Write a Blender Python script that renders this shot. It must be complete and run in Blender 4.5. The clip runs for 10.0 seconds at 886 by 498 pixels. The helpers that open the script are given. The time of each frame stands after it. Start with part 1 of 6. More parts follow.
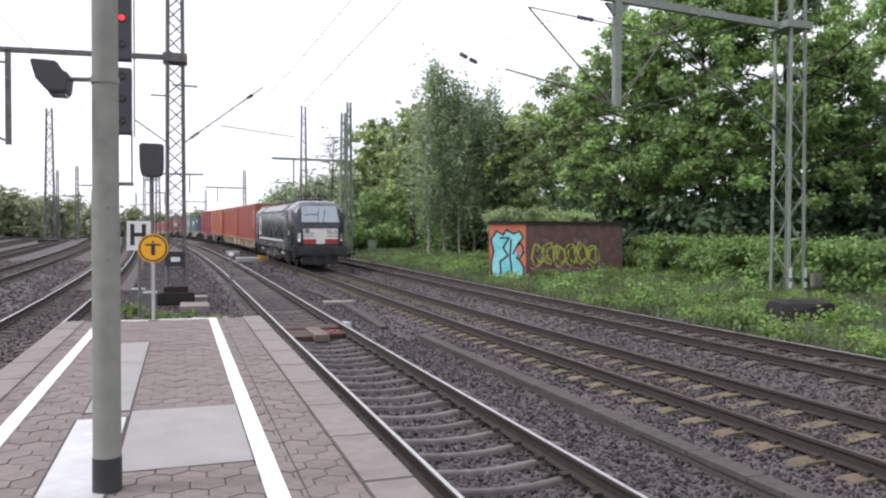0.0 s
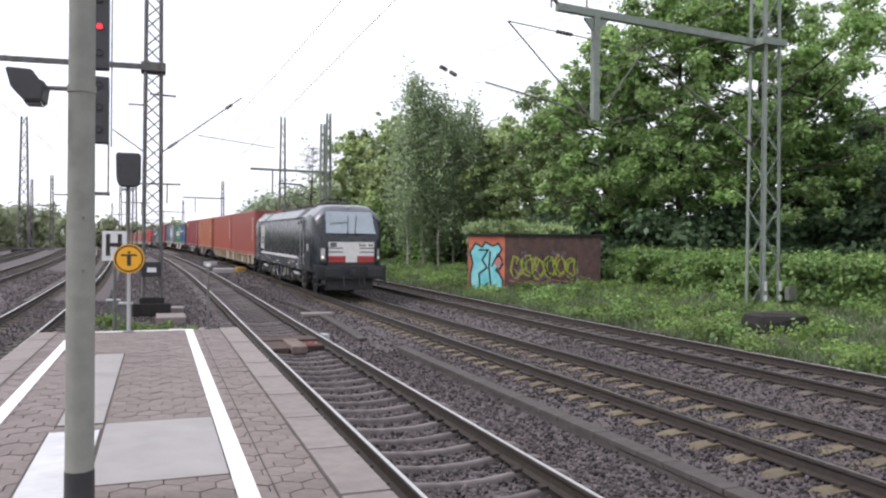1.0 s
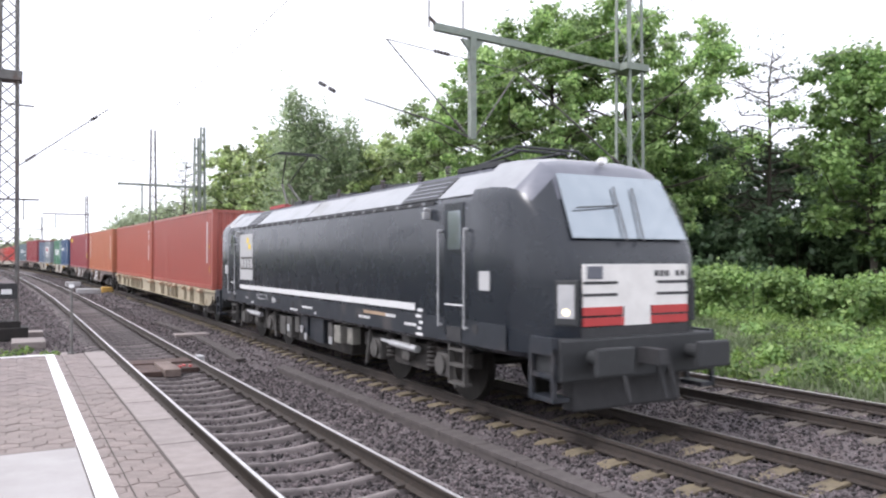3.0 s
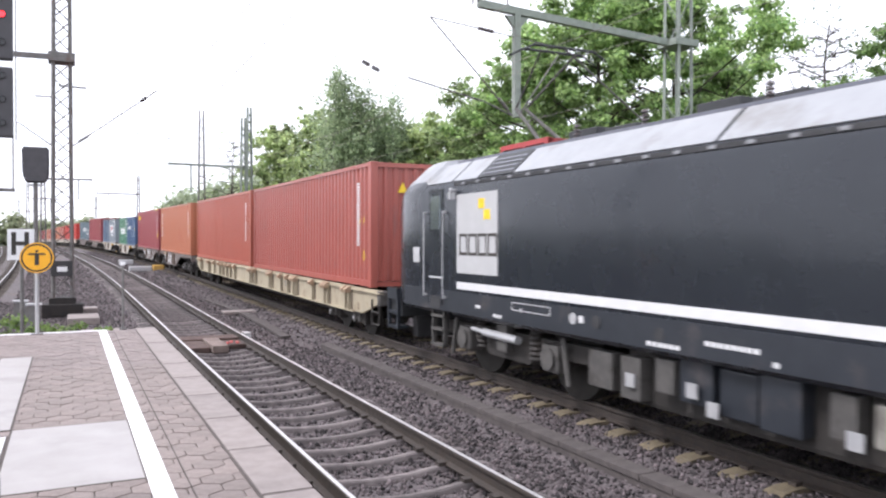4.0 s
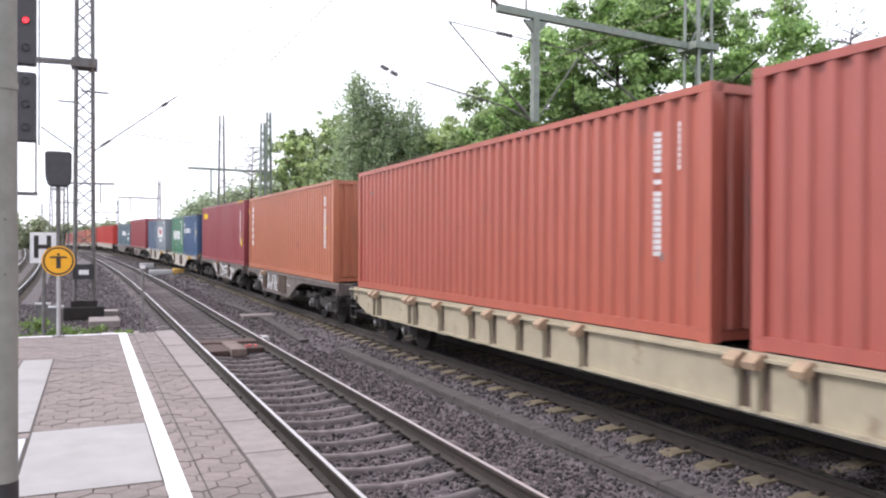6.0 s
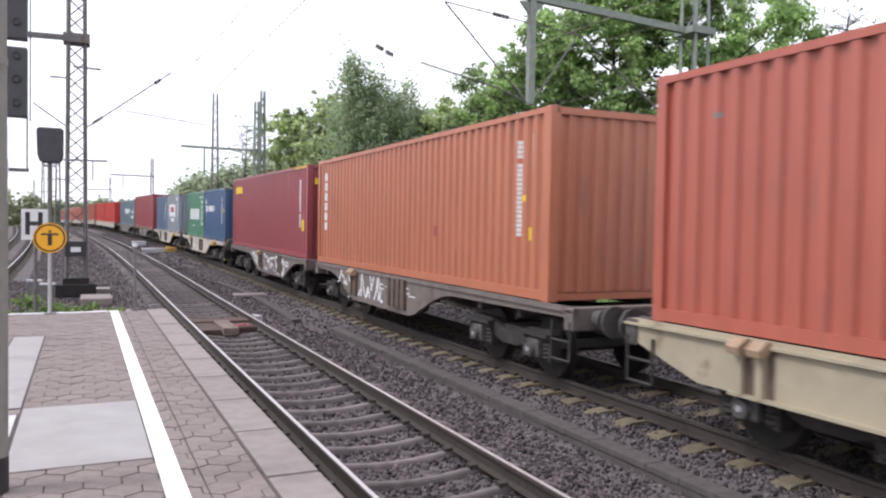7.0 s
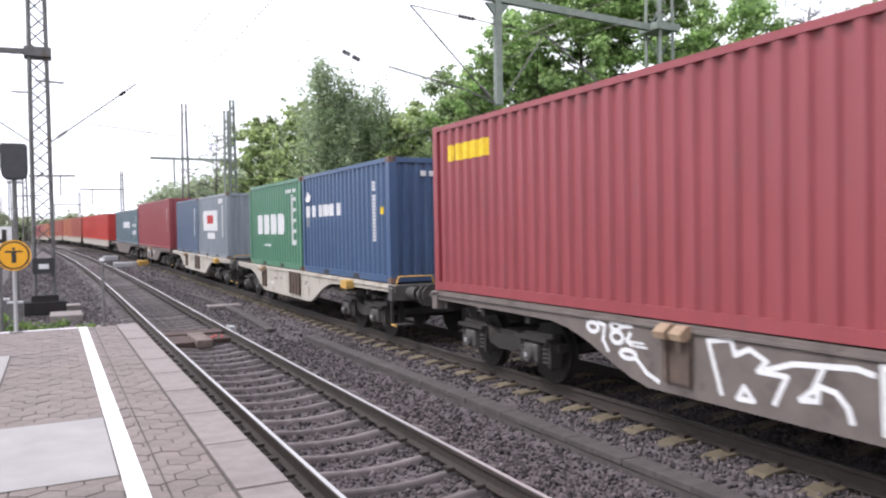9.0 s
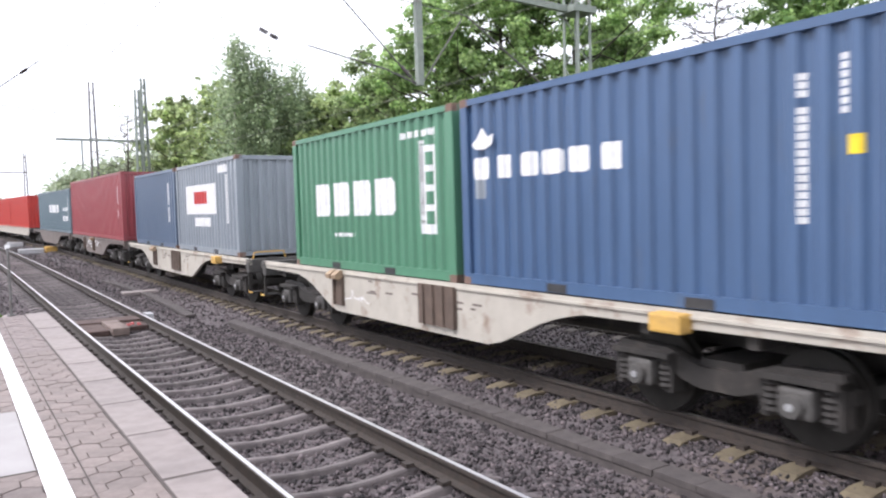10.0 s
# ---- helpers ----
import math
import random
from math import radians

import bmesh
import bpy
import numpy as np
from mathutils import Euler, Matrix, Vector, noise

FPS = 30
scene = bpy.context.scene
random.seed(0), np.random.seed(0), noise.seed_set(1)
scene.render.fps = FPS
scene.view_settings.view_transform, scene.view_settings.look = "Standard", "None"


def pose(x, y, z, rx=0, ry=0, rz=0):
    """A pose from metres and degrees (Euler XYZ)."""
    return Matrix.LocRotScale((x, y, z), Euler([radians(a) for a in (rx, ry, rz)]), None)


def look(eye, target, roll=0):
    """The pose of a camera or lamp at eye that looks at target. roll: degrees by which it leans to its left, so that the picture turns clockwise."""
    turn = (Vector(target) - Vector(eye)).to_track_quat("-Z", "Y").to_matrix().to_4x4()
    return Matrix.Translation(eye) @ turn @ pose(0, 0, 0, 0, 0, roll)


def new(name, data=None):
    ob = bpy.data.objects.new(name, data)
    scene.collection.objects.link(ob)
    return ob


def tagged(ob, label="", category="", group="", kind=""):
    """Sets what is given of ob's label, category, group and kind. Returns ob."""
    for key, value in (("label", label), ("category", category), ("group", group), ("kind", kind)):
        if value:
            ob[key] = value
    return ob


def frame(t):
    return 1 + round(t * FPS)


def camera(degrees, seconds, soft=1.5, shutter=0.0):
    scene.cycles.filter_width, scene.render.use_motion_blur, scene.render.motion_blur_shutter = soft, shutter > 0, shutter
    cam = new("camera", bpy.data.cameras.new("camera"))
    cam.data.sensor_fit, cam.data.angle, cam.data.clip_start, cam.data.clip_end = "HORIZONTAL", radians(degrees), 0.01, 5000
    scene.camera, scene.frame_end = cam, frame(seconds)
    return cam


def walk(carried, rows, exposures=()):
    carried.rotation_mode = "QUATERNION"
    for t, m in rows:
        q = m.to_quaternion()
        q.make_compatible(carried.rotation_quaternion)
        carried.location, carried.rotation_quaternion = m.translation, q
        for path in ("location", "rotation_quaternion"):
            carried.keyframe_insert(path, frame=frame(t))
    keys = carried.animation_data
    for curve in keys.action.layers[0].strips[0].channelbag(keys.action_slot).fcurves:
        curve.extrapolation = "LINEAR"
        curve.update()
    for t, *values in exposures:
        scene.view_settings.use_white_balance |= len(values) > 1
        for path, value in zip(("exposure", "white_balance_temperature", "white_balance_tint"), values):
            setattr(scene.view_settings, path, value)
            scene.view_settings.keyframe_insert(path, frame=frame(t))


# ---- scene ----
cam = camera(60.0, 10.0, soft=2.2, shutter=0.18)

PATH = [
    (0.0, pose(-0.029, 0.036, 2.272, 88.822, -0.205, -18.879)),
    (0.5, pose(-0.024, 0.017, 2.283, 89.462, -0.532, -19.593)),
    (1.0, pose(-0.028, 0.029, 2.274, 89.714, -0.518, -20.428)),
    (1.5, pose(-0.009, 0.025, 2.290, 89.873, -0.455, -21.302)),
    (2.0, pose(-0.005, -0.003, 2.299, 90.723, -0.455, -26.676)),
    (2.2, pose(-0.016, -0.018, 2.305, 90.852, -0.457, -28.818)),
    (3.3, pose(-0.048, -0.011, 2.284, 90.930, 0.094, -29.316)),
    (3.5, pose(-0.041, -0.008, 2.289, 89.405, -0.469, -27.286)),
    (4.0, pose(-0.013, -0.008, 2.282, 89.384, -0.070, -26.022)),
    (4.5, pose(-0.011, -0.007, 2.281, 88.538, -0.488, -24.686)),
    (5.0, pose(0.001, 0.001, 2.276, 89.377, 0.244, -24.184)),
    (5.5, pose(-0.001, 0.010, 2.277, 89.591, 0.030, -24.220)),
    (6.8, pose(0.013, 0.004, 2.281, 89.849, -0.454, -25.291)),
    (7.0, pose(0.013, -0.003, 2.281, 88.359, -0.944, -25.131)),
    (7.5, pose(0.026, 0.006, 2.278, 88.528, -0.623, -23.811)),
    (8.0, pose(0.037, 0.010, 2.280, 89.026, -0.579, -23.385)),
    (8.5, pose(0.065, -0.001, 2.271, 88.258, 1.144, -24.711)),
    (9.0, pose(0.093, -0.008, 2.274, 88.597, 1.058, -26.948)),
    (9.5, pose(0.087, -0.024, 2.283, 88.284, 1.441, -30.820)),
    (10.0, pose(0.062, -0.007, 2.280, 87.017, 1.702, -32.741)),
]
walk(cam, PATH, exposures=[(0.0, -0.03, 6150, 14), (1.5, -0.03, 6150, 14), (2.2, 0.00, 6150, 14), (3.3, 0.59, 6100, 15), (4.5, 0.61, 6100, 15), (5.5, 0.53, 6100, 15), (7.0, 0.20, 6100, 15), (8.0, 0.20, 6100, 15), (9.0, 0.35, 6100, 15), (10.0, 0.63, 6100, 15)])

# ---- light ----
SUN_EL, SUN_AZ = 52.0, 275.0
world = bpy.data.worlds.new("overcast_sky")
scene.world = world
world.use_nodes = True
wn, wl = world.node_tree.nodes, world.node_tree.links
wsky = wn.new("ShaderNodeTexSky")
wsky.sky_type, wsky.sun_disc = "NISHITA", False
wsky.sun_elevation, wsky.sun_rotation = radians(SUN_EL), radians(SUN_AZ)
wsky.dust_density = 4.0
wcoord = wn.new("ShaderNodeTexCoord")
wcloud = wn.new("ShaderNodeTexNoise")
wcloud.inputs["Scale"].default_value, wcloud.inputs["Detail"].default_value = 2.2, 5.0
wramp = wn.new("ShaderNodeValToRGB")
wramp.color_ramp.elements[0].color, wramp.color_ramp.elements[1].color = (9.6, 9.6, 9.9, 1), (11.2, 11.2, 11.3, 1)
wramp.color_ramp.elements[0].position, wramp.color_ramp.elements[1].position = 0.35, 0.65
wmix = wn.new("ShaderNodeMix")
wmix.data_type = "RGBA"
wmix.inputs[0].default_value = 0.88
wbg = wn["Background"]
wbg.inputs[1].default_value = 0.13
wl.new(wcoord.outputs["Generated"], wcloud.inputs["Vector"])
wl.new(wcloud.outputs[0], wramp.inputs[0])
wl.new(wsky.outputs[0], wmix.inputs[6])
wl.new(wramp.outputs[0], wmix.inputs[7])
wl.new(wmix.outputs[2], wbg.inputs[0])
sun = new("sun", bpy.data.lights.new("sun", "SUN"))
sun.data.energy, sun.data.angle, sun.data.color = 2.1, radians(14), (1.0, 0.96, 0.91)
sun.matrix_world = look((-58, 5, 74.5), (0, 0, 0))
scene.view_settings.exposure = 0.0

# ---- materials ----


def mat(name, c1, c2=None, scale=8.0, rough=0.7, metal=0.0, bump=0.0, bscale=60.0, stain_sheen=None, sscale=0.7, stain_at=0.55,
        stretch=(1, 1, 1), island=0.0, each=0.0, coord="Object", coat=0.0, emit=0.0, detail=6.0):
    """Two colours mixed by fine noise, stains or painted sheen by broad noise, relief by a third."""
    m = bpy.data.materials.new(name)
    m.use_nodes = True
    n, l = m.node_tree.nodes, m.node_tree.links
    b = n["Principled BSDF"]
    b.inputs["Roughness"].default_value, b.inputs["Metallic"].default_value = rough, metal
    b.inputs["Coat Weight"].default_value = coat
    c2 = c2 or tuple(v * 0.75 for v in c1)
    tc = n.new("ShaderNodeTexCoord")
    mp = n.new("ShaderNodeMapping")
    mp.inputs["Scale"].default_value = stretch
    l.new(tc.outputs[coord], mp.inputs["Vector"])
    vec = mp.outputs[0]

    def noi(sc, det=detail, r=0.6):
        t = n.new("ShaderNodeTexNoise")
        t.inputs["Scale"].default_value, t.inputs["Detail"].default_value, t.inputs["Roughness"].default_value = sc, det, r
        l.new(vec, t.inputs["Vector"])
        return t.outputs[0]

    def ramp(src, a, z):
        r = n.new("ShaderNodeMapRange")
        r.inputs[1].default_value, r.inputs[2].default_value = a, z
        l.new(src, r.inputs[0])
        return r.outputs[0]

    def mix(f, a, z):
        x = n.new("ShaderNodeMix")
        x.data_type = "RGBA"
        for k, v in ((0, f), (6, a), (7, z)):
            if hasattr(v, "is_linked"):
                l.new(v, x.inputs[k])
            elif isinstance(v, tuple):
                x.inputs[k].default_value = (*v, 1)
            else:
                x.inputs[k].default_value = v
        return x.outputs[2]

    col = mix(ramp(noi(scale), 0.32, 0.68), c1, c2)
    if stain_sheen:
        col = mix(ramp(noi(sscale), stain_at, stain_at + 0.14), col, stain_sheen)
    if island or each:
        src = n.new("ShaderNodeNewGeometry").outputs["Random Per Island"] if island else n.new("ShaderNodeObjectInfo").outputs["Random"]
        k = island or each
        hs = n.new("ShaderNodeHueSaturation")
        r = n.new("ShaderNodeMapRange")
        r.inputs[3].default_value, r.inputs[4].default_value = 1 - k, 1 + k
        l.new(src, r.inputs[0])
        l.new(r.outputs[0], hs.inputs["Value"])
        l.new(col, hs.inputs["Color"])
        col = hs.outputs[0]
    l.new(col, b.inputs["Base Color"])
    r = n.new("ShaderNodeMapRange")
    r.inputs[3].default_value, r.inputs[4].default_value = max(0.02, rough - 0.1), min(1, rough + 0.1)
    l.new(noi(scale * 0.6), r.inputs[0])
    l.new(r.outputs[0], b.inputs["Roughness"])
    if bump:
        bp = n.new("ShaderNodeBump")
        bp.inputs["Strength"].default_value, bp.inputs["Distance"].default_value = bump, 0.02
        l.new(noi(bscale, 4.0), bp.inputs["Height"])
        l.new(bp.outputs[0], b.inputs["Normal"])
    if emit:
        b.inputs["Emission Color"].default_value, b.inputs["Emission Strength"].default_value = (*c1, 1), emit
    return m


def leafmat(name, c1, c2, spread=0.35):
    """Leaves: diffuse with light passing through, each leaf of its own tone."""
    m = bpy.data.materials.new(name)
    m.use_nodes = True
    n, l = m.node_tree.nodes, m.node_tree.links
    b = n["Principled BSDF"]
    out = n["Material Output"]
    g = n.new("ShaderNodeNewGeometry").outputs["Random Per Island"]
    r = n.new("ShaderNodeValToRGB")
    e = r.color_ramp.elements
    e[0].color, e[1].color = (*c1, 1), (*c2, 1)
    l.new(g, r.inputs[0])
    tc = n.new("ShaderNodeTexCoord")
    t = n.new("ShaderNodeTexNoise")
    t.inputs["Scale"].default_value = 0.5
    l.new(tc.outputs["Object"], t.inputs["Vector"])
    hs = n.new("ShaderNodeHueSaturation")
    mr = n.new("ShaderNodeMapRange")
    mr.inputs[1].default_value, mr.inputs[2].default_value = 0.3, 0.7
    mr.inputs[3].default_value, mr.inputs[4].default_value = 1 - spread, 1 + spread
    l.new(t.outputs[0], mr.inputs[0])
    l.new(mr.outputs[0], hs.inputs["Value"])
    l.new(r.outputs[0], hs.inputs["Color"])
    l.new(hs.outputs[0], b.inputs["Base Color"])
    b.inputs["Roughness"].default_value = 0.5
    tr = n.new("ShaderNodeBsdfTranslucent")
    l.new(hs.outputs[0], tr.inputs[0])
    ms = n.new("ShaderNodeMixShader")
    ms.inputs[0].default_value = 0.45
    l.new(b.outputs[0], ms.inputs[1])
    l.new(tr.outputs[0], ms.inputs[2])
    l.new(ms.outputs[0], out.inputs[0])
    return m


BALLAST = mat("ballast", (0.137, 0.115, 0.118), (0.056, 0.049, 0.050), 22, 0.95, bump=1.0, bscale=24, stain_sheen=(0.105, 0.082, 0.073), sscale=0.35)
STONE = mat("ballast_stone", (0.118, 0.097, 0.100), (0.018, 0.015, 0.016), 7, 0.9, island=0.95)
SOIL = mat("verge_soil", (0.060, 0.075, 0.036), (0.090, 0.100, 0.054), 2.5, 0.95, bump=0.8, bscale=12, stain_sheen=(0.050, 0.042, 0.036), sscale=0.25)
RUST = mat("rail_rust", (0.051, 0.038, 0.030), (0.030, 0.025, 0.022), 14, 0.75, bump=0.3)
SHINE = mat("rail_polish", (0.711, 0.696, 0.689), (0.597, 0.581, 0.573), 5, 0.5, 0.9, stretch=(1, 0.05, 1))
DULL = mat("rail_dull", (0.22, 0.2, 0.19), (0.13, 0.115, 0.11), 5, 0.4, 0.8, stretch=(1, 0.05, 1))
STEELSLEEP = mat("steel_sleeper", (0.186, 0.161, 0.156), (0.110, 0.094, 0.093), 6, 0.7, bump=0.3, each=0.25)
CONCSLEEP = mat("concrete_sleeper", (0.178, 0.145, 0.092), (0.112, 0.090, 0.059), 5, 0.85, bump=0.3, stain_sheen=(0.049, 0.036, 0.022), sscale=2.5, each=0.2)
WOODSLEEP = mat("wood_sleeper", (0.12, 0.1, 0.085), (0.07, 0.06, 0.05), 5, 0.85, bump=0.4, each=0.2)
PAVER = mat("hex_paver", (0.216, 0.178, 0.162), (0.164, 0.134, 0.123), 14, 0.75, bump=0.25, bscale=140, stain_sheen=(0.139, 0.112, 0.102), sscale=1.1, each=0.1)
PAVERS = mat("paver_stuff", (0.216, 0.178, 0.166), (0.164, 0.134, 0.126), 14, 0.75, bump=0.25, bscale=140, stain_sheen=(0.139, 0.112, 0.104), sscale=1.1, island=0.1)
JOINT = mat("paver_joint", (0.088, 0.073, 0.067), (0.056, 0.047, 0.042), 12, 0.95)
SLAB = mat("edge_slab", (0.256, 0.221, 0.207), (0.199, 0.171, 0.161), 9, 0.75, bump=0.2, bscale=90, stain_sheen=(0.167, 0.141, 0.133), sscale=1.6, each=0.07)
SCREED = mat("smooth_concrete", (0.312, 0.294, 0.287), (0.260, 0.243, 0.234), 3, 0.5, bump=0.08, bscale=70, stain_sheen=(0.223, 0.209, 0.200), sscale=1.3)
# Wet and smooth; the pale base also paints in the glare of the sky.
WET = mat("wet_glare_concrete", (0.54, 0.53, 0.53), (0.4, 0.39, 0.39), 3, 0.16, coat=0.4)
WHITE = mat("line_paint", (0.86, 0.85, 0.86), (0.76, 0.74, 0.74), 9, 0.5, stain_sheen=(0.62, 0.59, 0.57), sscale=4, stain_at=0.64)
POLE = mat("pole_concrete", (0.266, 0.266, 0.237), (0.207, 0.210, 0.185), 6, 0.85, bump=0.15, bscale=70, stain_sheen=(0.174, 0.180, 0.148), sscale=2)
BLACK = mat("black_paint", (0.025, 0.025, 0.027), (0.04, 0.04, 0.042), 6, 0.6)
GREYSIG = mat("signal_grey", (0.06, 0.058, 0.064), (0.045, 0.044, 0.048), 5, 0.55)
GREEN_STEEL = mat("green_grey_steel", (0.24, 0.275, 0.235), (0.18, 0.205, 0.18), 5, 0.65, stain_sheen=(0.2, 0.15, 0.11), sscale=2.5, stain_at=0.62)
DARK_STEEL = mat("weathered_steel", (0.17, 0.165, 0.16), (0.1, 0.095, 0.09), 5, 0.65, stain_sheen=(0.11, 0.075, 0.06), sscale=3)
PLINTH = mat("rusty_plinth", (0.026, 0.021, 0.018), (0.015, 0.014, 0.014), 6, 0.85)
WIRE = mat("wire", (0.09, 0.1, 0.095), rough=0.5)
FARWIRE = mat("copper_wire", (0.286, 0.264, 0.242), rough=0.5)
CERAMIC = mat("brown_insulator", (0.06, 0.045, 0.045), rough=0.35)
YELLOW = mat("sign_yellow", (0.85, 0.42, 0.01), (0.75, 0.36, 0.01), 8, 0.5)
SIGNBLACK = mat("sign_black", (0.03, 0.025, 0.02), rough=0.5)
SIGNRED = mat("sign_red", (0.55, 0.06, 0.04), (0.48, 0.05, 0.035), 6, 0.5)
SIGNWHITE = mat("sign_white", (0.8, 0.8, 0.8), (0.7, 0.7, 0.7), 5, 0.5)
GALV = mat("galvanised", (0.5, 0.5, 0.5), (0.4, 0.4, 0.41), 5, 0.45, 0.4)
REDLAMP = mat("red_lamp", (1.0, 0.03, 0.04), rough=0.3, emit=1.6)
LENS = mat("dark_lens", (0.015, 0.015, 0.018), rough=0.1)
BROWNBOX = mat("brown_cover", (0.085, 0.05, 0.04), (0.05, 0.032, 0.027), 5, 0.8, bump=0.2)
LIDBROWN = mat("worn_board", (0.2, 0.155, 0.135), (0.14, 0.105, 0.09), 6, 0.85, bump=0.2, stain_sheen=(0.1, 0.075, 0.065), sscale=3)
TROUGH = mat("trough_lid", (0.089, 0.077, 0.072), (0.059, 0.050, 0.049), 7, 0.9, bump=0.15, each=0.08)
HUTWALL = mat("hut_render", (0.17, 0.1, 0.085), (0.1, 0.066, 0.06), 3, 0.9, bump=0.4, bscale=30, stain_sheen=(0.07, 0.055, 0.05), sscale=0.9)
HUTORANGE = mat("hut_orange", (0.72, 0.22, 0.12), (0.6, 0.17, 0.1), 3, 0.8, stain_sheen=(0.45, 0.16, 0.11), sscale=2)
CYAN = mat("spray_cyan", (0.13, 0.6, 0.66), (0.4, 0.78, 0.8), 1.6, 0.6)
SPRAYBLACK = mat("spray_black", (0.025, 0.03, 0.035), rough=0.6)
LIME = mat("spray_lime", (0.45, 0.5, 0.06), (0.3, 0.36, 0.05), 4, 0.7)
PINK = mat("spray_pink", (0.62, 0.26, 0.24), rough=0.7)
MAUVE = mat("spray_mauve", (0.2, 0.12, 0.16), rough=0.7)
# Its broad lighter patches are cloudy sky reflections painted into the colour.
LOCO = mat("loco_anthracite", (0.013, 0.017, 0.023), (0.010, 0.013, 0.019), 3, 0.27, coat=0.1, stain_sheen=(0.024, 0.028, 0.034), sscale=0.35)
LOCOLOW = mat("loco_skirt", (0.024, 0.028, 0.035), (0.018, 0.021, 0.027), 4, 0.45, stain_sheen=(0.057, 0.052, 0.053), sscale=1.5)
SILVER = mat("roof_silver", (0.312, 0.318, 0.331), (0.268, 0.275, 0.287), 4, 0.38, 0.35, stain_sheen=(0.212, 0.206, 0.200), sscale=1.2)
CABGREY = mat("cab_grey", (0.130, 0.135, 0.162), (0.100, 0.105, 0.129), 4, 0.35, coat=0.2)
GRILLE = mat("grille_dark", (0.03, 0.032, 0.034), rough=0.6)
STRIPE = mat("stripe_white", (0.624, 0.624, 0.624), (0.560, 0.560, 0.560), 5, 0.5)
PANEL = mat("panel_white", (0.436, 0.436, 0.436), (0.396, 0.396, 0.396), 4, 0.5)
FACEWHITE = mat("face_white", (0.8, 0.78, 0.75), (0.7, 0.68, 0.65), 4, 0.4)
FACERED = mat("face_red", (0.5, 0.05, 0.05), (0.42, 0.04, 0.04), 4, 0.4)
MARKYELLOW = mat("mark_yellow", (0.85, 0.6, 0.02), rough=0.5)
GLASS = mat("cab_glass", (0.3, 0.34, 0.37), (0.25, 0.29, 0.32), 2, 0.1, 0.75, coat=1.0)
HEADLAMP = mat("headlamp", (1.0, 0.85, 0.55), rough=0.3, emit=0.9)
BOGIE = mat("bogie_grime", (0.034, 0.030, 0.027), (0.020, 0.018, 0.016), 6, 0.8, bump=0.3, stain_sheen=(0.058, 0.049, 0.043), sscale=3)
BOGIEGREY = mat("bogie_grey", (0.090, 0.084, 0.078), (0.056, 0.053, 0.050), 6, 0.7, stain_sheen=(0.039, 0.034, 0.030), sscale=4)
TANKGREY = mat("underfloor_grey", (0.235, 0.225, 0.195), (0.15, 0.145, 0.13), 5, 0.75, stain_sheen=(0.085, 0.075, 0.065), sscale=3)
WHEEL = mat("wheel_steel", (0.035, 0.031, 0.028), (0.022, 0.021, 0.018), 6, 0.6, 0.4)
REDFRAME = mat("pantograph_red", (0.4, 0.05, 0.05), (0.3, 0.05, 0.05), 6, 0.6)
BEIGE = mat("wagon_beige", (0.367, 0.319, 0.225), (0.306, 0.265, 0.190), 3, 0.75, stain_sheen=(0.184, 0.130, 0.082), sscale=2.2, stain_at=0.6)
PALEBEIGE = mat("wagon_pale", (0.448, 0.416, 0.360), (0.380, 0.349, 0.301), 3, 0.75, stain_sheen=(0.244, 0.181, 0.137), sscale=2.2, stain_at=0.56)
GREYBROWN = mat("wagon_grey_brown", (0.164, 0.138, 0.123), (0.119, 0.099, 0.090), 3, 0.8, stain_sheen=(0.082, 0.063, 0.057), sscale=2)
POST = mat("wagon_post", (0.126, 0.089, 0.068), (0.082, 0.060, 0.048), 5, 0.85)
OCHRE = mat("bracket_ochre", (0.6, 0.36, 0.08), (0.42, 0.26, 0.08), 8, 0.75)
CAST = mat("bracket_tan", (0.365, 0.268, 0.172), (0.278, 0.193, 0.133), 8, 0.8)
SPRAY = mat("spray_white", (0.78, 0.78, 0.78), (0.66, 0.66, 0.66), 8, 0.7)
LETTER = mat("letter_white", (0.736, 0.736, 0.736), (0.626, 0.626, 0.626), 10, 0.6)
BARK = mat("bark", (0.07, 0.058, 0.045), (0.04, 0.034, 0.028), 8, 0.95, bump=0.6, bscale=20)
BIRCHBARK = mat("birch_bark", (0.55, 0.53, 0.48), (0.2, 0.19, 0.17), 3, 0.85, stretch=(0.6, 0.6, 3))
LEAF_A = leafmat("maple_leaf", (0.153, 0.258, 0.091), (0.412, 0.556, 0.209), 0.5)
# Darker copy of maple_leaf, with shade put into its colour.
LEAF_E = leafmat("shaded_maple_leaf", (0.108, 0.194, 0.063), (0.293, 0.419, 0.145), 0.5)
LEAF_B = leafmat("lime_leaf", (0.173, 0.250, 0.108), (0.418, 0.514, 0.242), 0.5)
LEAF_F = leafmat("pale_leaf", (0.218, 0.298, 0.128), (0.528, 0.614, 0.287), 0.5)
LEAF_BIRCH = leafmat("birch_leaf", (0.221, 0.293, 0.169), (0.429, 0.514, 0.305), 0.3)
# Leaf tone darkened to hold the shade below and behind the crowns.
LEAF_D = leafmat("shade_dark_leaf", (0.061, 0.109, 0.056), (0.147, 0.218, 0.112))
LEAF_H = leafmat("hedge_leaf", (0.129, 0.235, 0.070), (0.347, 0.483, 0.164))
GRASS = leafmat("grass_blade", (0.111, 0.165, 0.062), (0.232, 0.270, 0.163), 0.35)
WEED = leafmat("weed_leaf", (0.10, 0.19, 0.045), (0.28, 0.38, 0.11), 0.4)
# Both far leaf tones are lifted and greyed: distance haze in the colour.
FARWOOD = leafmat("hazed_far_leaf", (0.235, 0.270, 0.160), (0.390, 0.430, 0.275), 0.2)
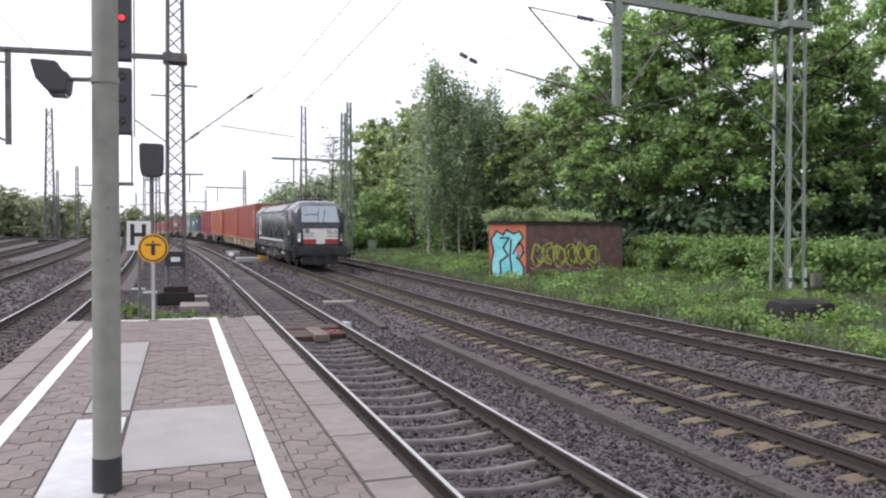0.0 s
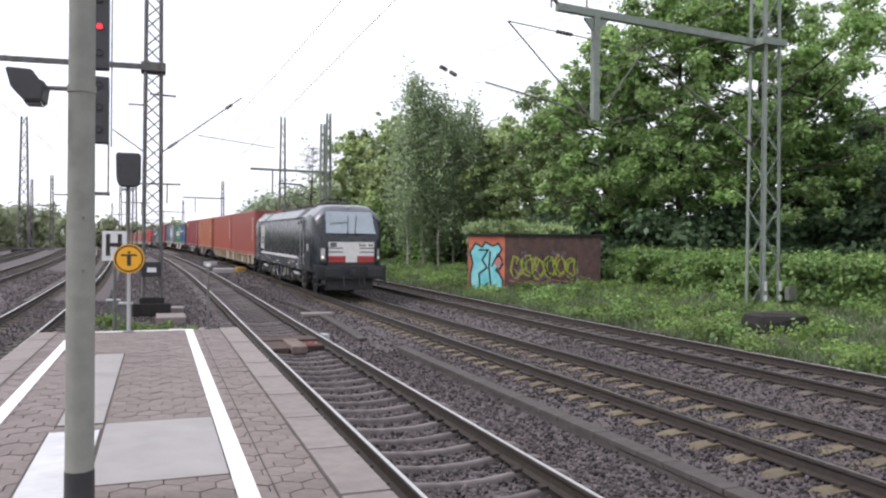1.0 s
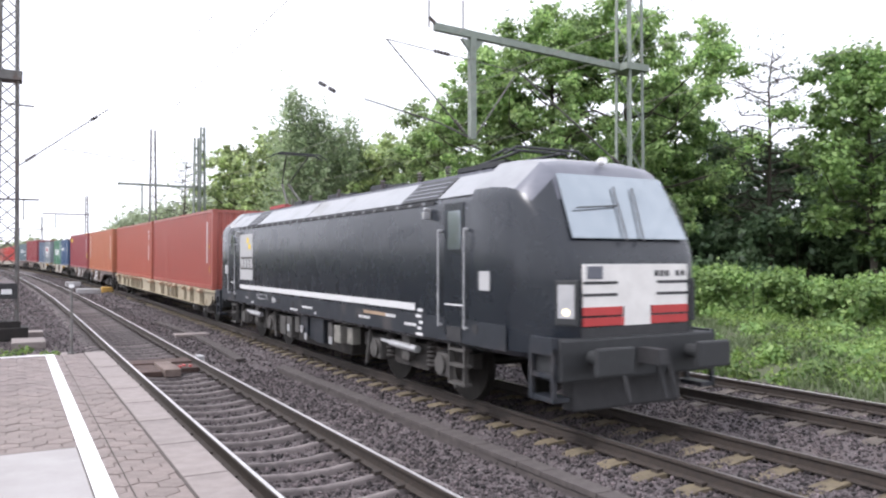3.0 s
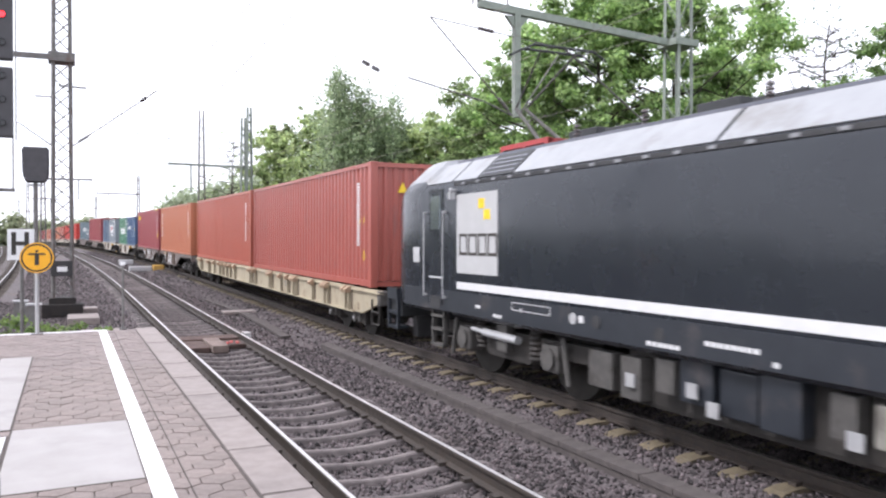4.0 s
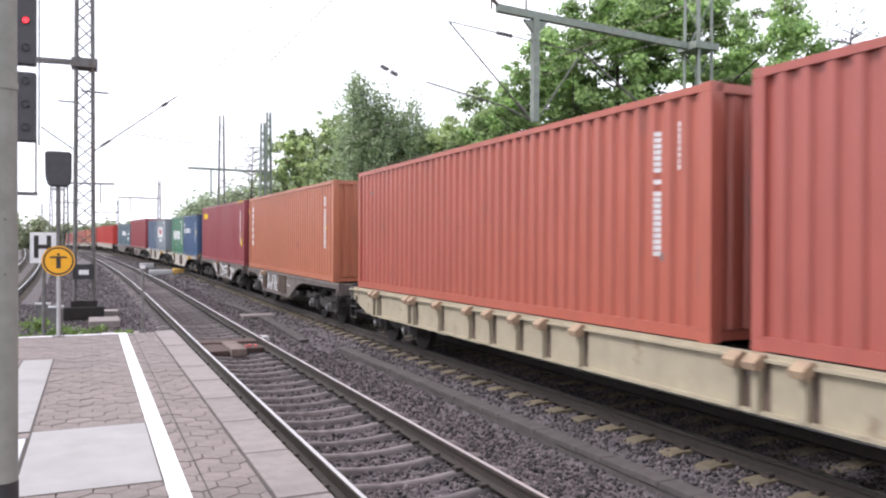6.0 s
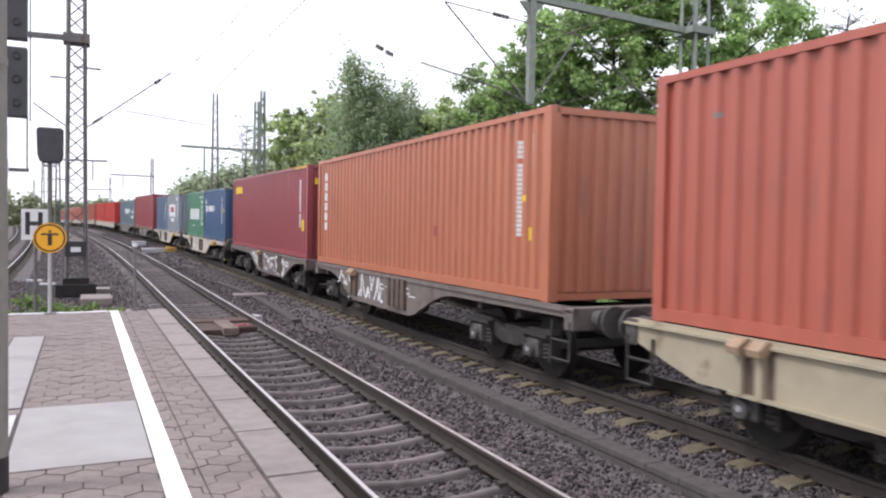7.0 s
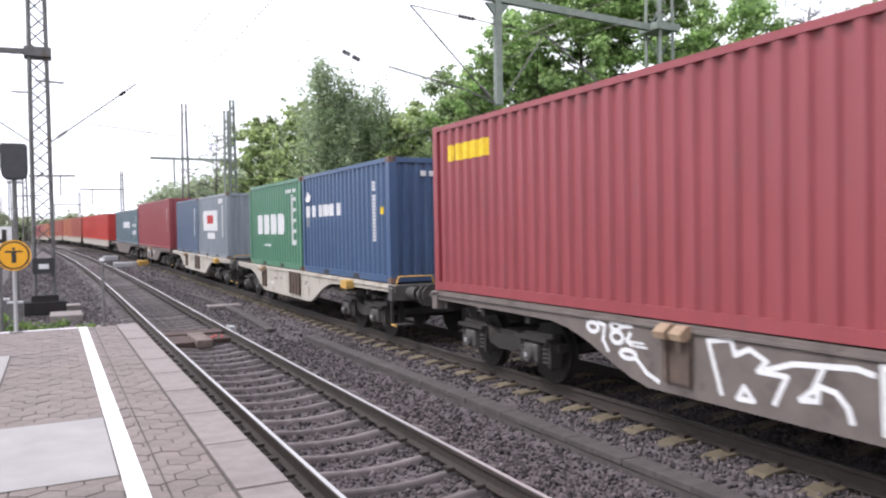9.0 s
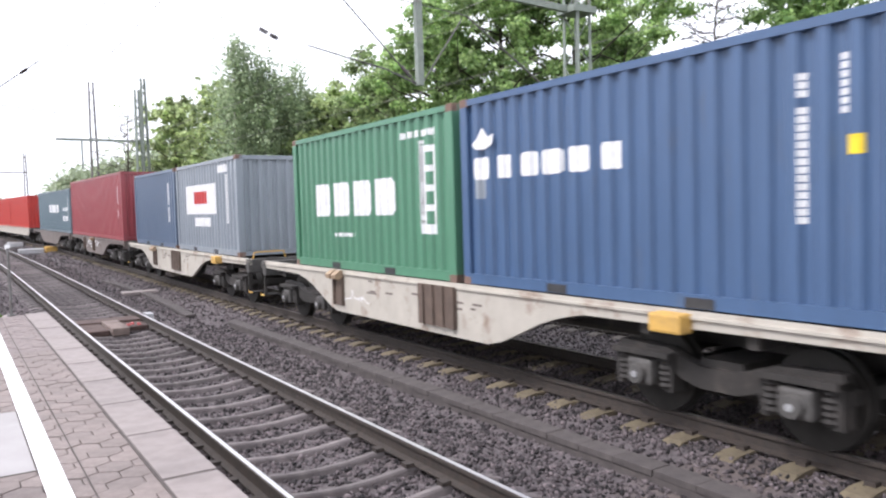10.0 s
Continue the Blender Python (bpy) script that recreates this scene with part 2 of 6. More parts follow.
FARPALE = leafmat("pale_hazed_leaf", (0.300, 0.359, 0.238), (0.480, 0.543, 0.370), 0.2)


def paint(name, rgb, rough=0.36):
    """Sun-bleached container paint with vertical streaks and rust."""
    return mat(name, rgb, tuple(v * 0.86 for v in rgb), 2.2, rough, stain_sheen=tuple(0.62 * v + 0.03 for v in rgb), sscale=2.6, stain_at=0.6,
               stretch=(1.6, 1.6, 0.35), bump=0.25, bscale=3.5)


CASTRUST = mat("casting_rust", (0.2, 0.125, 0.095), (0.12, 0.075, 0.06), 14, 0.8, bump=0.3, stain_sheen=(0.26, 0.22, 0.2), sscale=6)
C_RED = paint("container_red", (0.361, 0.100, 0.078))
C_RED2 = paint("container_brick", (0.399, 0.112, 0.076))
C_ORANGE = paint("container_orange", (0.45, 0.162, 0.09))
C_MAROON = paint("container_maroon", (0.3, 0.068, 0.077))
C_BLUE = paint("container_blue", (0.063, 0.112, 0.212))
C_BLUE2 = paint("container_slate_blue", (0.11, 0.15, 0.22))
C_GREEN = paint("container_green", (0.088, 0.225, 0.14))
C_GREY = paint("container_grey_blue", (0.25, 0.28, 0.31))
C_TEAL = paint("container_teal_grey", (0.13, 0.18, 0.21))
C_BRIGHT = paint("container_bright_red", (0.48, 0.05, 0.04))

# ---- mesh helpers ----


def box(bm, x0, x1, y0, y1, z0, z1, bevel=0.0):
    v = [bm.verts.new((x, y, z)) for x in (x0, x1) for y in (y0, y1) for z in (z0, z1)]
    fs = [bm.faces.new([v[i] for i in q]) for q in ((0, 1, 3, 2), (4, 6, 7, 5), (0, 4, 5, 1), (2, 3, 7, 6), (0, 2, 6, 4), (1, 5, 7, 3))]
    if bevel:
        es = list({e for f in fs for e in f.edges})
        bmesh.ops.bevel(bm, geom=es, offset=bevel, segments=2, profile=0.6, affect="EDGES")


def tube(bm, a, b, r0, r1=None, n=8, cap=True):
    a, b = Vector(a), Vector(b)
    r1 = r0 if r1 is None else r1
    q = (b - a).to_track_quat("Z", "Y")
    ra, rb = [], []
    for i in range(n):
        c, s = math.cos(2 * math.pi * i / n), math.sin(2 * math.pi * i / n)
        ra.append(bm.verts.new(a + q @ Vector((r0 * c, r0 * s, 0))))
        rb.append(bm.verts.new(b + q @ Vector((r1 * c, r1 * s, 0))))
    for i in range(n):
        bm.faces.new((ra[i], ra[(i + 1) % n], rb[(i + 1) % n], rb[i]))
    if cap:
        bm.faces.new(ra[::-1])
        bm.faces.new(rb)


def beam(bm, a, b, w, h=None):
    """A square bar from a to b."""
    a, b = Vector(a), Vector(b)
    h = h or w
    q = (b - a).to_track_quat("Z", "Y")
    k = [(-w / 2, -h / 2), (w / 2, -h / 2), (w / 2, h / 2), (-w / 2, h / 2)]
    va = [bm.verts.new(a + q @ Vector((x, y, 0))) for x, y in k]
    vb = [bm.verts.new(b + q @ Vector((x, y, 0))) for x, y in k]
    for i in range(4):
        bm.faces.new((va[i], va[(i + 1) % 4], vb[(i + 1) % 4], vb[i]))
    bm.faces.new(va[::-1])
    bm.faces.new(vb)


def prism(bm, pts, axis, a, b):
    """A polygon, extruded along an axis from a to b. pts are the other two coordinates in order."""
    def at(p, k):
        return {"x": (k, p[0], p[1]), "y": (p[0], k, p[1]), "z": (p[0], p[1], k)}[axis]
    va, vb = [bm.verts.new(at(p, a)) for p in pts], [bm.verts.new(at(p, b)) for p in pts]
    n = len(pts)
    for i in range(n):
        bm.faces.new((va[i], va[(i + 1) % n], vb[(i + 1) % n], vb[i]))
    bm.faces.new(va[::-1])
    bm.faces.new(vb)


def part(name, bm, material, parent=None, label="", smooth=False):
    me = bpy.data.meshes.new(name)
    bmesh.ops.recalc_face_normals(bm, faces=bm.faces)
    bm.to_mesh(me)
    bm.free()
    me.materials.append(material)
    if smooth:
        me.polygons.foreach_set("use_smooth", [True] * len(me.polygons))
    ob = new(name, me)
    ob.parent = parent
    if label:
        ob["label"] = label
    return ob


def raw(name, verts, faces, material, parent=None):
    """One mesh from arrays of corners, all faces of one size."""
    k = faces.shape[1]
    me = bpy.data.meshes.new(name)
    me.vertices.add(len(verts))
    me.vertices.foreach_set("co", np.ascontiguousarray(verts, dtype=np.float32).ravel())
    me.loops.add(faces.size)
    me.loops.foreach_set("vertex_index", faces.astype(np.int32).ravel())
    me.polygons.add(len(faces))
    me.polygons.foreach_set("loop_start", np.arange(0, faces.size, k, dtype=np.int32))
    me.update(calc_edges=True)
    me.materials.append(material)
    ob = new(name, me)
    ob.parent = parent
    return ob


def blk(name, m, b, parent=None, label="", bevel=0.0):
    bm = bmesh.new()
    box(bm, *b, bevel=bevel)
    return part(name, bm, m, parent, label)


def thing(name, place, label, category, group="", kind=""):
    ob = new(name)
    ob.matrix_basis = place if isinstance(place, Matrix) else pose(*place)
    return tagged(ob, label, category, group, kind)


def share(name, me, material, parent, m=None):
    """A part on shared mesh data."""
    ob = new(name, me)
    ob.parent = parent
    if m is not None:
        ob.matrix_basis = m
    if material:
        ob.material_slots[0].link = "OBJECT"
        ob.material_slots[0].material = material
    return ob


def strokes(bm, runs, to3, w, d=0.004):
    """Sprayed lines: each run of points is a chain of flat patches, and to3(u, v, d) puts them on the wall."""
    k = 0
    for run in runs:
        for (u0, v0), (u1, v1) in zip(run, run[1:]):
            L = math.hypot(u1 - u0, v1 - v0) or 1e-6
            a, b = (u1 - u0) / L, (v1 - v0) / L
            u0, v0, u1, v1 = u0 - a * w * 0.35, v0 - b * w * 0.35, u1 + a * w * 0.35, v1 + b * w * 0.35
            k += 1
            dd = d + 0.0004 * (k % 9)
            c = [(u0 - b * w / 2, v0 + a * w / 2), (u1 - b * w / 2, v1 + a * w / 2), (u1 + b * w / 2, v1 - a * w / 2), (u0 + b * w / 2, v0 - a * w / 2)]
            bm.faces.new([bm.verts.new(to3(u, v, dd)) for u, v in c])


def scrawl(rng, u0, u1, v0, v1, n):
    """A row of looping sprayed figures."""
    runs = []
    for i in range(n):
        a = u0 + (u1 - u0) * (i + 0.1) / n
        b = u0 + (u1 - u0) * (i + 0.95) / n
        pts = [(rng.uniform(a, b), rng.uniform(v0, v1)) for _ in range(rng.randint(3, 5))]
        pts[0] = (a, v1 if i % 2 else v0)
        pts[-1] = (b, v0 if i % 3 else v1)
        out = []
        for p, q in zip(pts, pts[1:]):
            m = ((p[0] + q[0]) / 2 + rng.uniform(-0.05, 0.05), (p[1] + q[1]) / 2 + rng.uniform(-0.05, 0.05))
            out += [p, m]
        runs.append(out + [pts[-1]])
    return runs


# ---- ground, tracks ----
rng = np.random.default_rng(5)
NEAR1, NEAR2, NEAR3 = 3.0, 7.4, 11.35
LEFT_TRACKS = (-3.55, -8.2, -12.6, -17.0, -21.5, -26.0)


BEND, GRADE = 3.9e-4, 0.0115


def line(y):
    """How far the railway has swung to the left and climbed, y metres up the line; the slope of the swing and of the climb."""
    c, f = min(90.0, max(0.0, y - 20.0)), max(0.0, y - 110.0)
    g = min(118.0, max(0.0, y - 12.0))
    climb = GRADE * (g * g / 40 if g < 20 else g - 10)
    return -BEND * c * c - 2 * BEND * 90 * f, climb, 2 * BEND * c, 0.0 if g >= 118 else GRADE * min(1.0, g / 20)


def bed(x):
    """Height of the ballast across the tracks."""
    h = -0.36
    for c in (NEAR1, NEAR2, NEAR3, *LEFT_TRACKS):
        d = abs(x - c)
        h = max(h, -0.221 - max(0.0, d - 1.25) * 0.16 - (0.018 + 0.045 * max(0.0, 1 - (d / 0.7) ** 2) if c == NEAR1 else 0.0))
    if x > NEAR3 + 1.3:
        h = -0.225 - (x - NEAR3 - 1.3) * 0.05
    return h


def verge(x, y):
    """Height of the green bank beside the line."""
    k = min(1.0, max(0.0, (x - 13.3) / 7.0))
    n = noise.noise(Vector((x * 0.35, y * 0.35, 0))) * 0.16 + noise.noise(Vector((x * 1.3, y * 1.3, 5))) * 0.05
    return -0.34 + 0.42 * k + n * min(1.0, max(0.0, (x - 13.1) / 1.5)) + line(y)[1]


def sheet(name, xs, ys, fn, material, label, category, bent=False):
    v = np.array([(x + (line(y)[0] if bent else 0), y, fn(x, y)) for y in ys for x in xs])
    nx = len(xs)
    f = np.array([(j * nx + i, j * nx + i + 1, (j + 1) * nx + i + 1, (j + 1) * nx + i) for j in range(len(ys) - 1) for i in range(nx - 1)])
    return tagged(raw(name, v, f, material), label, category, kind="structure")


sheet("ground", [-1500, -400, -60, 60, 400, 1500], [-400, -60, 100, 500, 1200, 3000], lambda x, y: -0.5, SOIL,
      "flat dull green ground reaching the horizon", "ground")
sheet("ballast_bed", [-31 + 0.25 * i for i in range(179)], [-40, 0, 12] + [17 + 5 * i for i in range(24)] + [160, 250, 700],
      lambda x, y: bed(x) + line(y)[1], BALLAST, "dark grey-brown stone ballast under the tracks", "ballast", True)
sheet("verge", [13.0 + 0.45 * i for i in range(34)] + [32, 40, 60], [-10 + 0.7 * i for i in range(120)] + [90, 130, 200, 400, 700], verge, SOIL,
      "overgrown green bank beside the tracks", "ground", True)


def stones(x0, x1, y0, y1, density, size):
    n = int((x1 - x0) * (y1 - y0) * density)
    x, y = rng.uniform(x0, x1, n), rng.uniform(y0, y1, n)
    table = np.array([bed(v) for v in np.linspace(x0, x1, 200)])
    z = np.interp(x, np.linspace(x0, x1, 200), table) + rng.uniform(-0.012, 0.018, n)
    o = np.array([(1, 0, 0), (-1, 0, 0), (0, 1, 0), (0, -1, 0), (0, 0, 1), (0, 0, -1)], float)
    p = o[None] * rng.uniform(0.55, 1.25, (n, 6, 1)) + rng.uniform(-0.25, 0.25, (n, 6, 3))
    q = rng.normal(size=(n, 4))
    q /= np.linalg.norm(q, axis=1)[:, None]
    w, a, b, c = q.T
    R = np.stack([np.stack([1 - 2 * (b * b + c * c), 2 * (a * b - c * w), 2 * (a * c + b * w)], 1),
                  np.stack([2 * (a * b + c * w), 1 - 2 * (a * a + c * c), 2 * (b * c - a * w)], 1),
                  np.stack([2 * (a * c - b * w), 2 * (b * c + a * w), 1 - 2 * (a * a + b * b)], 1)], 1)
    p = np.einsum("nij,nkj->nki", R, p) * (size * rng.uniform(0.6, 1.3, n))[:, None, None]
    way = np.array([line(v)[:2] for v in y])
    p += np.stack([x + way[:, 0], y, z + way[:, 1]], 1)[:, None]
    f = np.array([(0, 2, 4), (2, 1, 4), (1, 3, 4), (3, 0, 4), (2, 0, 5), (1, 2, 5), (3, 1, 5), (0, 3, 5)])
    return p.reshape(-1, 3), (f[None] + 6 * np.arange(n)[:, None, None]).reshape(-1, 3)


sv, sf = [], []
for zone in ((1.75, 6.0, -5.0, 2.0, 180, 0.034), (1.75, 13.3, 2.0, 9.0, 430, 0.03), (1.75, 13.6, 9.0, 18.0, 300, 0.033), (1.6, 13.8, 18.0, 42.0, 90, 0.042), (-5.0, -1.9, 12.0, 34.0, 120, 0.04), (-1.9, 1.6, 14.4, 36.0, 120, 0.04), (1.6, 13.8, 42.0, 110.0, 18, 0.08), (-31.0, -5.0, 14.0, 62.0, 22, 0.07), (-1.9, 1.6, 36.0, 75.0, 45, 0.06), (-1.6, 1.7, 13.9, 24.0, 160, 0.035)):
    v, f = stones(*zone)
    sf.append(f + sum(len(k) for k in sv))
    sv.append(v)
tagged(raw("ballast_stones", np.concatenate(sv), np.concatenate(sf), STONE), "loose angular grey-brown ballast stones", "ballast", kind="stuff")

RAIL = [(-0.075, -0.172), (0.075, -0.172), (0.075, -0.158), (0.012, -0.14), (0.009, -0.05), (0.036, -0.035), (0.036, -0.004), (0.03, 0.0),
        (-0.03, 0.0), (-0.036, -0.004), (-0.036, -0.035), (-0.009, -0.05), (-0.012, -0.14), (-0.075, -0.158)]


def sleeper_mesh(kind):
    bm = bmesh.new()
    if kind == "steel":
        rows = []
        # a pressed trough that sags between the rail seats
        for x, top, hw in ((-1.27, -0.26, 0.07), (-1.22, -0.21, 0.065), (-1.05, -0.175, 0.055), (-0.75, -0.16, 0.04), (-0.52, -0.178, 0.03), (-0.28, -0.205, 0.028), (0.0, -0.214, 0.028),
                           (0.28, -0.205, 0.028), (0.52, -0.178, 0.03), (0.75, -0.16, 0.04), (1.05, -0.175, 0.055), (1.22, -0.21, 0.065), (1.27, -0.26, 0.07)):
            rows.append([bm.verts.new((x, y, z)) for y, z in ((-hw - 0.03, -0.32), (-hw - 0.012, top - 0.02), (-hw, top), (hw, top), (hw + 0.012, top - 0.02), (hw + 0.03, -0.32))])
        for a, b in zip(rows, rows[1:]):
            for i in range(5):
                bm.faces.new((a[i], a[i + 1], b[i + 1], b[i]))
        bm.faces.new(rows[0])
        bm.faces.new(rows[-1][::-1])
        me_mat = STEELSLEEP
    else:
        hw = 0.115
        prof = [(-1.2, -0.225), (-1.14, -0.185), (-1.0, -0.172), (-0.62, -0.163), (-0.48, -0.19), (-0.2, -0.216), (0.2, -0.216), (0.48, -0.19), (0.62, -0.163), (1.0, -0.172), (1.14, -0.185), (1.2, -0.225), (1.2, -0.32), (-1.2, -0.32)]
        prism(bm, prof, "y", -hw, hw)
        bmesh.ops.bevel(bm, geom=[e for e in bm.edges if all(v.co.z > -0.2 for v in e.verts)], offset=0.015, segments=1, affect="EDGES")
        me_mat = CONCSLEEP if kind == "concrete" else WOODSLEEP
    body_faces = set(bm.faces)
    for sx in (-0.7525, 0.7525):
        for d in (-0.11, 0.11):
            box(bm, sx + d - 0.045, sx + d + 0.045, -0.05, 0.05, -0.17, -0.13)
    me = bpy.data.meshes.new("sleeper")
    for f in bm.faces:
        f.material_index = 0 if f in body_faces else 1
    bmesh.ops.recalc_face_normals(bm, faces=bm.faces)
    bm.to_mesh(me)
    bm.free()
    me.materials.append(me_mat)
    me.materials.append(RUST)
    return me


SLEEPERS = {k: sleeper_mesh(k) for k in ("steel", "concrete", "wood")}


def swept(bm, prof, far):
    """A profile drawn along the line."""
    rows = []
    for y in [-40, 0] + list(range(12, 132, 4)) + [170, 220, 300, far]:
        dx, dz, *_ = line(y)
        rows.append([bm.verts.new((x + dx, y, z + dz)) for x, z in prof])
    n = len(prof)
    for a, b in zip(rows, rows[1:]):
        for i in range(n):
            bm.faces.new((a[i], a[(i + 1) % n], b[(i + 1) % n], b[i]))
    bm.faces.new(rows[0][::-1])
    bm.faces.new(rows[-1])


def track(cx, kind, label, tops, y0=-6.0, y1=60.0, pitch=0.63, far=420.0):
    t = thing("track", (cx, 0, 0), label, "railway track", "tracks", "structure")
    for sx, top in zip((-0.7525, 0.7525), tops):
        bm = bmesh.new()
        swept(bm, [(sx + a, b) for a, b in RAIL], far)
        r = part("rail", bm, RUST, t)
        bm = bmesh.new()
        swept(bm, [(sx - 0.021, -0.006), (sx + 0.021, -0.006), (sx + 0.021, 0.003), (sx - 0.021, 0.003)], far)
        part("running_surface", bm, top, r, "worn steel running surface")
    n = int((y1 - y0) / pitch)
    for i in range(n):
        dx, dz, turn, _ = line(y0 + i * pitch)
        share("sleeper", SLEEPERS[kind], None, t, pose(dx + rng.uniform(-0.015, 0.015), y0 + i * pitch, dz + rng.uniform(-0.008, 0.004), 0, 0, math.degrees(turn) + rng.uniform(-0.6, 0.6)))
    bm = bmesh.new()
    y = y0 + n * pitch
    while y < min(far, 260):
        dx, dz, *_ = line(y)
        box(bm, dx - 1.27, dx + 1.27, y - 0.1, y + 0.1, dz - 0.28, dz - 0.165)
        y += pitch
    tagged(part("far_sleepers", bm, SLEEPERS[kind].materials[0], t), kind="stuff")
    return t


track(NEAR1, "steel", "rusty track on curved steel sleepers beside the platform", (SHINE, SHINE), y1=90.0, pitch=0.615)
track(NEAR2, "concrete", "dark-railed track on pale concrete sleepers carrying the train", (DULL, DULL), y1=90.0, pitch=0.63)
track(NEAR3, "wood", "outer track on dark sleepers beside the green bank", (DULL, SHINE), y0=0.0, y1=90.0, pitch=0.63)
track(LEFT_TRACKS[0], "wood", "track on dark wooden sleepers behind the platform", (SHINE, SHINE), y0=-6.0, y1=110.0)
for c in LEFT_TRACKS[1:]:
    track(c, "wood", "yard track on dark sleepers in wide ballast", (DULL, DULL), y0=26.0, y1=60.0)

# ---- platform ----
PT, PY = 0.76, 14.15
plat = thing("platform", (0, 0, 0), "island platform of brownish hexagonal pavers with concrete edge slabs", "platform", kind="structure")
bm = bmesh.new()
box(bm, -1.78, 1.22, -14, PY - 0.05, -0.4, PT - 0.06)
part("platform_wall", bm, POLE, plat, "weathered concrete platform wall")
blk("bedding", JOINT, (-1.6, 1.04, -14, PY - 0.02, PT - 0.08, PT - 0.012), plat)


def slab_mesh(x0, x1, L):
    bm = bmesh.new()
    box(bm, x0, x1, 0.016, L - 0.016, -0.12, 0.0, bevel=0.004)
    me = bpy.data.meshes.new("edge_slab")
    bm.to_mesh(me)
    bm.free()
    me.materials.append(SLAB)
    return me


SL = 1.08
slab_r, slab_l = slab_mesh(1.02, 1.335, SL), slab_mesh(-1.89, -1.57, SL)
blk("slab_bed", JOINT, (1.001, 1.325, -14, PY - 0.03, PT - 0.1, PT + 0.0015), plat)
blk("slab_bed", JOINT, (-1.88, -1.551, -14, PY - 0.03, PT - 0.1, PT + 0.0015), plat)
for xj in (1.008, -1.558):
    blk("joint_strip", JOINT, (xj - 0.008, xj + 0.008, -10, PY - 0.02, PT - 0.02, PT + 0.0045), plat)
blk("joint_strip", JOINT, (0.662, 0.67, -10, PY - 0.02, PT - 0.02, PT + 0.0035), plat)
for i in range(-15, 9):
    y = 4.56 + SL * i
    share("edge_slab", slab_r, None, plat, pose(0, y, PT + 0.006 + random.uniform(-0.002, 0.002)))
    if y > -10:
        share("edge_slab", slab_l, None, plat, pose(0, y, PT + 0.006 + random.uniform(-0.002, 0.002)))

PANELS = ((-0.42, 0.425, 5.23, 6.98, SCREED, "smooth pale concrete cover panel"), (-0.82, -0.45, 4.75, 6.78, WET, "wet concrete panel with sky glare in its colour"),
          (-0.79, -0.44, 7.02, 11.3, SCREED, "pale concrete strip"))
for x0, x1, y0, y1, m, lab in PANELS:
    blk("joint_frame", JOINT, (x0 - 0.016, x1 + 0.016, y0 - 0.016, y1 + 0.016, PT - 0.05, PT + 0.003), plat)
    blk("cover_panel", m, (x0, x1, y0, y1, PT - 0.05, PT + 0.005), plat, lab, bevel=0.006)
hexr = 0.118
hx_, hy_ = hexr * math.sqrt(3), hexr * 1.5


def hex_verts(r, top, bot):
    up = [(r * math.sin(math.pi / 3 * k), r * math.cos(math.pi / 3 * k), top) for k in range(6)]
    lo = [(1.03 * x, 1.03 * y, bot) for x, y, z in up]
    return up + lo


hv = hex_verts(hexr - 0.0048, 0.0, -0.03)
hex_me = bpy.data.meshes.new("paver")
hex_me.from_pydata(hv, [], [tuple(range(5, -1, -1))] + [(k, (k + 1) % 6, 6 + (k + 1) % 6, 6 + k) for k in range(6)])
hex_me.materials.append(PAVER)
spots = []
for r in range(-52, 130):
    for c in range(-16, 16):
        x, y = c * hx_ + (hx_ / 2 if r % 2 else 0) + 0.02, r * hy_ - 1
        if -1.66 < x < 1.1 and -9.5 < y < PY - 0.1 and not any(a + 0.08 < x < b - 0.08 and d + 0.08 < y < e - 0.08 for a, b, d, e, *_ in PANELS):
            spots.append((x, y))
near = [p for p in spots if 3.6 < p[1] < 10.0 and p[0] > -0.45][:300]
rest = [p for p in spots if p not in set(near)]
for x, y in near:
    share("paver", hex_me, None, plat, pose(x, y, PT + random.uniform(-0.004, 0.002), random.uniform(-0.6, 0.6), random.uniform(-0.6, 0.6)))
bm = bmesh.new()
for x, y in rest:
    z = PT + random.uniform(-0.004, 0.002)
    vs = [bm.verts.new((x + a, y + b, z + c)) for a, b, c in hv]
    bm.faces.new(vs[5::-1])
    for k in range(6):
        bm.faces.new((vs[k], vs[(k + 1) % 6], vs[6 + (k + 1) % 6], vs[6 + k]))
tagged(part("paver_field", bm, PAVERS, plat), kind="stuff")
for b in ((0.435, 0.56, -10, PY - 0.01), (-1.35, -1.23, -10, PY - 0.01), (-1.23, 0.435, PY - 0.1, PY - 0.01)):
    blk("white_line", WHITE, (*b, PT - 0.01, PT + 0.0095), plat, "painted white safety line")

# ---- platform furniture ----
lamp = thing("lamp_pole", (-0.44, 4.9, PT), "grey concrete lamp pole with a black painted foot and floodlight", "lamp post")
bm = bmesh.new()
tube(bm, (0, 0, 0.2), (0, 0, 1.62), 0.078, 0.077, 28)
part("lower_shaft", bm, POLE, lamp, smooth=False)
bm = bmesh.new()
tube(bm, (0, 0, 1.62), (0, 0, 5.2), 0.073, 0.066, 28)
part("upper_shaft", bm, POLE, lamp)
bm = bmesh.new()
tube(bm, (0, 0, 0), (0, 0, 0.2), 0.082, 0.081, 28)
part("foot", bm, BLACK, lamp, "black painted foot")
for z, d, r in ((1.3, 0.006, 0.0795), (1.6, 0.006, 0.0795), (2.37, 0.04, 0.077)):
    bm = bmesh.new()
    tube(bm, (0, 0, z), (0, 0, z + d), r, r, 28)
    part("clamp_ring", bm, POLE, lamp)
for z in (1.35, 1.65):
    bm = bmesh.new()
    tube(bm, (0.02, -0.07, z), (0.02, -0.09, z), 0.008, n=8)
    part("bolt", bm, DARK_STEEL, lamp)
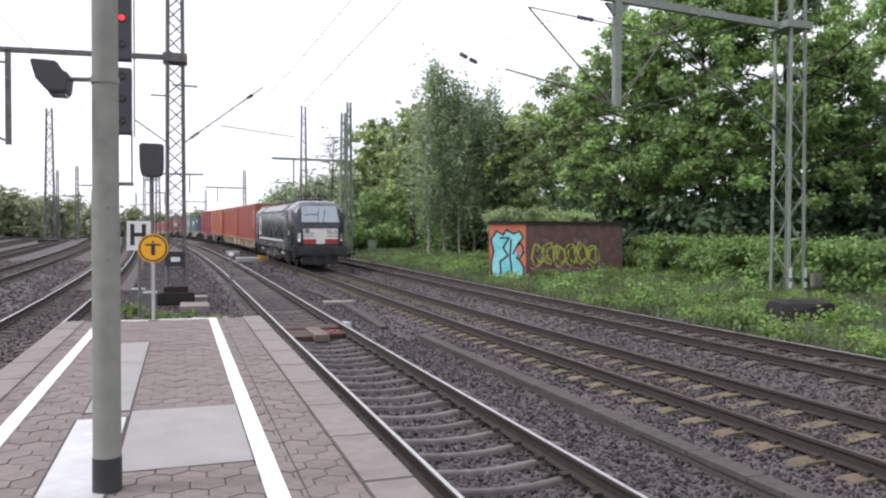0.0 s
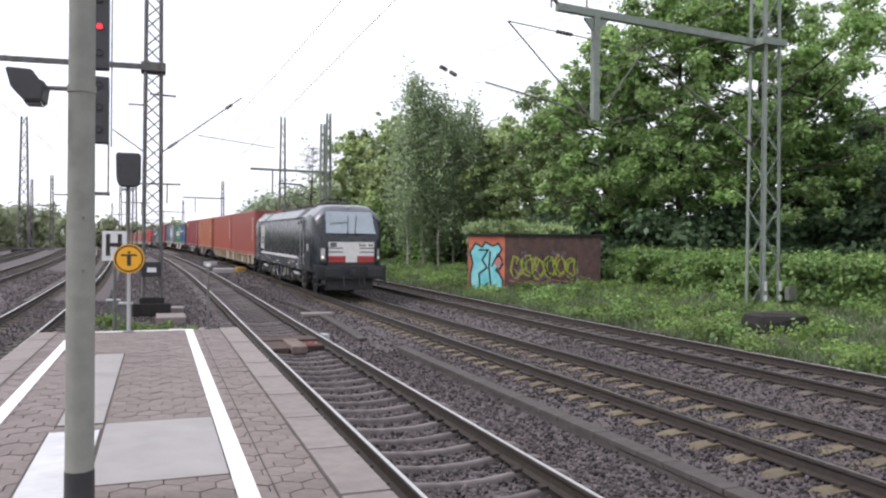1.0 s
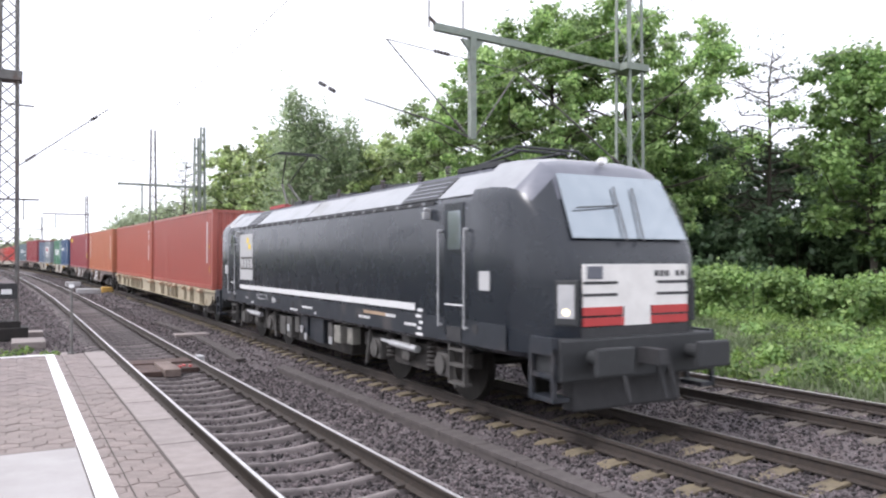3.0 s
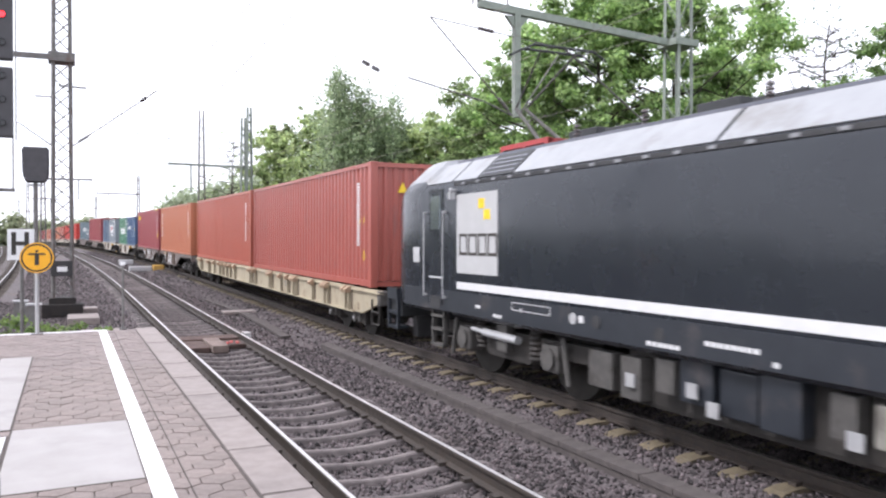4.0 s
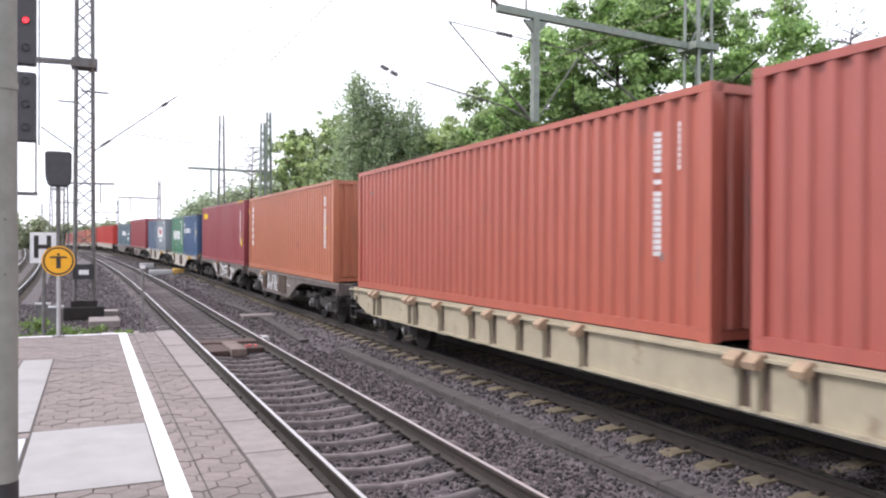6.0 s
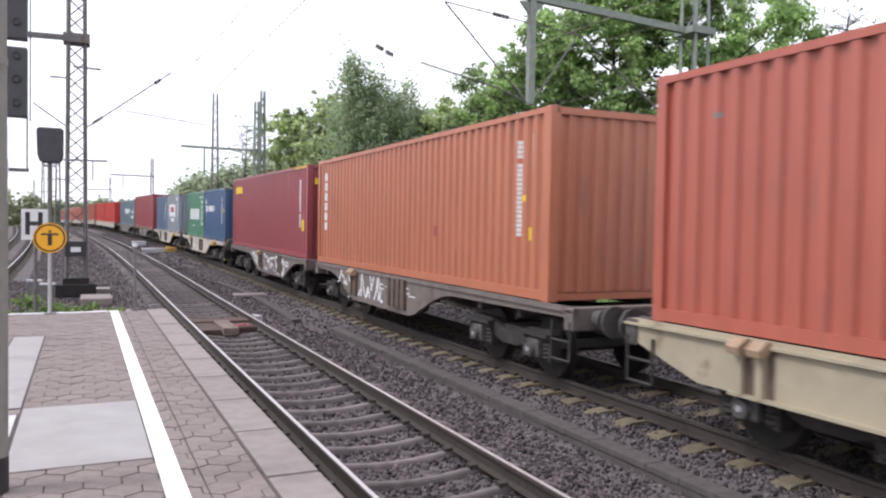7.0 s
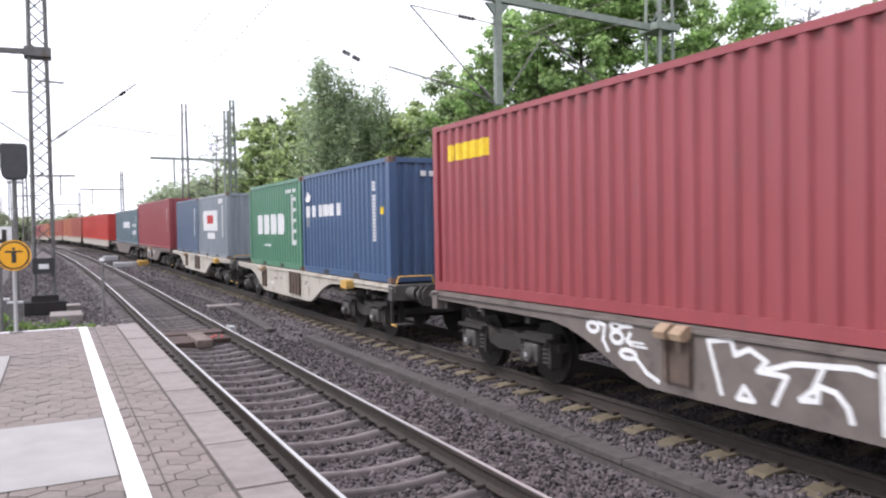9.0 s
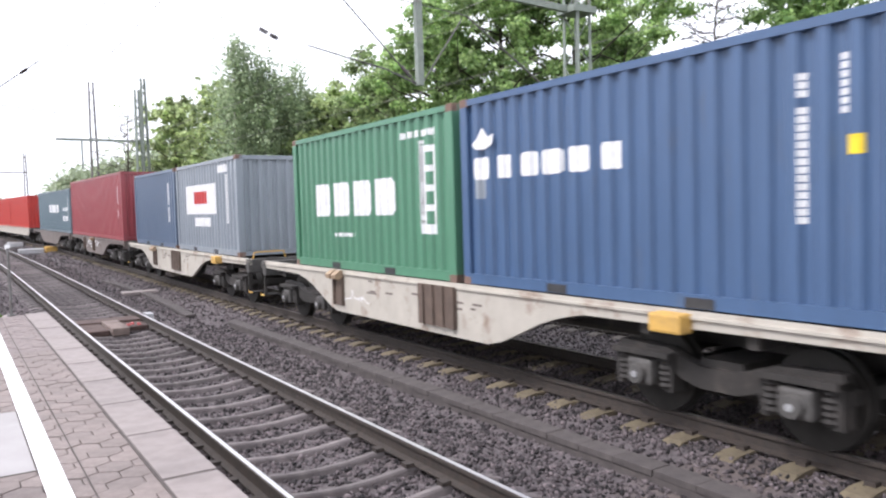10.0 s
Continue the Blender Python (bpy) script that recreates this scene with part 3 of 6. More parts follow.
bm = bmesh.new()
tube(bm, (-0.07, 0, 2.39), (-0.2, 0, 2.385), 0.013, n=10)
part("bracket_arm", bm, DARK_STEEL, lamp)
bm = bmesh.new()
pts = [(-0.37, 2.464), (-0.235, 2.46), (-0.22, 2.41), (-0.175, 2.4), (-0.19, 2.295), (-0.285, 2.29), (-0.305, 2.335), (-0.34, 2.35)]
prism(bm, pts, "y", -0.14, 0.1)
bmesh.ops.bevel(bm, geom=list(bm.edges), offset=0.008, segments=2, affect="EDGES")
fl = part("floodlight", bm, GREYSIG, lamp, "dark grey floodlight housing")
blk("lamp_glass", LENS, (-0.28, -0.2, -0.1, 0.06, 2.283, 2.291), fl)


def board_post(name, x, y, z0, z1, r, m, label, category):
    t = thing(name, (x, y, z0), label, category)
    bm = bmesh.new()
    tube(bm, (0, 0, 0), (0, 0, z1 - z0), r, n=14)
    part("post", bm, m, t)
    bm = bmesh.new()
    box(bm, -0.09, 0.09, -0.09, 0.09, 0, 0.012)
    part("base_plate", bm, DARK_STEEL, t)
    return t


def disc(bm, cx, cz, r, y0, y1, n=40):
    tube(bm, (cx, y0, cz), (cx, y1, cz), r, n=n)


ts = board_post("stop_sign", -0.47, 14.0, PT, 2.2, 0.03, GALV, "round yellow sign with black letter T on a grey post", "sign")
bm = bmesh.new()
disc(bm, 0, 1.24, 0.245, -0.06, -0.04)
b0 = part("sign_plate", bm, YELLOW, ts, "round yellow plate")
bm = bmesh.new()
for k in range(48):
    a, b = 2 * math.pi * k / 48, 2 * math.pi * (k + 1) / 48
    vs = [(r * math.sin(c), -0.0625, 1.24 + r * math.cos(c)) for r, c in ((0.2, a), (0.225, a), (0.225, b), (0.2, b))]
    bm.faces.new([bm.verts.new(v) for v in vs])
part("ring", bm, SIGNBLACK, b0)
bm = bmesh.new()
prism(bm, [(-0.13, 1.30), (-0.1, 1.315), (0.1, 1.315), (0.13, 1.30), (0.13, 1.285), (0.032, 1.285), (0.032, 1.12), (-0.032, 1.12), (-0.032, 1.285), (-0.13, 1.285)], "y", -0.064, -0.058)
disc(bm, 0, 1.345, 0.022, -0.064, -0.058, 14)
part("letter_t", bm, SIGNBLACK, b0, "black letter T")

hs = board_post("halt_board", -0.83, 17.0, -0.3, 2.52, 0.035, DARK_STEEL, "white board with black letter H on a steel post", "sign")
bm = bmesh.new()
box(bm, -0.24, 0.22, -0.07, -0.05, 2.2, 2.8)
b0 = part("board", bm, SIGNWHITE, hs, "white rectangular board")
bm = bmesh.new()
for q in ((-0.17, -0.09, 2.3, 2.74), (0.05, 0.13, 2.3, 2.74), (-0.09, 0.05, 2.48, 2.56)):
    box(bm, q[0], q[1], -0.075, -0.071, q[2], q[3])
part("letter_h", bm, SIGNBLACK, b0, "black letter H")

wp = board_post("marker_post", 0.83, 14.3, -0.25, 1.9, 0.022, DARK_STEEL, "thin dark grey steel marker post with a white knob", "post")
bm = bmesh.new()
box(bm, -0.04, 0.04, -0.03, 0.03, 2.1, 2.16, bevel=0.01)
part("cap", bm, SIGNWHITE, wp)
bm = bmesh.new()
tube(bm, (0, 0, 0.95), (0, 0, 1.02), 0.06, n=12)
part("collar", bm, DARK_STEEL, wp)


def signal_head(parent, x, z0, z1, w, lit):
    bm = bmesh.new()
    box(bm, x - w / 2, x + w / 2, -0.12, 0.1, z0, z1, bevel=0.03)
    h = part("signal_head", bm, GREYSIG, parent, "dark grey signal screen")
    n = 3
    for k in range(n):
        z = z0 + (z1 - z0) * (k + 0.6) / n
        bm = bmesh.new()
        tube(bm, (x + 0.08, -0.15, z), (x + 0.08, -0.12, z), 0.062, n=18, cap=False)
        part("hood", bm, BLACK, h)
        bm = bmesh.new()
        disc(bm, x + 0.08, z, 0.052, -0.135, -0.125, 18)
        part("lamp_lens", bm, REDLAMP if lit == k else LENS, h)
    return h


sig = thing("main_signal", (-1.24, 15.2, -0.3), "dark main signal showing red on a red-white banded mast", "railway signal")
bm = bmesh.new()
box(bm, -0.07, 0.07, -0.06, 0.06, 0, 4.2)
part("mast", bm, GALV, sig)
bm = bmesh.new()
box(bm, -0.25, 0.25, -0.25, 0.25, 0, 0.35, bevel=0.02)
part("footing", bm, POLE, sig)
for k, (z0, z1, m) in enumerate(((1.3, 1.75, SIGNWHITE), (1.75, 2.75, SIGNRED), (2.75, 3.2, SIGNWHITE))):
    blk("mast_band", m, (-0.085, 0.085, -0.085, -0.07, z0, z1), sig, "white mast band" if m is SIGNWHITE else "red mast band")
signal_head(sig, 0.14, 5.68, 7.1, 0.48, 1)
signal_head(sig, 0.14, 4.35, 5.55, 0.48, -1)
blk("number_plate", SIGNWHITE, (-0.1, 0.1, -0.1, -0.085, 3.3, 3.62), sig, "blank white plate")
bm = bmesh.new()
box(bm, -0.1, 0.4, -0.03, 0.03, 3.42, 3.48)
box(bm, 0.36, 0.385, -0.012, 0.012, 3.45, 4.4)
box(bm, 0.41, 0.43, -0.01, 0.01, 4.3, 7.3)
part("ladder_bracket", bm, DARK_STEEL, sig)

rep = thing("repeater_signal", (-0.94, 27.5, -0.3), "dark grey rounded signal box on a slim post", "railway signal")
bm = bmesh.new()
tube(bm, (0, 0, 0), (0, 0, 4.4), 0.07, n=12)
part("post", bm, DARK_STEEL, rep)
bm = bmesh.new()
prism(bm, [(-0.38, 5.52), (0.39, 5.52), (0.39, 4.62), (0.3, 4.4), (-0.27, 4.4), (-0.36, 4.65)], "y", -0.22, 0.16)
bmesh.ops.bevel(bm, geom=list(bm.edges), offset=0.05, segments=3, affect="EDGES")
part("housing", bm, GREYSIG, rep, "dark grey rounded housing")
blk("bracket", GALV, (-0.2, 0.2, -0.05, 0.05, 4.28, 4.36), rep)

# ---- masts and overhead line ----


def lattice(bm, x, y, z0, z1, w0, w1, d0, d1, pitch, leg=0.07, br=0.035):
    def corner(z, i):
        k = (z - z0) / (z1 - z0)
        w, d = w0 + (w1 - w0) * k, d0 + (d1 - d0) * k
        return Vector((x + (w / 2 if i in (1, 2) else -w / 2), y + (d / 2 if i > 1 else -d / 2), z))
    for i in range(4):
        beam(bm, corner(z0, i), corner(z1, i), leg)
    z, k = z0, 0
    while z + pitch < z1:
        for i in range(4):
            j = (i + 1) % 4
            a, b = (i, j) if (k + i) % 2 else (j, i)
            beam(bm, corner(z, a), corner(z + pitch, b), br, br * 0.5)
        z += pitch
        k += 1


def wire(name, pts, r, m=WIRE, label="thin dark overhead line wire", parent=None):
    bm = bmesh.new()
    for a, b in zip(pts, pts[1:]):
        tube(bm, a, b, r, n=5, cap=False)
    ob = part(name, bm, m, parent)
    return ob if parent else tagged(ob, label, "overhead wire", "overhead wires")


def insulator(parent, a, b, r=0.07):
    bm = bmesh.new()
    a, b = Vector(a), Vector(b)
    for k in range(5):
        c = a.lerp(b, (k + 0.5) / 5)
        e = (b - a) * 0.07
        tube(bm, c - e, c + e, r, r * 0.5, 10)
    return part("insulator", bm, CERAMIC, parent)


ml = thing("catenary_mast", (-0.19, 28.7, -0.25), "grey lattice catenary mast on a rusty plinth", "catenary mast", "catenary masts")
bm = bmesh.new()
lattice(bm, 0, 0, 0.4, 13.5, 0.58, 0.46, 0.5, 0.4, 0.5, 0.09, 0.065)
part("lattice_tower", bm, DARK_STEEL, ml)
bm = bmesh.new()
box(bm, -0.62, 0.62, -0.5, 0.5, 0, 0.42, bevel=0.04)
box(bm, -0.4, 0.4, -0.4, 0.4, 0.4, 0.62)
part("plinth", bm, PLINTH, ml, "rusty brown plinth")
blk("fuse_box", BLACK, (-0.34, 0.3, -0.42, -0.25, 1.35, 1.85), ml, "dark box with a blank white plate")
blk("plate", SIGNWHITE, (-0.16, 0.14, -0.44, -0.421, 1.5, 1.66), ml)
bm = bmesh.new()
beam(bm, (0.25, 0, 8.65), (-12, 0, 8.35), 0.16)
box(bm, -0.4, 0.4, -0.35, 0.35, 8.45, 8.75)
part("cross_beam", bm, DARK_STEEL, ml)
bm = bmesh.new()
beam(bm, (-5.2, 0, 8.5), (-5.2, 0, 5.4), 0.16)
beam(bm, (-5.6, 0, 8.1), (-5.2, 0, 8.1), 0.06)
beam(bm, (-5.2, 0, 5.5), (-5.7, 0, 5.7), 0.07)
part("drop_post", bm, DARK_STEEL, ml)
bm = bmesh.new()
tube(bm, (0.25, 0, 5.65), (3.0, 0, 7.8), 0.02)
tube(bm, (-0.25, 0, 5.65), (-1.3, 0, 6.4), 0.02)
tube(bm, (1.5, 0, 6.35), (4.2, 0, 6.05), 0.013)
tube(bm, (-0.1, 0, 7.7), (0.75, 0, 7.68), 0.03)
tube(bm, (-0.3, 0, 7.3), (-0.8, 0, 7.3), 0.025)
part("cantilever", bm, DARK_STEEL, ml)
insulator(ml, (2.65, 0, 7.52), (2.45, 0, 7.37))
insulator(ml, (0.5, 0, 5.85), (0.8, 0, 6.08))

mr = thing("catenary_mast", (20.5, 22.0, -0.35), "green-grey two-legged lattice catenary mast on a dark footing", "catenary mast", "catenary masts")
bm = bmesh.new()
lattice(bm, 0, 0, 0.3, 13.5, 0.66, 0.58, 0.85, 0.7, 0.95, 0.095, 0.032)
part("lattice_tower", bm, GREEN_STEEL, mr)
bm = bmesh.new()
box(bm, -0.7, 0.8, -0.75, 0.75, -0.3, 0.5, bevel=0.15)
part("footing", bm, PLINTH, mr, "dark overgrown footing")
bk = thing("concrete_block", (16.4, 17.1, -0.4), "dark mossy concrete block beside the mast", "block")
bm = bmesh.new()
box(bm, -0.85, 0.85, -0.5, 0.5, 0, 0.84, bevel=0.24)
for v in bm.verts:
    v.co += Vector((noise.noise(v.co * 2.1), noise.noise(v.co * 2.3 + Vector((5, 0, 0))), noise.noise(v.co * 1.9 + Vector((0, 7, 0))))) * 0.12
part("block", bm, PLINTH, bk)
for dx in (-0.33, 0.33):
    for z0, z1 in ((0.42, 0.62), (0.75, 0.95), (1.1, 1.45)):
        blk("white_mark", SIGNWHITE, (dx - 0.064, dx + 0.064, -0.515, -0.505, z0, z1), mr, "white painted band")
bm = bmesh.new()
beam(bm, (0.5, 0, 9.95), (-8.5, 0, 10.35), 0.2, 0.24)
box(bm, -0.55, 0.55, -0.5, 0.5, 9.85, 10.1)
part("boom", bm, GREEN_STEEL, mr, "green-grey box girder arm")
bm = bmesh.new()
beam(bm, (-7.05, 0, 10.25), (-7.05, 0, 6.75), 0.22)
prism(bm, [(-7.5, 10.1), (-6.6, 10.1), (-6.95, 9.7), (-7.15, 9.7)], "y", -0.06, 0.06)
part("drop_post", bm, GREEN_STEEL, mr, "pale green-grey hanging post")
bm = bmesh.new()
tube(bm, (-7.2, 0, 6.8), (-10.23, 0, 9.7), 0.026)
tube(bm, (-10.23, 0, 9.7), (-5.1, 0, 9.25), 0.02)
tube(bm, (-5.1, 0, 9.25), (-0.3, 0, 6.15), 0.035)
tube(bm, (-7.2, 0, 6.8), (-8.3, 0, 7.2), 0.03)
tube(bm, (-8.3, 0, 7.2), (-11.0, 0, 7.72), 0.025)
tube(bm, (-6.9, 0, 6.9), (-5.3, 0, 9.1), 0.03)
part("cantilever", bm, DARK_STEEL, mr)
insulator(mr, (-8.5, 0, 9.55), (-7.9, 0, 9.5), 0.08)
insulator(mr, (-7.4, 0, 7.0), (-7.75, 0, 7.35), 0.08)
insulator(mr, (-0.9, 0, 6.55), (-0.5, 0, 6.3), 0.08)
bm = bmesh.new()
tube(bm, (-8.4, 0, 10.4), (-8.7, 0, 10.65), 0.06)
tube(bm, (-8.7, 0, 10.3), (-8.7, 0, 11.3), 0.03)
part("feeder_bracket", bm, DARK_STEEL, mr)
bm = bmesh.new()
tube(bm, (-7.4, 0, 10.3), (-7.4, 0, 11.4), 0.03)
part("feeder_bracket", bm, DARK_STEEL, mr)
blk("fuse_box", POLE, (0.75, 1.1, -0.5, -0.3, 0.75, 1.25), mr, "small grey box with a white plate")
for a, b in (((8.0, 22.0, 7.72), (8.25, 22.0, 7.62)), ((8.32, 22.0, 7.58), (8.56, 22.0, 7.48))):
    t = thing("wire_insulator", (0, 0, 0), "dark brown insulator hanging on an overhead wire", "insulator")
    insulator(t, a, b, 0.085)
wire("cross_wire", [(20.3, 22, 6.4), (13.4, 22, 6.6), (8.6, 22, 7.46), (8.0, 22, 7.72)], 0.006)
for x, ys in ((NEAR1, (-30, 28.7, 90, 150, 220)), (NEAR2, (-30, 22, 64, 120, 190, 260)), (NEAR3, (-30, 22, 64, 120, 190, 260)), (LEFT_TRACKS[0], (-30, 28.7, 90, 150, 220))):
    wire("contact_wire", [(x + line(y)[0], y, 5.55 + line(y)[1]) for y in ys], 0.005, FARWIRE)
    pts = []
    for a, b in zip(ys, ys[1:]):
        (xa, za, *_), (xb, zb, *_) = line(a), line(b)
        pts += [(x + xa + (xb - xa) * k / 8, a + (b - a) * k / 8, 7.2 + za + (zb - za) * k / 8 - 0.9 * (1 - (2 * k / 8 - 1) ** 2)) for k in range(8)]
    wire("messenger_wire", pts + [(x + line(ys[-1])[0], ys[-1], 7.2 + line(ys[-1])[1])], 0.005, FARWIRE)


def far_mast(x, y, h, w, arm0, arm1, za, m=DARK_STEEL, lab="distant grey lattice catenary mast"):
    t = thing("catenary_mast", (x, y, -0.4), lab, "catenary mast", "catenary masts")
    bm = bmesh.new()
    lattice(bm, 0, 0, 0.5, h, w, w * 0.5, w, w * 0.5, w * 1.2, 0.1, 0.075 if w < 1 else 0.14)
    part("lattice_tower", bm, m, t)
    blk("plinth", PLINTH, (-w, w, -w, w, -0.3, 0.9 if w < 1 else 1.6), t, "dark rusty plinth", 0.05)
    if arm1 != arm0:
        bm = bmesh.new()
        beam(bm, (arm0, 0, za), (arm1, 0, za + 0.05), 0.18)
        beam(bm, (arm1 * 0.7, 0, za), (arm1 * 0.7, 0, za - 2.2), 0.12)
        part("cross_arm", bm, m, t)


far_mast(13.15, 65, 12.9, 0.55, 0.4, -6.0, 8.8, GREEN_STEEL)
far_mast(13.85, 66, 14.0, 0.55, 0, 0, 0, GREEN_STEEL)
far_mast(14.6, 97, 18.5, 0.9, 0, 0, 0)
far_mast(-17.4, 120, 20.0, 1.35, 0, 0, 0, lab="tall distant lattice lighting mast")
far_mast(-20.5, 150, 13.5, 0.5, 0.5, 4.5, 9.0)
for y, x in ((95, -0.3), (150, -0.3), (215, -0.4), (128, 14.2), (190, 14.4), (260, 14.4), (130, -10.5), (205, -10.5), (270, -15), (240, -24), (180, -33)):
    far_mast(x + line(y)[0], y, 11.5 + line(y)[1], 0.55, 0.4, -6 if x > 10 else 5.0, 8.6 + line(y)[1])

# ---- trackside ----
tr = thing("cable_trough", (5.52, 0, -0.352), "dark concrete cable trough lids between the tracks", "cable trough")
bm = bmesh.new()
box(bm, -0.125, 0.125, 0, 0.488, 0.1, 0.17, bevel=0.008)
lid = bpy.data.meshes.new("trough_lid")
bm.to_mesh(lid)
bm.free()
lid.materials.append(TROUGH)
for i in range(54):
    share("trough_lid", lid, None, tr, pose(random.uniform(-0.012, 0.012), -9 + i * 0.495, random.uniform(-0.004, 0.003), 0, random.uniform(-0.6, 0.6), random.uniform(-0.5, 0.5)))
bm = bmesh.new()
box(bm, -0.11, 0.11, -9, 17.7, 0, 0.11)
part("trough_body", bm, TROUGH, tr)
tr2 = thing("cable_trough", (5.15, 20.0, -0.345), "concrete cable trough lids sunk in the ballast", "cable trough")
for i in range(26):
    share("trough_lid", lid, None, tr2, pose(0.25 * math.sin(i * 0.12) + line(20 + i * 0.495)[0], i * 0.495, line(20 + i * 0.495)[1] - 0.075, 0, random.uniform(-2, 2), random.uniform(-2, 2)))
sl = thing("concrete_slab", (5.3, 27.1, -0.26), "flat pale concrete slab lying in the ballast", "slab")
blk("slab", SLAB, (-0.55, 0.55, -0.35, 0.35, 0, 0.1), sl, bevel=0.02)

cb = thing("crossing_cover", (NEAR1, 18.0, -0.2), "rusty brown cover boards with grey lid between the rails", "track cover")
blk("cover_board", BROWNBOX, (-0.68, 0.68, 0.75, 1.45, 0, 0.15), cb, bevel=0.015)
blk("cover_board", BROWNBOX, (-0.68, -0.2, -0.55, 0.75, 0, 0.12), cb, bevel=0.015)
blk("cover_board", BROWNBOX, (0.2, 0.66, -0.1, 0.75, 0, 0.1), cb, bevel=0.015)
blk("lid", LIDBROWN, (-0.17, 0.17, -0.7, 0.75, 0, 0.17), cb, "grey-brown worn board", bevel=0.02)
for k in range(3):
    blk("red_clip", FACERED, (0.27 + 0.11 * k, 0.32 + 0.11 * k, 0.05 + 0.16 * (k % 2), 0.2 + 0.16 * (k % 2), 0.1, 0.13), cb, "red plastic clip")
blk("rail_block", GALV, (0.85, 1.0, 0.9, 1.3, 0.05, 0.22), cb, "pale steel block")
pm = thing("point_machine", (5.1, 58.0, 0.1), "low grey point machine with a yellow cover", "point machine")
blk("casing", GALV, (-1.3, 0.2, -0.5, 0.5, 0, 0.35), pm, bevel=0.05)
blk("cover", OCHRE, (0.25, 1.0, -0.6, 0.4, 0.05, 0.45), pm, "yellow cover", bevel=0.08)
pm = thing("point_machine", (4.3, 70.0, 0.25), "low pale point machine between the tracks", "point machine")
blk("casing", GALV, (-0.5, 0.6, -0.5, 0.5, 0, 0.4), pm, bevel=0.05)
cab = thing("relay_cabinet", (17.6, 73.0, 0.1), "small pale grey trackside cabinet in the grass", "cabinet")
blk("body", SIGNWHITE, (-0.4, 0.4, -0.3, 0.3, 0, 1.5), cab, bevel=0.03)
blk("roof", GALV, (-0.45, 0.45, -0.35, 0.35, 1.5, 1.57), cab, bevel=0.02)
for x, y in ((-0.9, 24.5), (-1.3, 26.0)):
    t = thing("cable_box", (x, y, -0.3), "small weathered trackside cable box", "cable box")
    blk("casing", DARK_STEEL, (-0.18, 0.18, -0.15, 0.15, 0, 0.75), t, bevel=0.02)
    blk("lid", GALV, (-0.2, 0.2, -0.17, 0.17, 0.75, 0.8), t)
for x, y, w, d in ((0.4, 26.5, 0.9, 1.6), (0.8, 22.0, 1.1, 0.8), (0.3, 29.8, 1.2, 0.8)):
    t = thing("concrete_slab", (x, y, -0.3), "cracked pale concrete slab in the gravel", "slab")
    blk("slab", SLAB, (-w / 2, w / 2, -d / 2, d / 2, 0, 0.22), t, bevel=0.03)

# ---- hut ----
hut = thing("hut", (0, 0, -0.35), "flat-roofed brown hut sprayed with cyan and lime graffiti", "hut")
HC, HL, HR = Vector((16.42, 35.2)), Vector((14.82, 36.15)), Vector((21.8, 34.9))
foot = [HL, HC, HR, HR + Vector((0.4, 5)), HL + Vector((2.5, 5))]
bm = bmesh.new()
prism(bm, [tuple(p) for p in foot], "z", 0, 3.1)
part("wall", bm, HUTWALL, hut)
mid = sum(foot, Vector((0, 0))) / 5
bm = bmesh.new()
prism(bm, [tuple(mid + (p - mid) * 1.04) for p in foot], "z", 3.1, 3.24)
part("roof", bm, PLINTH, hut, "dark flat roof slab")


def on_wall(A, B):
    d = (B - A).normalized()
    nrm = Vector((d.y, -d.x))
    return lambda u, v, o=0.004: (A.x + d.x * u + nrm.x * o, A.y + d.y * u + nrm.y * o, v)


wl1, wl2 = on_wall(HL, HC), on_wall(HC, HR)


def patch(name, runs, m, f, w, d):
    bm = bmesh.new()
    strokes(bm, runs, f, w, d)
    return tagged(part(name, bm, m, hut), kind="stuff")


bm = bmesh.new()
bm.faces.new([bm.verts.new(wl1(u, v, 0.005)) for u, v in ((0.01, 0.1), (1.84, 0.1), (1.84, 3.08), (0.01, 3.08))])
part("orange_coat", bm, HUTORANGE, hut, "faded orange paint")


def blob(name, poly, m, f, o):
    bm = bmesh.new()
    bm.faces.new([bm.verts.new(f(u, v, o)) for u, v in poly])
    part(name, bm, m, hut)


f1 = [(0.12, 0.15), (0.1, 1.2), (0.22, 1.7), (0.08, 2.3), (0.35, 2.75), (0.7, 2.55), (0.85, 2.8), (1.25, 2.6), (1.5, 2.75), (1.7, 2.45), (1.45, 2.0), (1.75, 1.7), (1.5, 1.35), (1.75, 0.9),
      (1.72, 0.12), (1.05, 0.15), (0.95, 0.7), (0.8, 0.12)]
blob("spray_fill", f1, CYAN, wl1, 0.012)
patch("spray_outline", [f1 + [f1[0]], [(0.55, 2.4), (1.0, 2.4), (0.7, 1.9), (0.95, 1.5), (0.55, 1.2), (0.6, 0.5)], [(1.1, 2.3), (1.05, 1.5), (1.15, 0.6)], [(1.2, 1.6), (1.5, 2.2), (1.72, 1.9), (1.4, 1.4), (1.6, 1.2)]],
      SPRAYBLACK, wl1, 0.085, 0.02)
blob("spray_pink", [(1.3, 1.75), (1.5, 2.05), (1.7, 1.8), (1.5, 1.5)], PINK, wl1, 0.034)
g = random.Random(4)
patch("spray_shadow", scrawl(g, 0.25, 4.1, 0.8, 2.3, 5), MAUVE, wl2, 0.2, 0.006)
loops = []
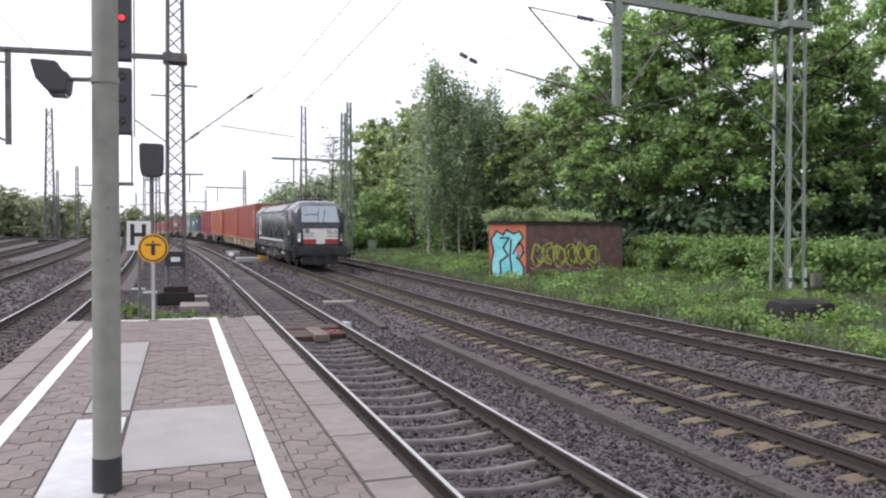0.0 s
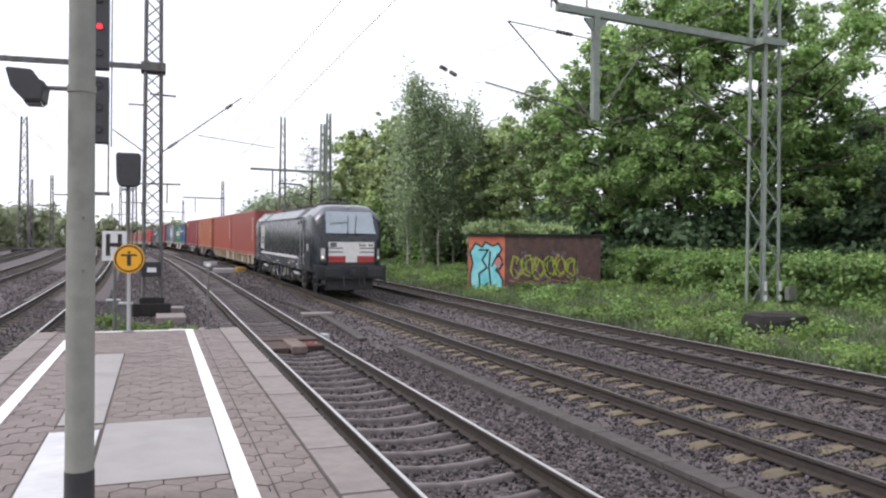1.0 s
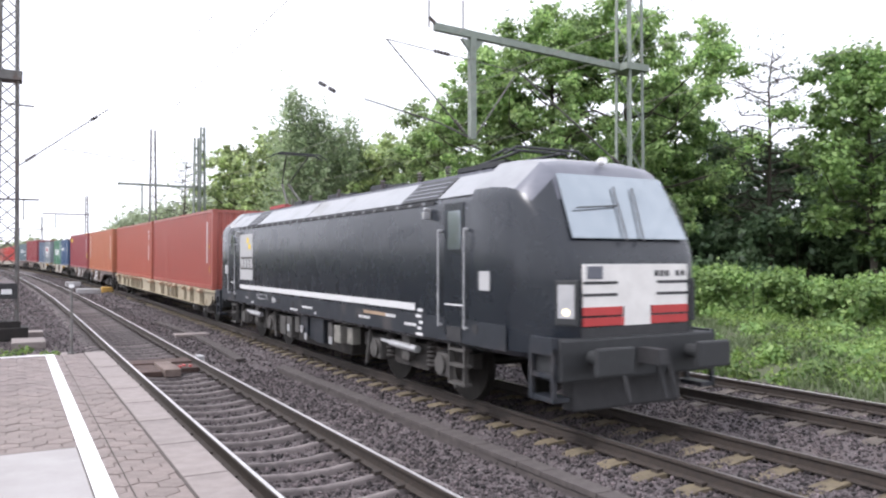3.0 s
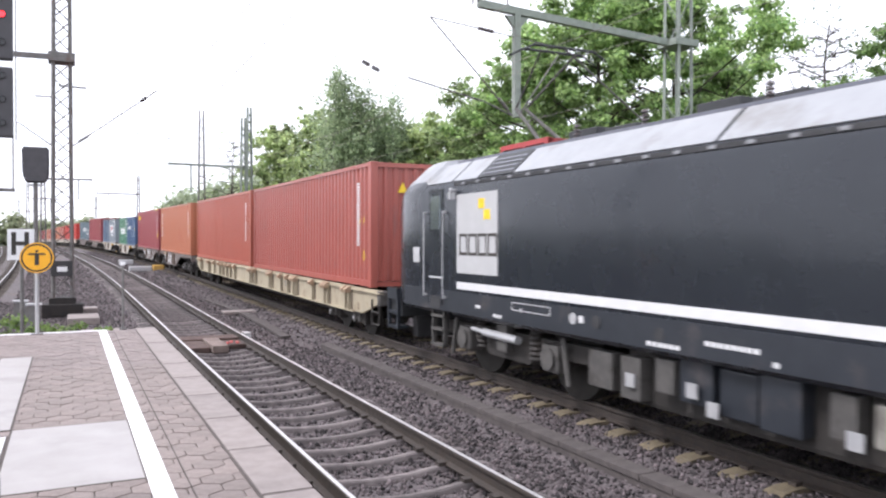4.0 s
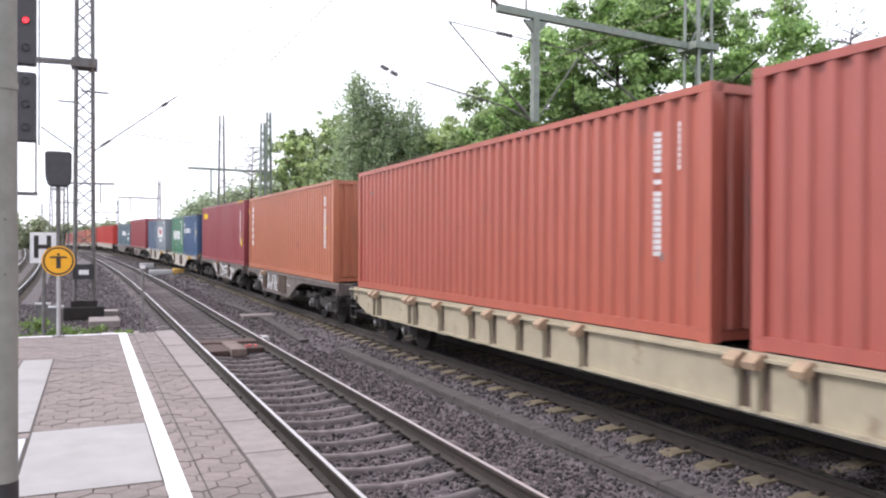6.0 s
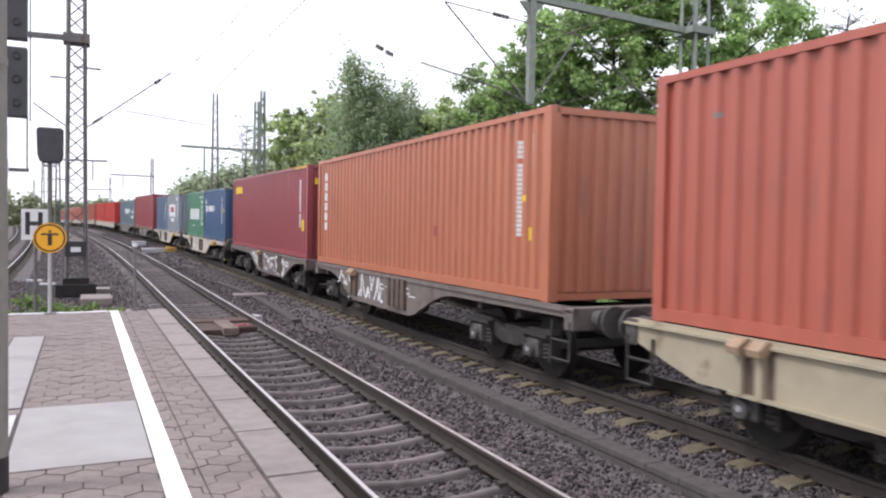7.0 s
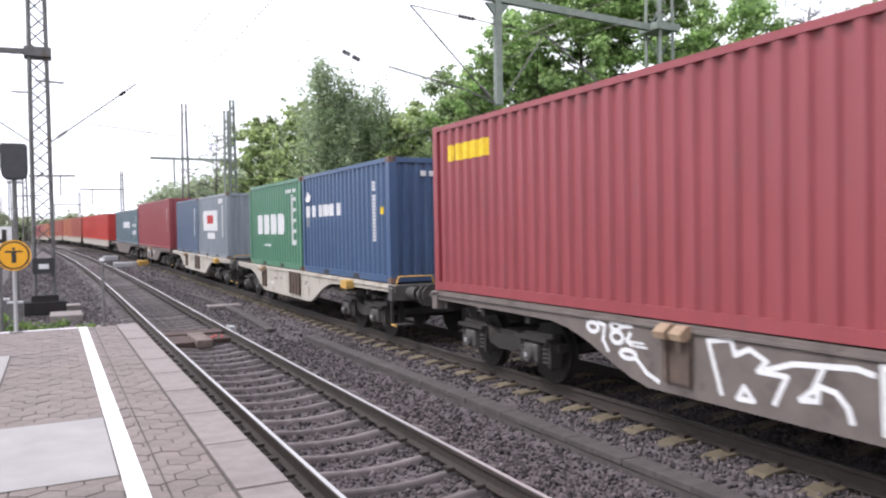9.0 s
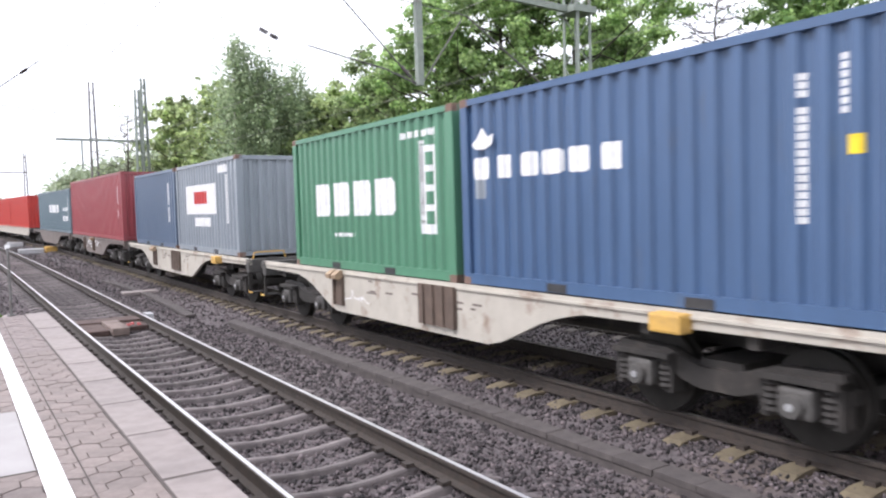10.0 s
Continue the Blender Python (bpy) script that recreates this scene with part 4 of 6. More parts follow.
for k in range(6):
    cx, cz, a, b = 0.6 + 0.6 * k, 1.55 + 0.08 * math.sin(2.1 * k), 0.3, 0.55
    loops.append([(cx + a * math.cos(t * 0.7 + k) * (1 + 0.2 * math.sin(3 * t + k)), cz + b * math.sin(t * 0.7 + k) * (1 + 0.15 * math.cos(2 * t))) for t in range(10)])
patch("spray_lime", loops + [[(u * 0.97 + 0.25, 1.55 + (v - 1.55) * 0.7) for u, v in r] for r in loops], LIME, wl2, 0.075, 0.016)
patch("spray_dark", scrawl(random.Random(9), 0.4, 4.0, 0.9, 2.2, 7), SPRAYBLACK, wl2, 0.045, 0.03)
patch("spray_pink_line", [[(u + 0.06, v - 0.06) for u, v in r] for r in loops[::2]] + [[(0.2, 0.9), (1.4, 0.6), (2.6, 0.9), (4.2, 0.7)]], PINK, wl2, 0.04, 0.01)

# ---- train ----
SPEED, Y45 = 11.4, 10.65
riding = []      # (thing, distance behind the first container's front)
rolling = []     # (wheelset, radius, place on its vehicle)


def vehicle(name, u, label, category, group="", z=0.0):
    t = thing(name, (NEAR2, Y45 + SPEED * 4.5 + u, z), label, category, group)
    riding.append((t, u, z))
    return t


def wheelset_mesh(r, name):
    bm = bmesh.new()
    tube(bm, (-0.95, 0, 0), (0.95, 0, 0), 0.085, n=12)
    for s in (-1, 1):
        tube(bm, (s * 0.685, 0, 0), (s * 0.715, 0, 0), r + 0.028, n=32)
        tube(bm, (s * 0.715, 0, 0), (s * 0.82, 0, 0), r, n=32)
        tube(bm, (s * 0.82, 0, 0), (s * 0.824, 0, 0), r * 0.78, r * 0.3, n=24)
        tube(bm, (s * 0.82, 0, 0), (s * 0.9, 0, 0), r * 0.22, n=16)
        for k in range(4):
            a = math.pi / 2 * k
            tube(bm, (s * 0.82, r * 0.55 * math.cos(a), r * 0.55 * math.sin(a)), (s * 0.832, r * 0.55 * math.cos(a), r * 0.55 * math.sin(a)), r * 0.07, n=8)
    me = bpy.data.meshes.new(name)
    bmesh.ops.recalc_face_normals(bm, faces=bm.faces)
    bm.to_mesh(me)
    bm.free()
    me.materials.append(WHEEL)
    return me


WS_LOCO, WS_WAGON = wheelset_mesh(0.625, "wheelset"), wheelset_mesh(0.46, "wheelset")


def set_wheels(t, ys, me, r, turn=True):
    for y in ys:
        w = share("wheelset", me, None, t, pose(0, y, r))
        if turn:
            rolling.append((w, r, y))


loco = vehicle("locomotive", -10.75, "dark anthracite electric locomotive with white stripe and silver roof", "locomotive")
HB = 9.15
ENDS = [(0.0, 0.98, 2.3), (0.04, 1.1, 2.4), (0.12, 1.19, 2.6), (0.24, 1.27, 2.86), (0.4, 1.35, 3.18), (0.56, 1.41, 3.48), (0.7, 1.445, 3.66), (0.86, 1.47, 3.75), (1.05, 1.485, 3.8), (1.4, 1.497, 3.83), (1.86, 1.5, 3.83), (1.93, 1.5, 3.72)]


def loco_section(hw, zr):
    k = min(1.0, max(0.0, (zr - 2.4) / 1.4))
    ht = hw - 0.1 - 0.4 * k
    z4 = min(3.2, zr - 0.1 - 0.5 * k)
    half = [(0, zr), (ht * 0.6, zr - 0.004), (ht, zr - 0.01 - 0.04 * k), (hw - 0.03 - 0.02 * k, zr - 0.06 - 0.4 * k), (hw, z4), (hw, min(2.0, z4 - 0.1)), (hw, 1.5), (hw, 1.08), (hw - 0.07, 1.0)]
    return [(-x, z) for x, z in half[:0:-1]] + half


bm = bmesh.new()
st = [(-HB + e, hw, zr) for e, hw, zr in ENDS] + [(HB - e, hw, zr) for e, hw, zr in ENDS[::-1]]
rows = [[bm.verts.new((x, y, z)) for x, z in loco_section(hw, zr)] for y, hw, zr in st]
for a, b in zip(rows, rows[1:]):
    for i in range(len(a) - 1):
        bm.faces.new((a[i], a[i + 1], b[i + 1], b[i]))
    bm.faces.new((a[-1], a[0], b[0], b[-1]))
bm.faces.new(rows[0])
bm.faces.new(rows[-1][::-1])
body = part("body", bm, LOCO, loco, "glossy anthracite body shell", smooth=True)
for poly in body.data.polygons:
    poly.use_smooth = abs(poly.center.y) > 7.2 and abs(poly.normal.y) < 0.99
body.data.materials.append(SILVER)
body.data.materials.append(CABGREY)
for poly in body.data.polygons:
    if poly.center.z > 3.3 and abs(poly.center.y) > 7.2 and poly.normal.z > 0.3:
        poly.material_index = 1 if abs(poly.center.y) < 8.2 else 2
body.data.set_sharp_from_angle(angle=radians(32))


def strip(name, m, x0, z0, x1, z1, y0, y1, d, parent, label="", hand=-1):
    """A thin plate that lies on the sloping roof side."""
    bm = bmesh.new()
    for s in (hand,):
        nx, nz = (z1 - z0), -(x1 - x0)
        L = math.hypot(nx, nz)
        nx, nz = -nx / L * d, -nz / L * d
        if nz < 0:
            nx, nz = -nx, -nz
        v = [bm.verts.new((s * (x + o * nx), y, z + o * nz)) for o in (0, 1) for x, z, y in ((x0, z0, y0), (x1, z1, y0), (x1, z1, y1), (x0, z0, y1))]
        for q in ((0, 1, 2, 3), (4, 5, 6, 7), (0, 1, 5, 4), (1, 2, 6, 5), (2, 3, 7, 6), (3, 0, 4, 7)):
            bm.faces.new([v[i] for i in q])
    return part(name, bm, m, parent, label)


for y0, y1, m in ((-7.25, -6.2, SILVER), (-6.14, -4.85, GRILLE), (-4.8, 0.2, SILVER), (0.26, 4.2, SILVER), (4.25, 5.3, GRILLE), (5.35, 6.2, SILVER), (6.26, 7.25, SILVER)):
    for s in (-1, 1):
        r = strip("roof_panel", m, 1.448, 3.292, 1.03, 3.668, y0, y1, 0.018, loco, "dark ventilation grille" if m is GRILLE else "silver roof side panel", s)
        if m is GRILLE:
            for k in range(4):
                z = 3.34 + 0.077 * k
                strip("grille_bar", CABGREY, 1.395 - 0.086 * k, z, 1.375 - 0.086 * k, z + 0.02, y0 + 0.05, y1 - 0.05, 0.028, r, "", s)
for s in (-1, 1):
    blk("vent_gap", BLACK, (s * 1.46 - 0.03, s * 1.46 + 0.03, -6.1, 6.1, 3.215, 3.27), loco)
    bm = bmesh.new()
    for k in range(24):
        box(bm, s * 1.49 - 0.012, s * 1.49 + 0.012, -5.8 + k * 0.5, -5.7 + k * 0.5, 3.225, 3.262)
    tagged(part("vent_clips", bm, SILVER, loco), kind="stuff")
blk("roof_deck", CABGREY, (-0.95, 0.95, -7.0, 7.0, 3.7, 3.745), loco)
bm = bmesh.new()
for k in range(9):
    y = -3.6 + k * 0.9
    box(bm, -0.4, 0.4, y, y + 0.7, 3.745, 3.86 + 0.06 * (k % 3), bevel=0.02)
tagged(part("roof_equipment", bm, GRILLE, loco), kind="stuff")
for y in (-5.0, -3.9, -2.2, 0.3, 2.3, 3.8):
    insulator(loco, (0.6, y, 3.74), (0.6, y, 4.02), 0.06)
    insulator(loco, (-0.6, y, 3.74), (-0.6, y, 4.02), 0.06)


def pantograph(y, up):
    bm = bmesh.new()
    for x in (-0.5, 0.5):
        box(bm, x - 0.05, x + 0.05, y - 0.75, y + 0.75, 3.86, 3.94)
    for d in (-0.7, 0.0, 0.7):
        box(bm, -0.55, 0.55, y + d - 0.05, y + d + 0.05, 3.84, 3.93)
    base = part("pantograph_frame", bm, REDFRAME if up else GRILLE, loco, "red pantograph base frame" if up else "dark pantograph base frame")
    for x in (-0.5, 0.5):
        for d in (-0.65, 0.65):
            insulator(base, (x, y + d, 3.73), (x, y + d, 3.86), 0.06)
    bm = bmesh.new()
    if up:
        k, h = (0, y + 0.95, 4.68), (0, y - 0.25, 5.45)
        for x in (-0.25, 0.25):
            tube(bm, (x, y - 0.1, 3.93), (x * 0.4, k[1], k[2]), 0.035, n=8)
            tube(bm, (x * 0.4, k[1], k[2]), (x * 1.4, h[1], h[2]), 0.02, n=6)
    else:
        k, h = (0, y + 1.2, 3.98), (0, y - 1.0, 4.06)
        for x in (-0.25, 0.25):
            tube(bm, (x, y - 0.4, 3.93), (x * 0.5, k[1], k[2]), 0.035, n=8)
            tube(bm, (x * 0.5, k[1], k[2]), (x * 1.6, h[1], h[2]), 0.025, n=6)
    part("pantograph_arm", bm, BOGIEGREY if up else GRILLE, base)
    bm = bmesh.new()
    for d in (-0.16, 0.16):
        tube(bm, (-0.6, h[1] + d, h[2] + 0.03), (0.6, h[1] + d, h[2] + 0.03), 0.025, n=6)
        for s in (-1, 1):
            tube(bm, (s * 0.6, h[1] + d, h[2] + 0.03), (s * 0.85, h[1] + d, h[2] - 0.1), 0.02, n=6)
    part("contact_strip", bm, GRILLE, base)


pantograph(5.4, True)
pantograph(-6.0, False)

for e in (-1, 1):
    Y = e * HB

    def yy(d):
        return Y + e * d

    def bx(name, m, x0, x1, d0, d1, z0, z1, label="", bevel=0.0, parent=loco):
        a, b = sorted((yy(d0), yy(d1)))
        return blk(name, m, (x0, x1, a, b, z0, z1), parent, label, bevel)

    face = bx("face_panel", FACEWHITE, -0.95, 0.95, 0.0, 0.02, 1.7, 2.27, "white painted front panel")
    for z0, z1 in ((1.84, 1.88), (2.0, 2.04)):
        for q in (-1, 1):
            bx("face_line", BLACK, *sorted((q * 0.36, q * 0.95)), 0.02, 0.026, z0, z1, parent=face)
    for q in (-1, 1):
        bx("red_bar", FACERED, *sorted((q * 0.27, q * 0.95)), 0.0, 0.024, 1.59, 1.7, "red front bar", parent=face)
        bx("red_bar", FACERED, *sorted((q * 0.24, q * 0.95)), 0.0, 0.022, 1.45, 1.56, "red front bar", parent=face)
    bx("face_panel", FACEWHITE, -0.24, 0.24, 0.0, 0.021, 1.44, 1.7, "white painted front panel")
    bx("lower_front", BLACK, -0.97, 0.97, 0.0, 0.015, 1.05, 1.43, "black lower front")
    bx("badge", CABGREY, *sorted((e * 0.62, e * 0.88)), 0.02, 0.026, 2.07, 2.24, "grey square badge", parent=face)
    for k in range(6):
        if k != 3:
            bx("number_bar", BLACK, *sorted((-e * (0.32 + 0.1 * k), -e * (0.385 + 0.1 * k))), 0.02, 0.026, 2.1, 2.18, parent=face)
    # windscreen
    bm = bmesh.new()
    a, b = (-0.1, 2.6), (-0.56, 3.5)
    n = Vector((0, e * 0.89, 0.46))
    vs = []
    for o in (0.0, 0.022):
        for x, (d, z) in ((-1.04, a), (1.04, a), (0.96, b), (-0.96, b)):
            vs.append(bm.verts.new(Vector((x, yy(d), z)) + n * (0.012 + o)))
    for q in ((0, 1, 2, 3), (4, 5, 6, 7), (0, 1, 5, 4), (1, 2, 6, 5), (2, 3, 7, 6), (3, 0, 4, 7)):
        bm.faces.new([vs[i] for i in q])
    ws = part("windscreen", bm, GLASS, loco, "dark reflecting windscreen")
    bm = bmesh.new()
    for x0, x1 in ((-0.15, -0.05), (0.15, 0.3)):
        tube(bm, Vector((x0, yy(-0.07), 2.55)) + n * 0.07, Vector((x1, yy(-0.47), 3.32)) + n * 0.07, 0.014, n=6)
    tube(bm, Vector((-0.85, yy(-0.28), 3.0)) + n * 0.06, Vector((-0.1, yy(-0.33), 3.05)) + n * 0.06, 0.012, n=6)
    part("wiper", bm, BLACK, ws)
    bm = bmesh.new()
    tube(bm, (0, yy(-0.74), 3.74), (0, yy(-0.64), 3.76), 0.055, n=16)
    part("top_lamp", bm, SIGNWHITE, loco, "small white top lamp")
    for s in (-1, 1):
        bm = bmesh.new()
        box(bm, -0.15, 0.15, -0.05, 0.05, -0.3, 0.3, bevel=0.02)
        h = part("headlight", bm, GRILLE, loco, "angular headlight cluster")
        h.matrix_basis = pose(s * 1.12, yy(-0.1), 1.76, 0, 0, s * e * -52)
        bm = bmesh.new()
        k = -0.056 if e < 0 else 0.056
        blk("reflector", GALV, (-0.11, 0.11, *sorted((k * 0.88, k * 0.98)), -0.2, 0.24), h, "grey lamp reflector")
        bm = bmesh.new()
        tube(bm, (0, k * 0.9, -0.12), (0, k * 1.05, -0.12), 0.05, n=16)
        part("headlamp_lens", bm, HEADLAMP if e < 0 else LENS, h)
        # corner steps
        bm = bmesh.new()
        for z in (0.5, 0.8):
            box(bm, *sorted((s * 1.2, s * 1.45)), *sorted((yy(0.05), yy(-0.45))), z, z + 0.06)
        for d in (0.05, -0.42):
            box(bm, *sorted((s * 1.4, s * 1.46)), *sorted((yy(d), yy(d - 0.06))), 0.5, 1.2)
        box(bm, *sorted((s * 1.36, s * 1.47)), *sorted((yy(0.05), yy(-0.45))), 1.1, 1.32)
        part("corner_step", bm, LOCOLOW, loco, "dark two-step corner frame")
        bm = bmesh.new()
        tube(bm, (s * 0.875, yy(0.1), 1.05), (s * 0.875, yy(0.5), 1.05), 0.1, n=14)
        box(bm, s * 0.875 - 0.31, s * 0.875 + 0.31, *sorted((yy(0.5), yy(0.58))), 0.87, 1.23, bevel=0.03)
        part("buffer", bm, GRILLE, loco, "wide dark rectangular buffer")
    bx("buffer_beam", GRILLE, -1.38, 1.38, -0.5, 0.1, 0.75, 1.3, bevel=0.03)
    bx("snow_plough", BLACK, -0.98, 0.98, -0.4, -0.15, 0.3, 0.76, bevel=0.04)
    bm = bmesh.new()
    box(bm, -0.09, 0.09, *sorted((yy(0.05), yy(0.5))), 0.95, 1.15)
    part("coupling_hook", bm, BLACK, loco)
    for x in (-0.35, 0.3, 0.5):
        bm = bmesh.new()
        tube(bm, (x, yy(0.1), 0.9), (x, yy(0.25), 0.45), 0.03, n=6)
        part("brake_hose", bm, BLACK, loco)

for s in (-1, 1):
    X = s * 1.5
    o = s * 0.012

    def side(name, m, y0, y1, z0, z1, label="", d=0.012, parent=loco, bevel=0.0):
        return blk(name, m, (*sorted((X - s * 0.004, X + s * d)), y0, y1, z0, z1), parent, label, bevel)

    side("stripe", STRIPE, -5.45, 5.96, 1.47, 1.59, "white stripe along the body", 0.006)
    side("skirt", LOCOLOW, -8.2, 8.2, 1.06, 1.42, "dark lower skirt with small markings", 0.008)
    p = side("owner_panel", PANEL, 4.59, 5.96, 1.74, 3.06, "pale grey square panel", 0.008)
    bm = bmesh.new()
    for y, z in ((4.92, 2.7), (5.1, 2.88)):
        box(bm, *sorted((X, X + s * 0.012)), y - 0.1, y + 0.1, z - 0.08, z + 0.08)
    part("yellow_mark", bm, MARKYELLOW, p)
    for k in range(4):
        yl = 5.86 - 0.325 * k
        bm = bmesh.new()
        for q0, q1, z0, z1 in ((0.245, 0.285, 2.04, 2.4), (0.0, 0.04, 2.04, 2.4), (0.04, 0.245, 2.35, 2.4), (0.04, 0.245, 2.04, 2.09)):
            box(bm, *sorted((X, X + s * 0.011)), yl - q1, yl - q0, z0, z1)
        part("logo_block", bm, SIGNBLACK, p)
    for e in (-1, 1):
        side("notice_panel", PANEL, *sorted((e * 7.5, e * 7.78)), 1.88, 2.16, "small pale notice panel", 0.008)
        dr = side("cab_door", LOCO, *sorted((e * 6.49, e * 7.06)), 1.15, 3.2, "anthracite cab door", 0.01)
        side("door_window", GLASS, *sorted((e * 6.6, e * 6.98)), 2.48, 3.08, "rounded door window", 0.02, dr, 0.006)
        side("door_sill", STRIPE, *sorted((e * 6.51, e * 7.04)), 1.62, 1.645, "", 0.02, dr)
        side("step_recess", BLACK, *sorted((e * 6.56, e * 7.0)), 1.08, 1.3, "", 0.02)
        for y in (6.38, 7.17):
            bm = bmesh.new()
            tube(bm, (X + s * 0.07, e * y, 1.28), (X + s * 0.07, e * y, 2.8), 0.013, n=8)
            for z in (1.3, 2.78):
                tube(bm, (X - s * 0.01, e * y, z), (X + s * 0.07, e * y, z), 0.025, n=8)
            part("handrail", bm, GALV, loco, "bright vertical handrail")
        bm = bmesh.new()
        for y in (6.55, 7.0):
            box(bm, *sorted((X - s * 0.12, X - s * 0.04)), min(e * y, e * y + 0.04), max(e * y, e * y + 0.04), 0.4, 1.06)
        for z in (0.4, 0.68, 0.92):
            box(bm, *sorted((X - s * 0.16, X - s * 0.02)), *sorted((e * 6.55, e * 7.04)), z, z + 0.04)
        part("step_ladder", bm, BOGIEGREY, loco)
        bm = bmesh.new()
        tube(bm, (X, e * 6.0, 3.12), (X + s * 0.12, e * 6.0, 3.15), 0.03, n=8)
        box(bm, *sorted((X + s * 0.02, X + s * 0.14)), e * 6.0 - 0.035, e * 6.0 + 0.035, 2.98, 3.1, bevel=0.01)
        part("camera_housing", bm, GALV, loco, "small white rear camera")
    g = random.Random(11)
    bm = bmesh.new()
    y = -5.5
    while y < 6.0:
        w = g.uniform(0.1, 0.9)
        if g.random() < 0.6:
            z = g.choice((1.1, 1.2, 1.3))
            for q in range(int(w / 0.09)):
                box(bm, *sorted((X, X + s * 0.0105)), y + q * 0.09, y + q * 0.09 + 0.07, z, z + 0.05)
        y += w + g.uniform(0.1, 0.6)
    tagged(part("text_bars", bm, STRIPE, loco), kind="stuff")
    bm = bmesh.new()
    for k in range(5):
        box(bm, *sorted((X, X + s * 0.0107)), -5.75 + 0.05 * (k % 2), -5.5 - 0.06 * (k % 3), 1.06 + 0.1 * k, 1.11 + 0.1 * k)
    tagged(part("data_block", bm, STRIPE, loco), kind="stuff")
    for y0, y1, z0, z1 in ((3.15, 4.16, 1.255, 1.265), (3.15, 4.16, 1.365, 1.375), (3.15, 3.165, 1.255, 1.375), (4.145, 4.16, 1.255, 1.375)):
        side("plate_edge", STRIPE, y0, y1, z0, z1, "", 0.0109)
    # Two grey caps; the black disc stands for the dark of an open hole.
    for y, r, m in ((2.62, 0.075, GALV), (2.13, 0.085, BLACK), (3.9, 0.03, GALV)):
        bm = bmesh.new()
        tube(bm, (X, y, 1.27), (X + s * 0.02, y, 1.27), r, n=18)
        part("round_cap", bm, m, loco, "round side disc")
    side("square_label", STRIPE, 2.4, 2.5, 1.23, 1.32, "", 0.0109)
    side("ochre_label", CAST, -4.3, -3.3, 1.3, 1.36, "", 0.0108)
    for y, z, r in ((-3.0, 1.22, 0.07), (1.0, 1.24, 0.08), (-7.4, 1.3, 0.08)):
        bm = bmesh.new()
        tube(bm, (X, y, z), (X + s * 0.014, y, z), r, n=16)
        part("filler_cap", bm, BLACK, loco)


def coil(bm, x, y, z0, z1, r, turns):
    """A coil spring: one ribbed skin."""
    rings = []
    for k in range(turns * 2 + 1):
        z, q = z0 + (z1 - z0) * k / (turns * 2), r if k % 2 else r * 0.72
        rings.append([bm.verts.new((x + q * math.cos(a * math.pi / 6), y + q * math.sin(a * math.pi / 6), z)) for a in range(12)])
    for a, b in zip(rings, rings[1:]):
        for i in range(12):
            bm.faces.new((a[i], a[(i + 1) % 12], b[(i + 1) % 12], b[i]))


def loco_bogie(cy):
    bm = bmesh.new()
    for s in (-1, 1):
        x = s * 1.12
        pts = [(cy - 2.1, 0.62), (cy - 0.9, 0.62), (cy - 0.6, 0.42), (cy + 0.6, 0.42), (cy + 0.9, 0.62), (cy + 2.1, 0.62), (cy + 2.1, 0.86), (cy - 2.1, 0.86)]
        prism(bm, pts, "x", x - 0.08, x + 0.08)
    box(bm, -1.1, 1.1, cy - 0.35, cy + 0.35, 0.5, 0.85)
    part("bogie_frame", bm, BOGIE, loco)
    for s in (-1, 1):
        for d in (-1.3, 1.3):
            bm = bmesh.new()
            box(bm, *sorted((s * 1.02, s * 1.32)), cy + d - 0.2, cy + d + 0.2, 0.42, 0.82, bevel=0.05)
            tube(bm, (s * 1.3, cy + d, 0.62), (s * 1.37, cy + d, 0.62), 0.16, n=16)
            part("axle_box", bm, BOGIEGREY, loco)
            bm = bmesh.new()
            coil(bm, s * 1.2, cy + d * 0.62, 0.5, 0.95, 0.12, 6)
            part("spring", bm, BOGIE, loco)
        bm = bmesh.new()
        tube(bm, (s * 1.34, cy - 0.5, 0.78), (s * 1.34, cy + 0.55, 0.8), 0.065, n=10)
        tube(bm, (s * 1.34, cy + 0.55, 0.8), (s * 1.34, cy + 0.95, 0.82), 0.035, n=8)
        part("damper", bm, GALV, loco, "pale grey damper")
        for e in (-1, 1):
            bm = bmesh.new()
            tube(bm, (s * 1.3, cy + e * 1.75, 0.3), (s * 1.3, cy + e * 1.6, 0.95), 0.04, n=8)
            part("sand_pipe", bm, BOGIEGREY, loco)
        blk("bump_stop", BOGIEGREY, (*sorted((s * 1.2, s * 1.34)), cy - 0.15, cy + 0.15, 0.55, 1.0), loco, bevel=0.02)


for c in (-4.75, 4.75):
    loco_bogie(c)
set_wheels(loco, (-6.05, -3.45, 3.45, 6.05), WS_LOCO, 0.625)
blk("transformer_tank", BOGIE, (-1.2, 1.2, -1.9, 1.9, 0.3, 1.02), loco, bevel=0.06)
g = random.Random(3)
for k in range(9):
    y = -2.4 + k * 0.55
    for s in (-1, 1):
        blk("underfloor_box", g.choice((BOGIEGREY, TANKGREY, BOGIEGREY, LOCOLOW)), (*sorted((s * 1.18, s * g.uniform(1.3, 1.42))), y, y + g.uniform(0.25, 0.5), g.uniform(0.35, 0.6), g.uniform(0.85, 1.02)), loco, bevel=0.02)
for y, z in ((-1.4, 0.5), (0.2, 0.45), (0.5, 0.6), (1.5, 0.55)):
    for s in (-1, 1):
        blk("plate", GALV, (*sorted((s * 1.42, s * 1.44)), y, y + 0.16, z, z + 0.16), loco, "blank white plate")

# wagons and containers


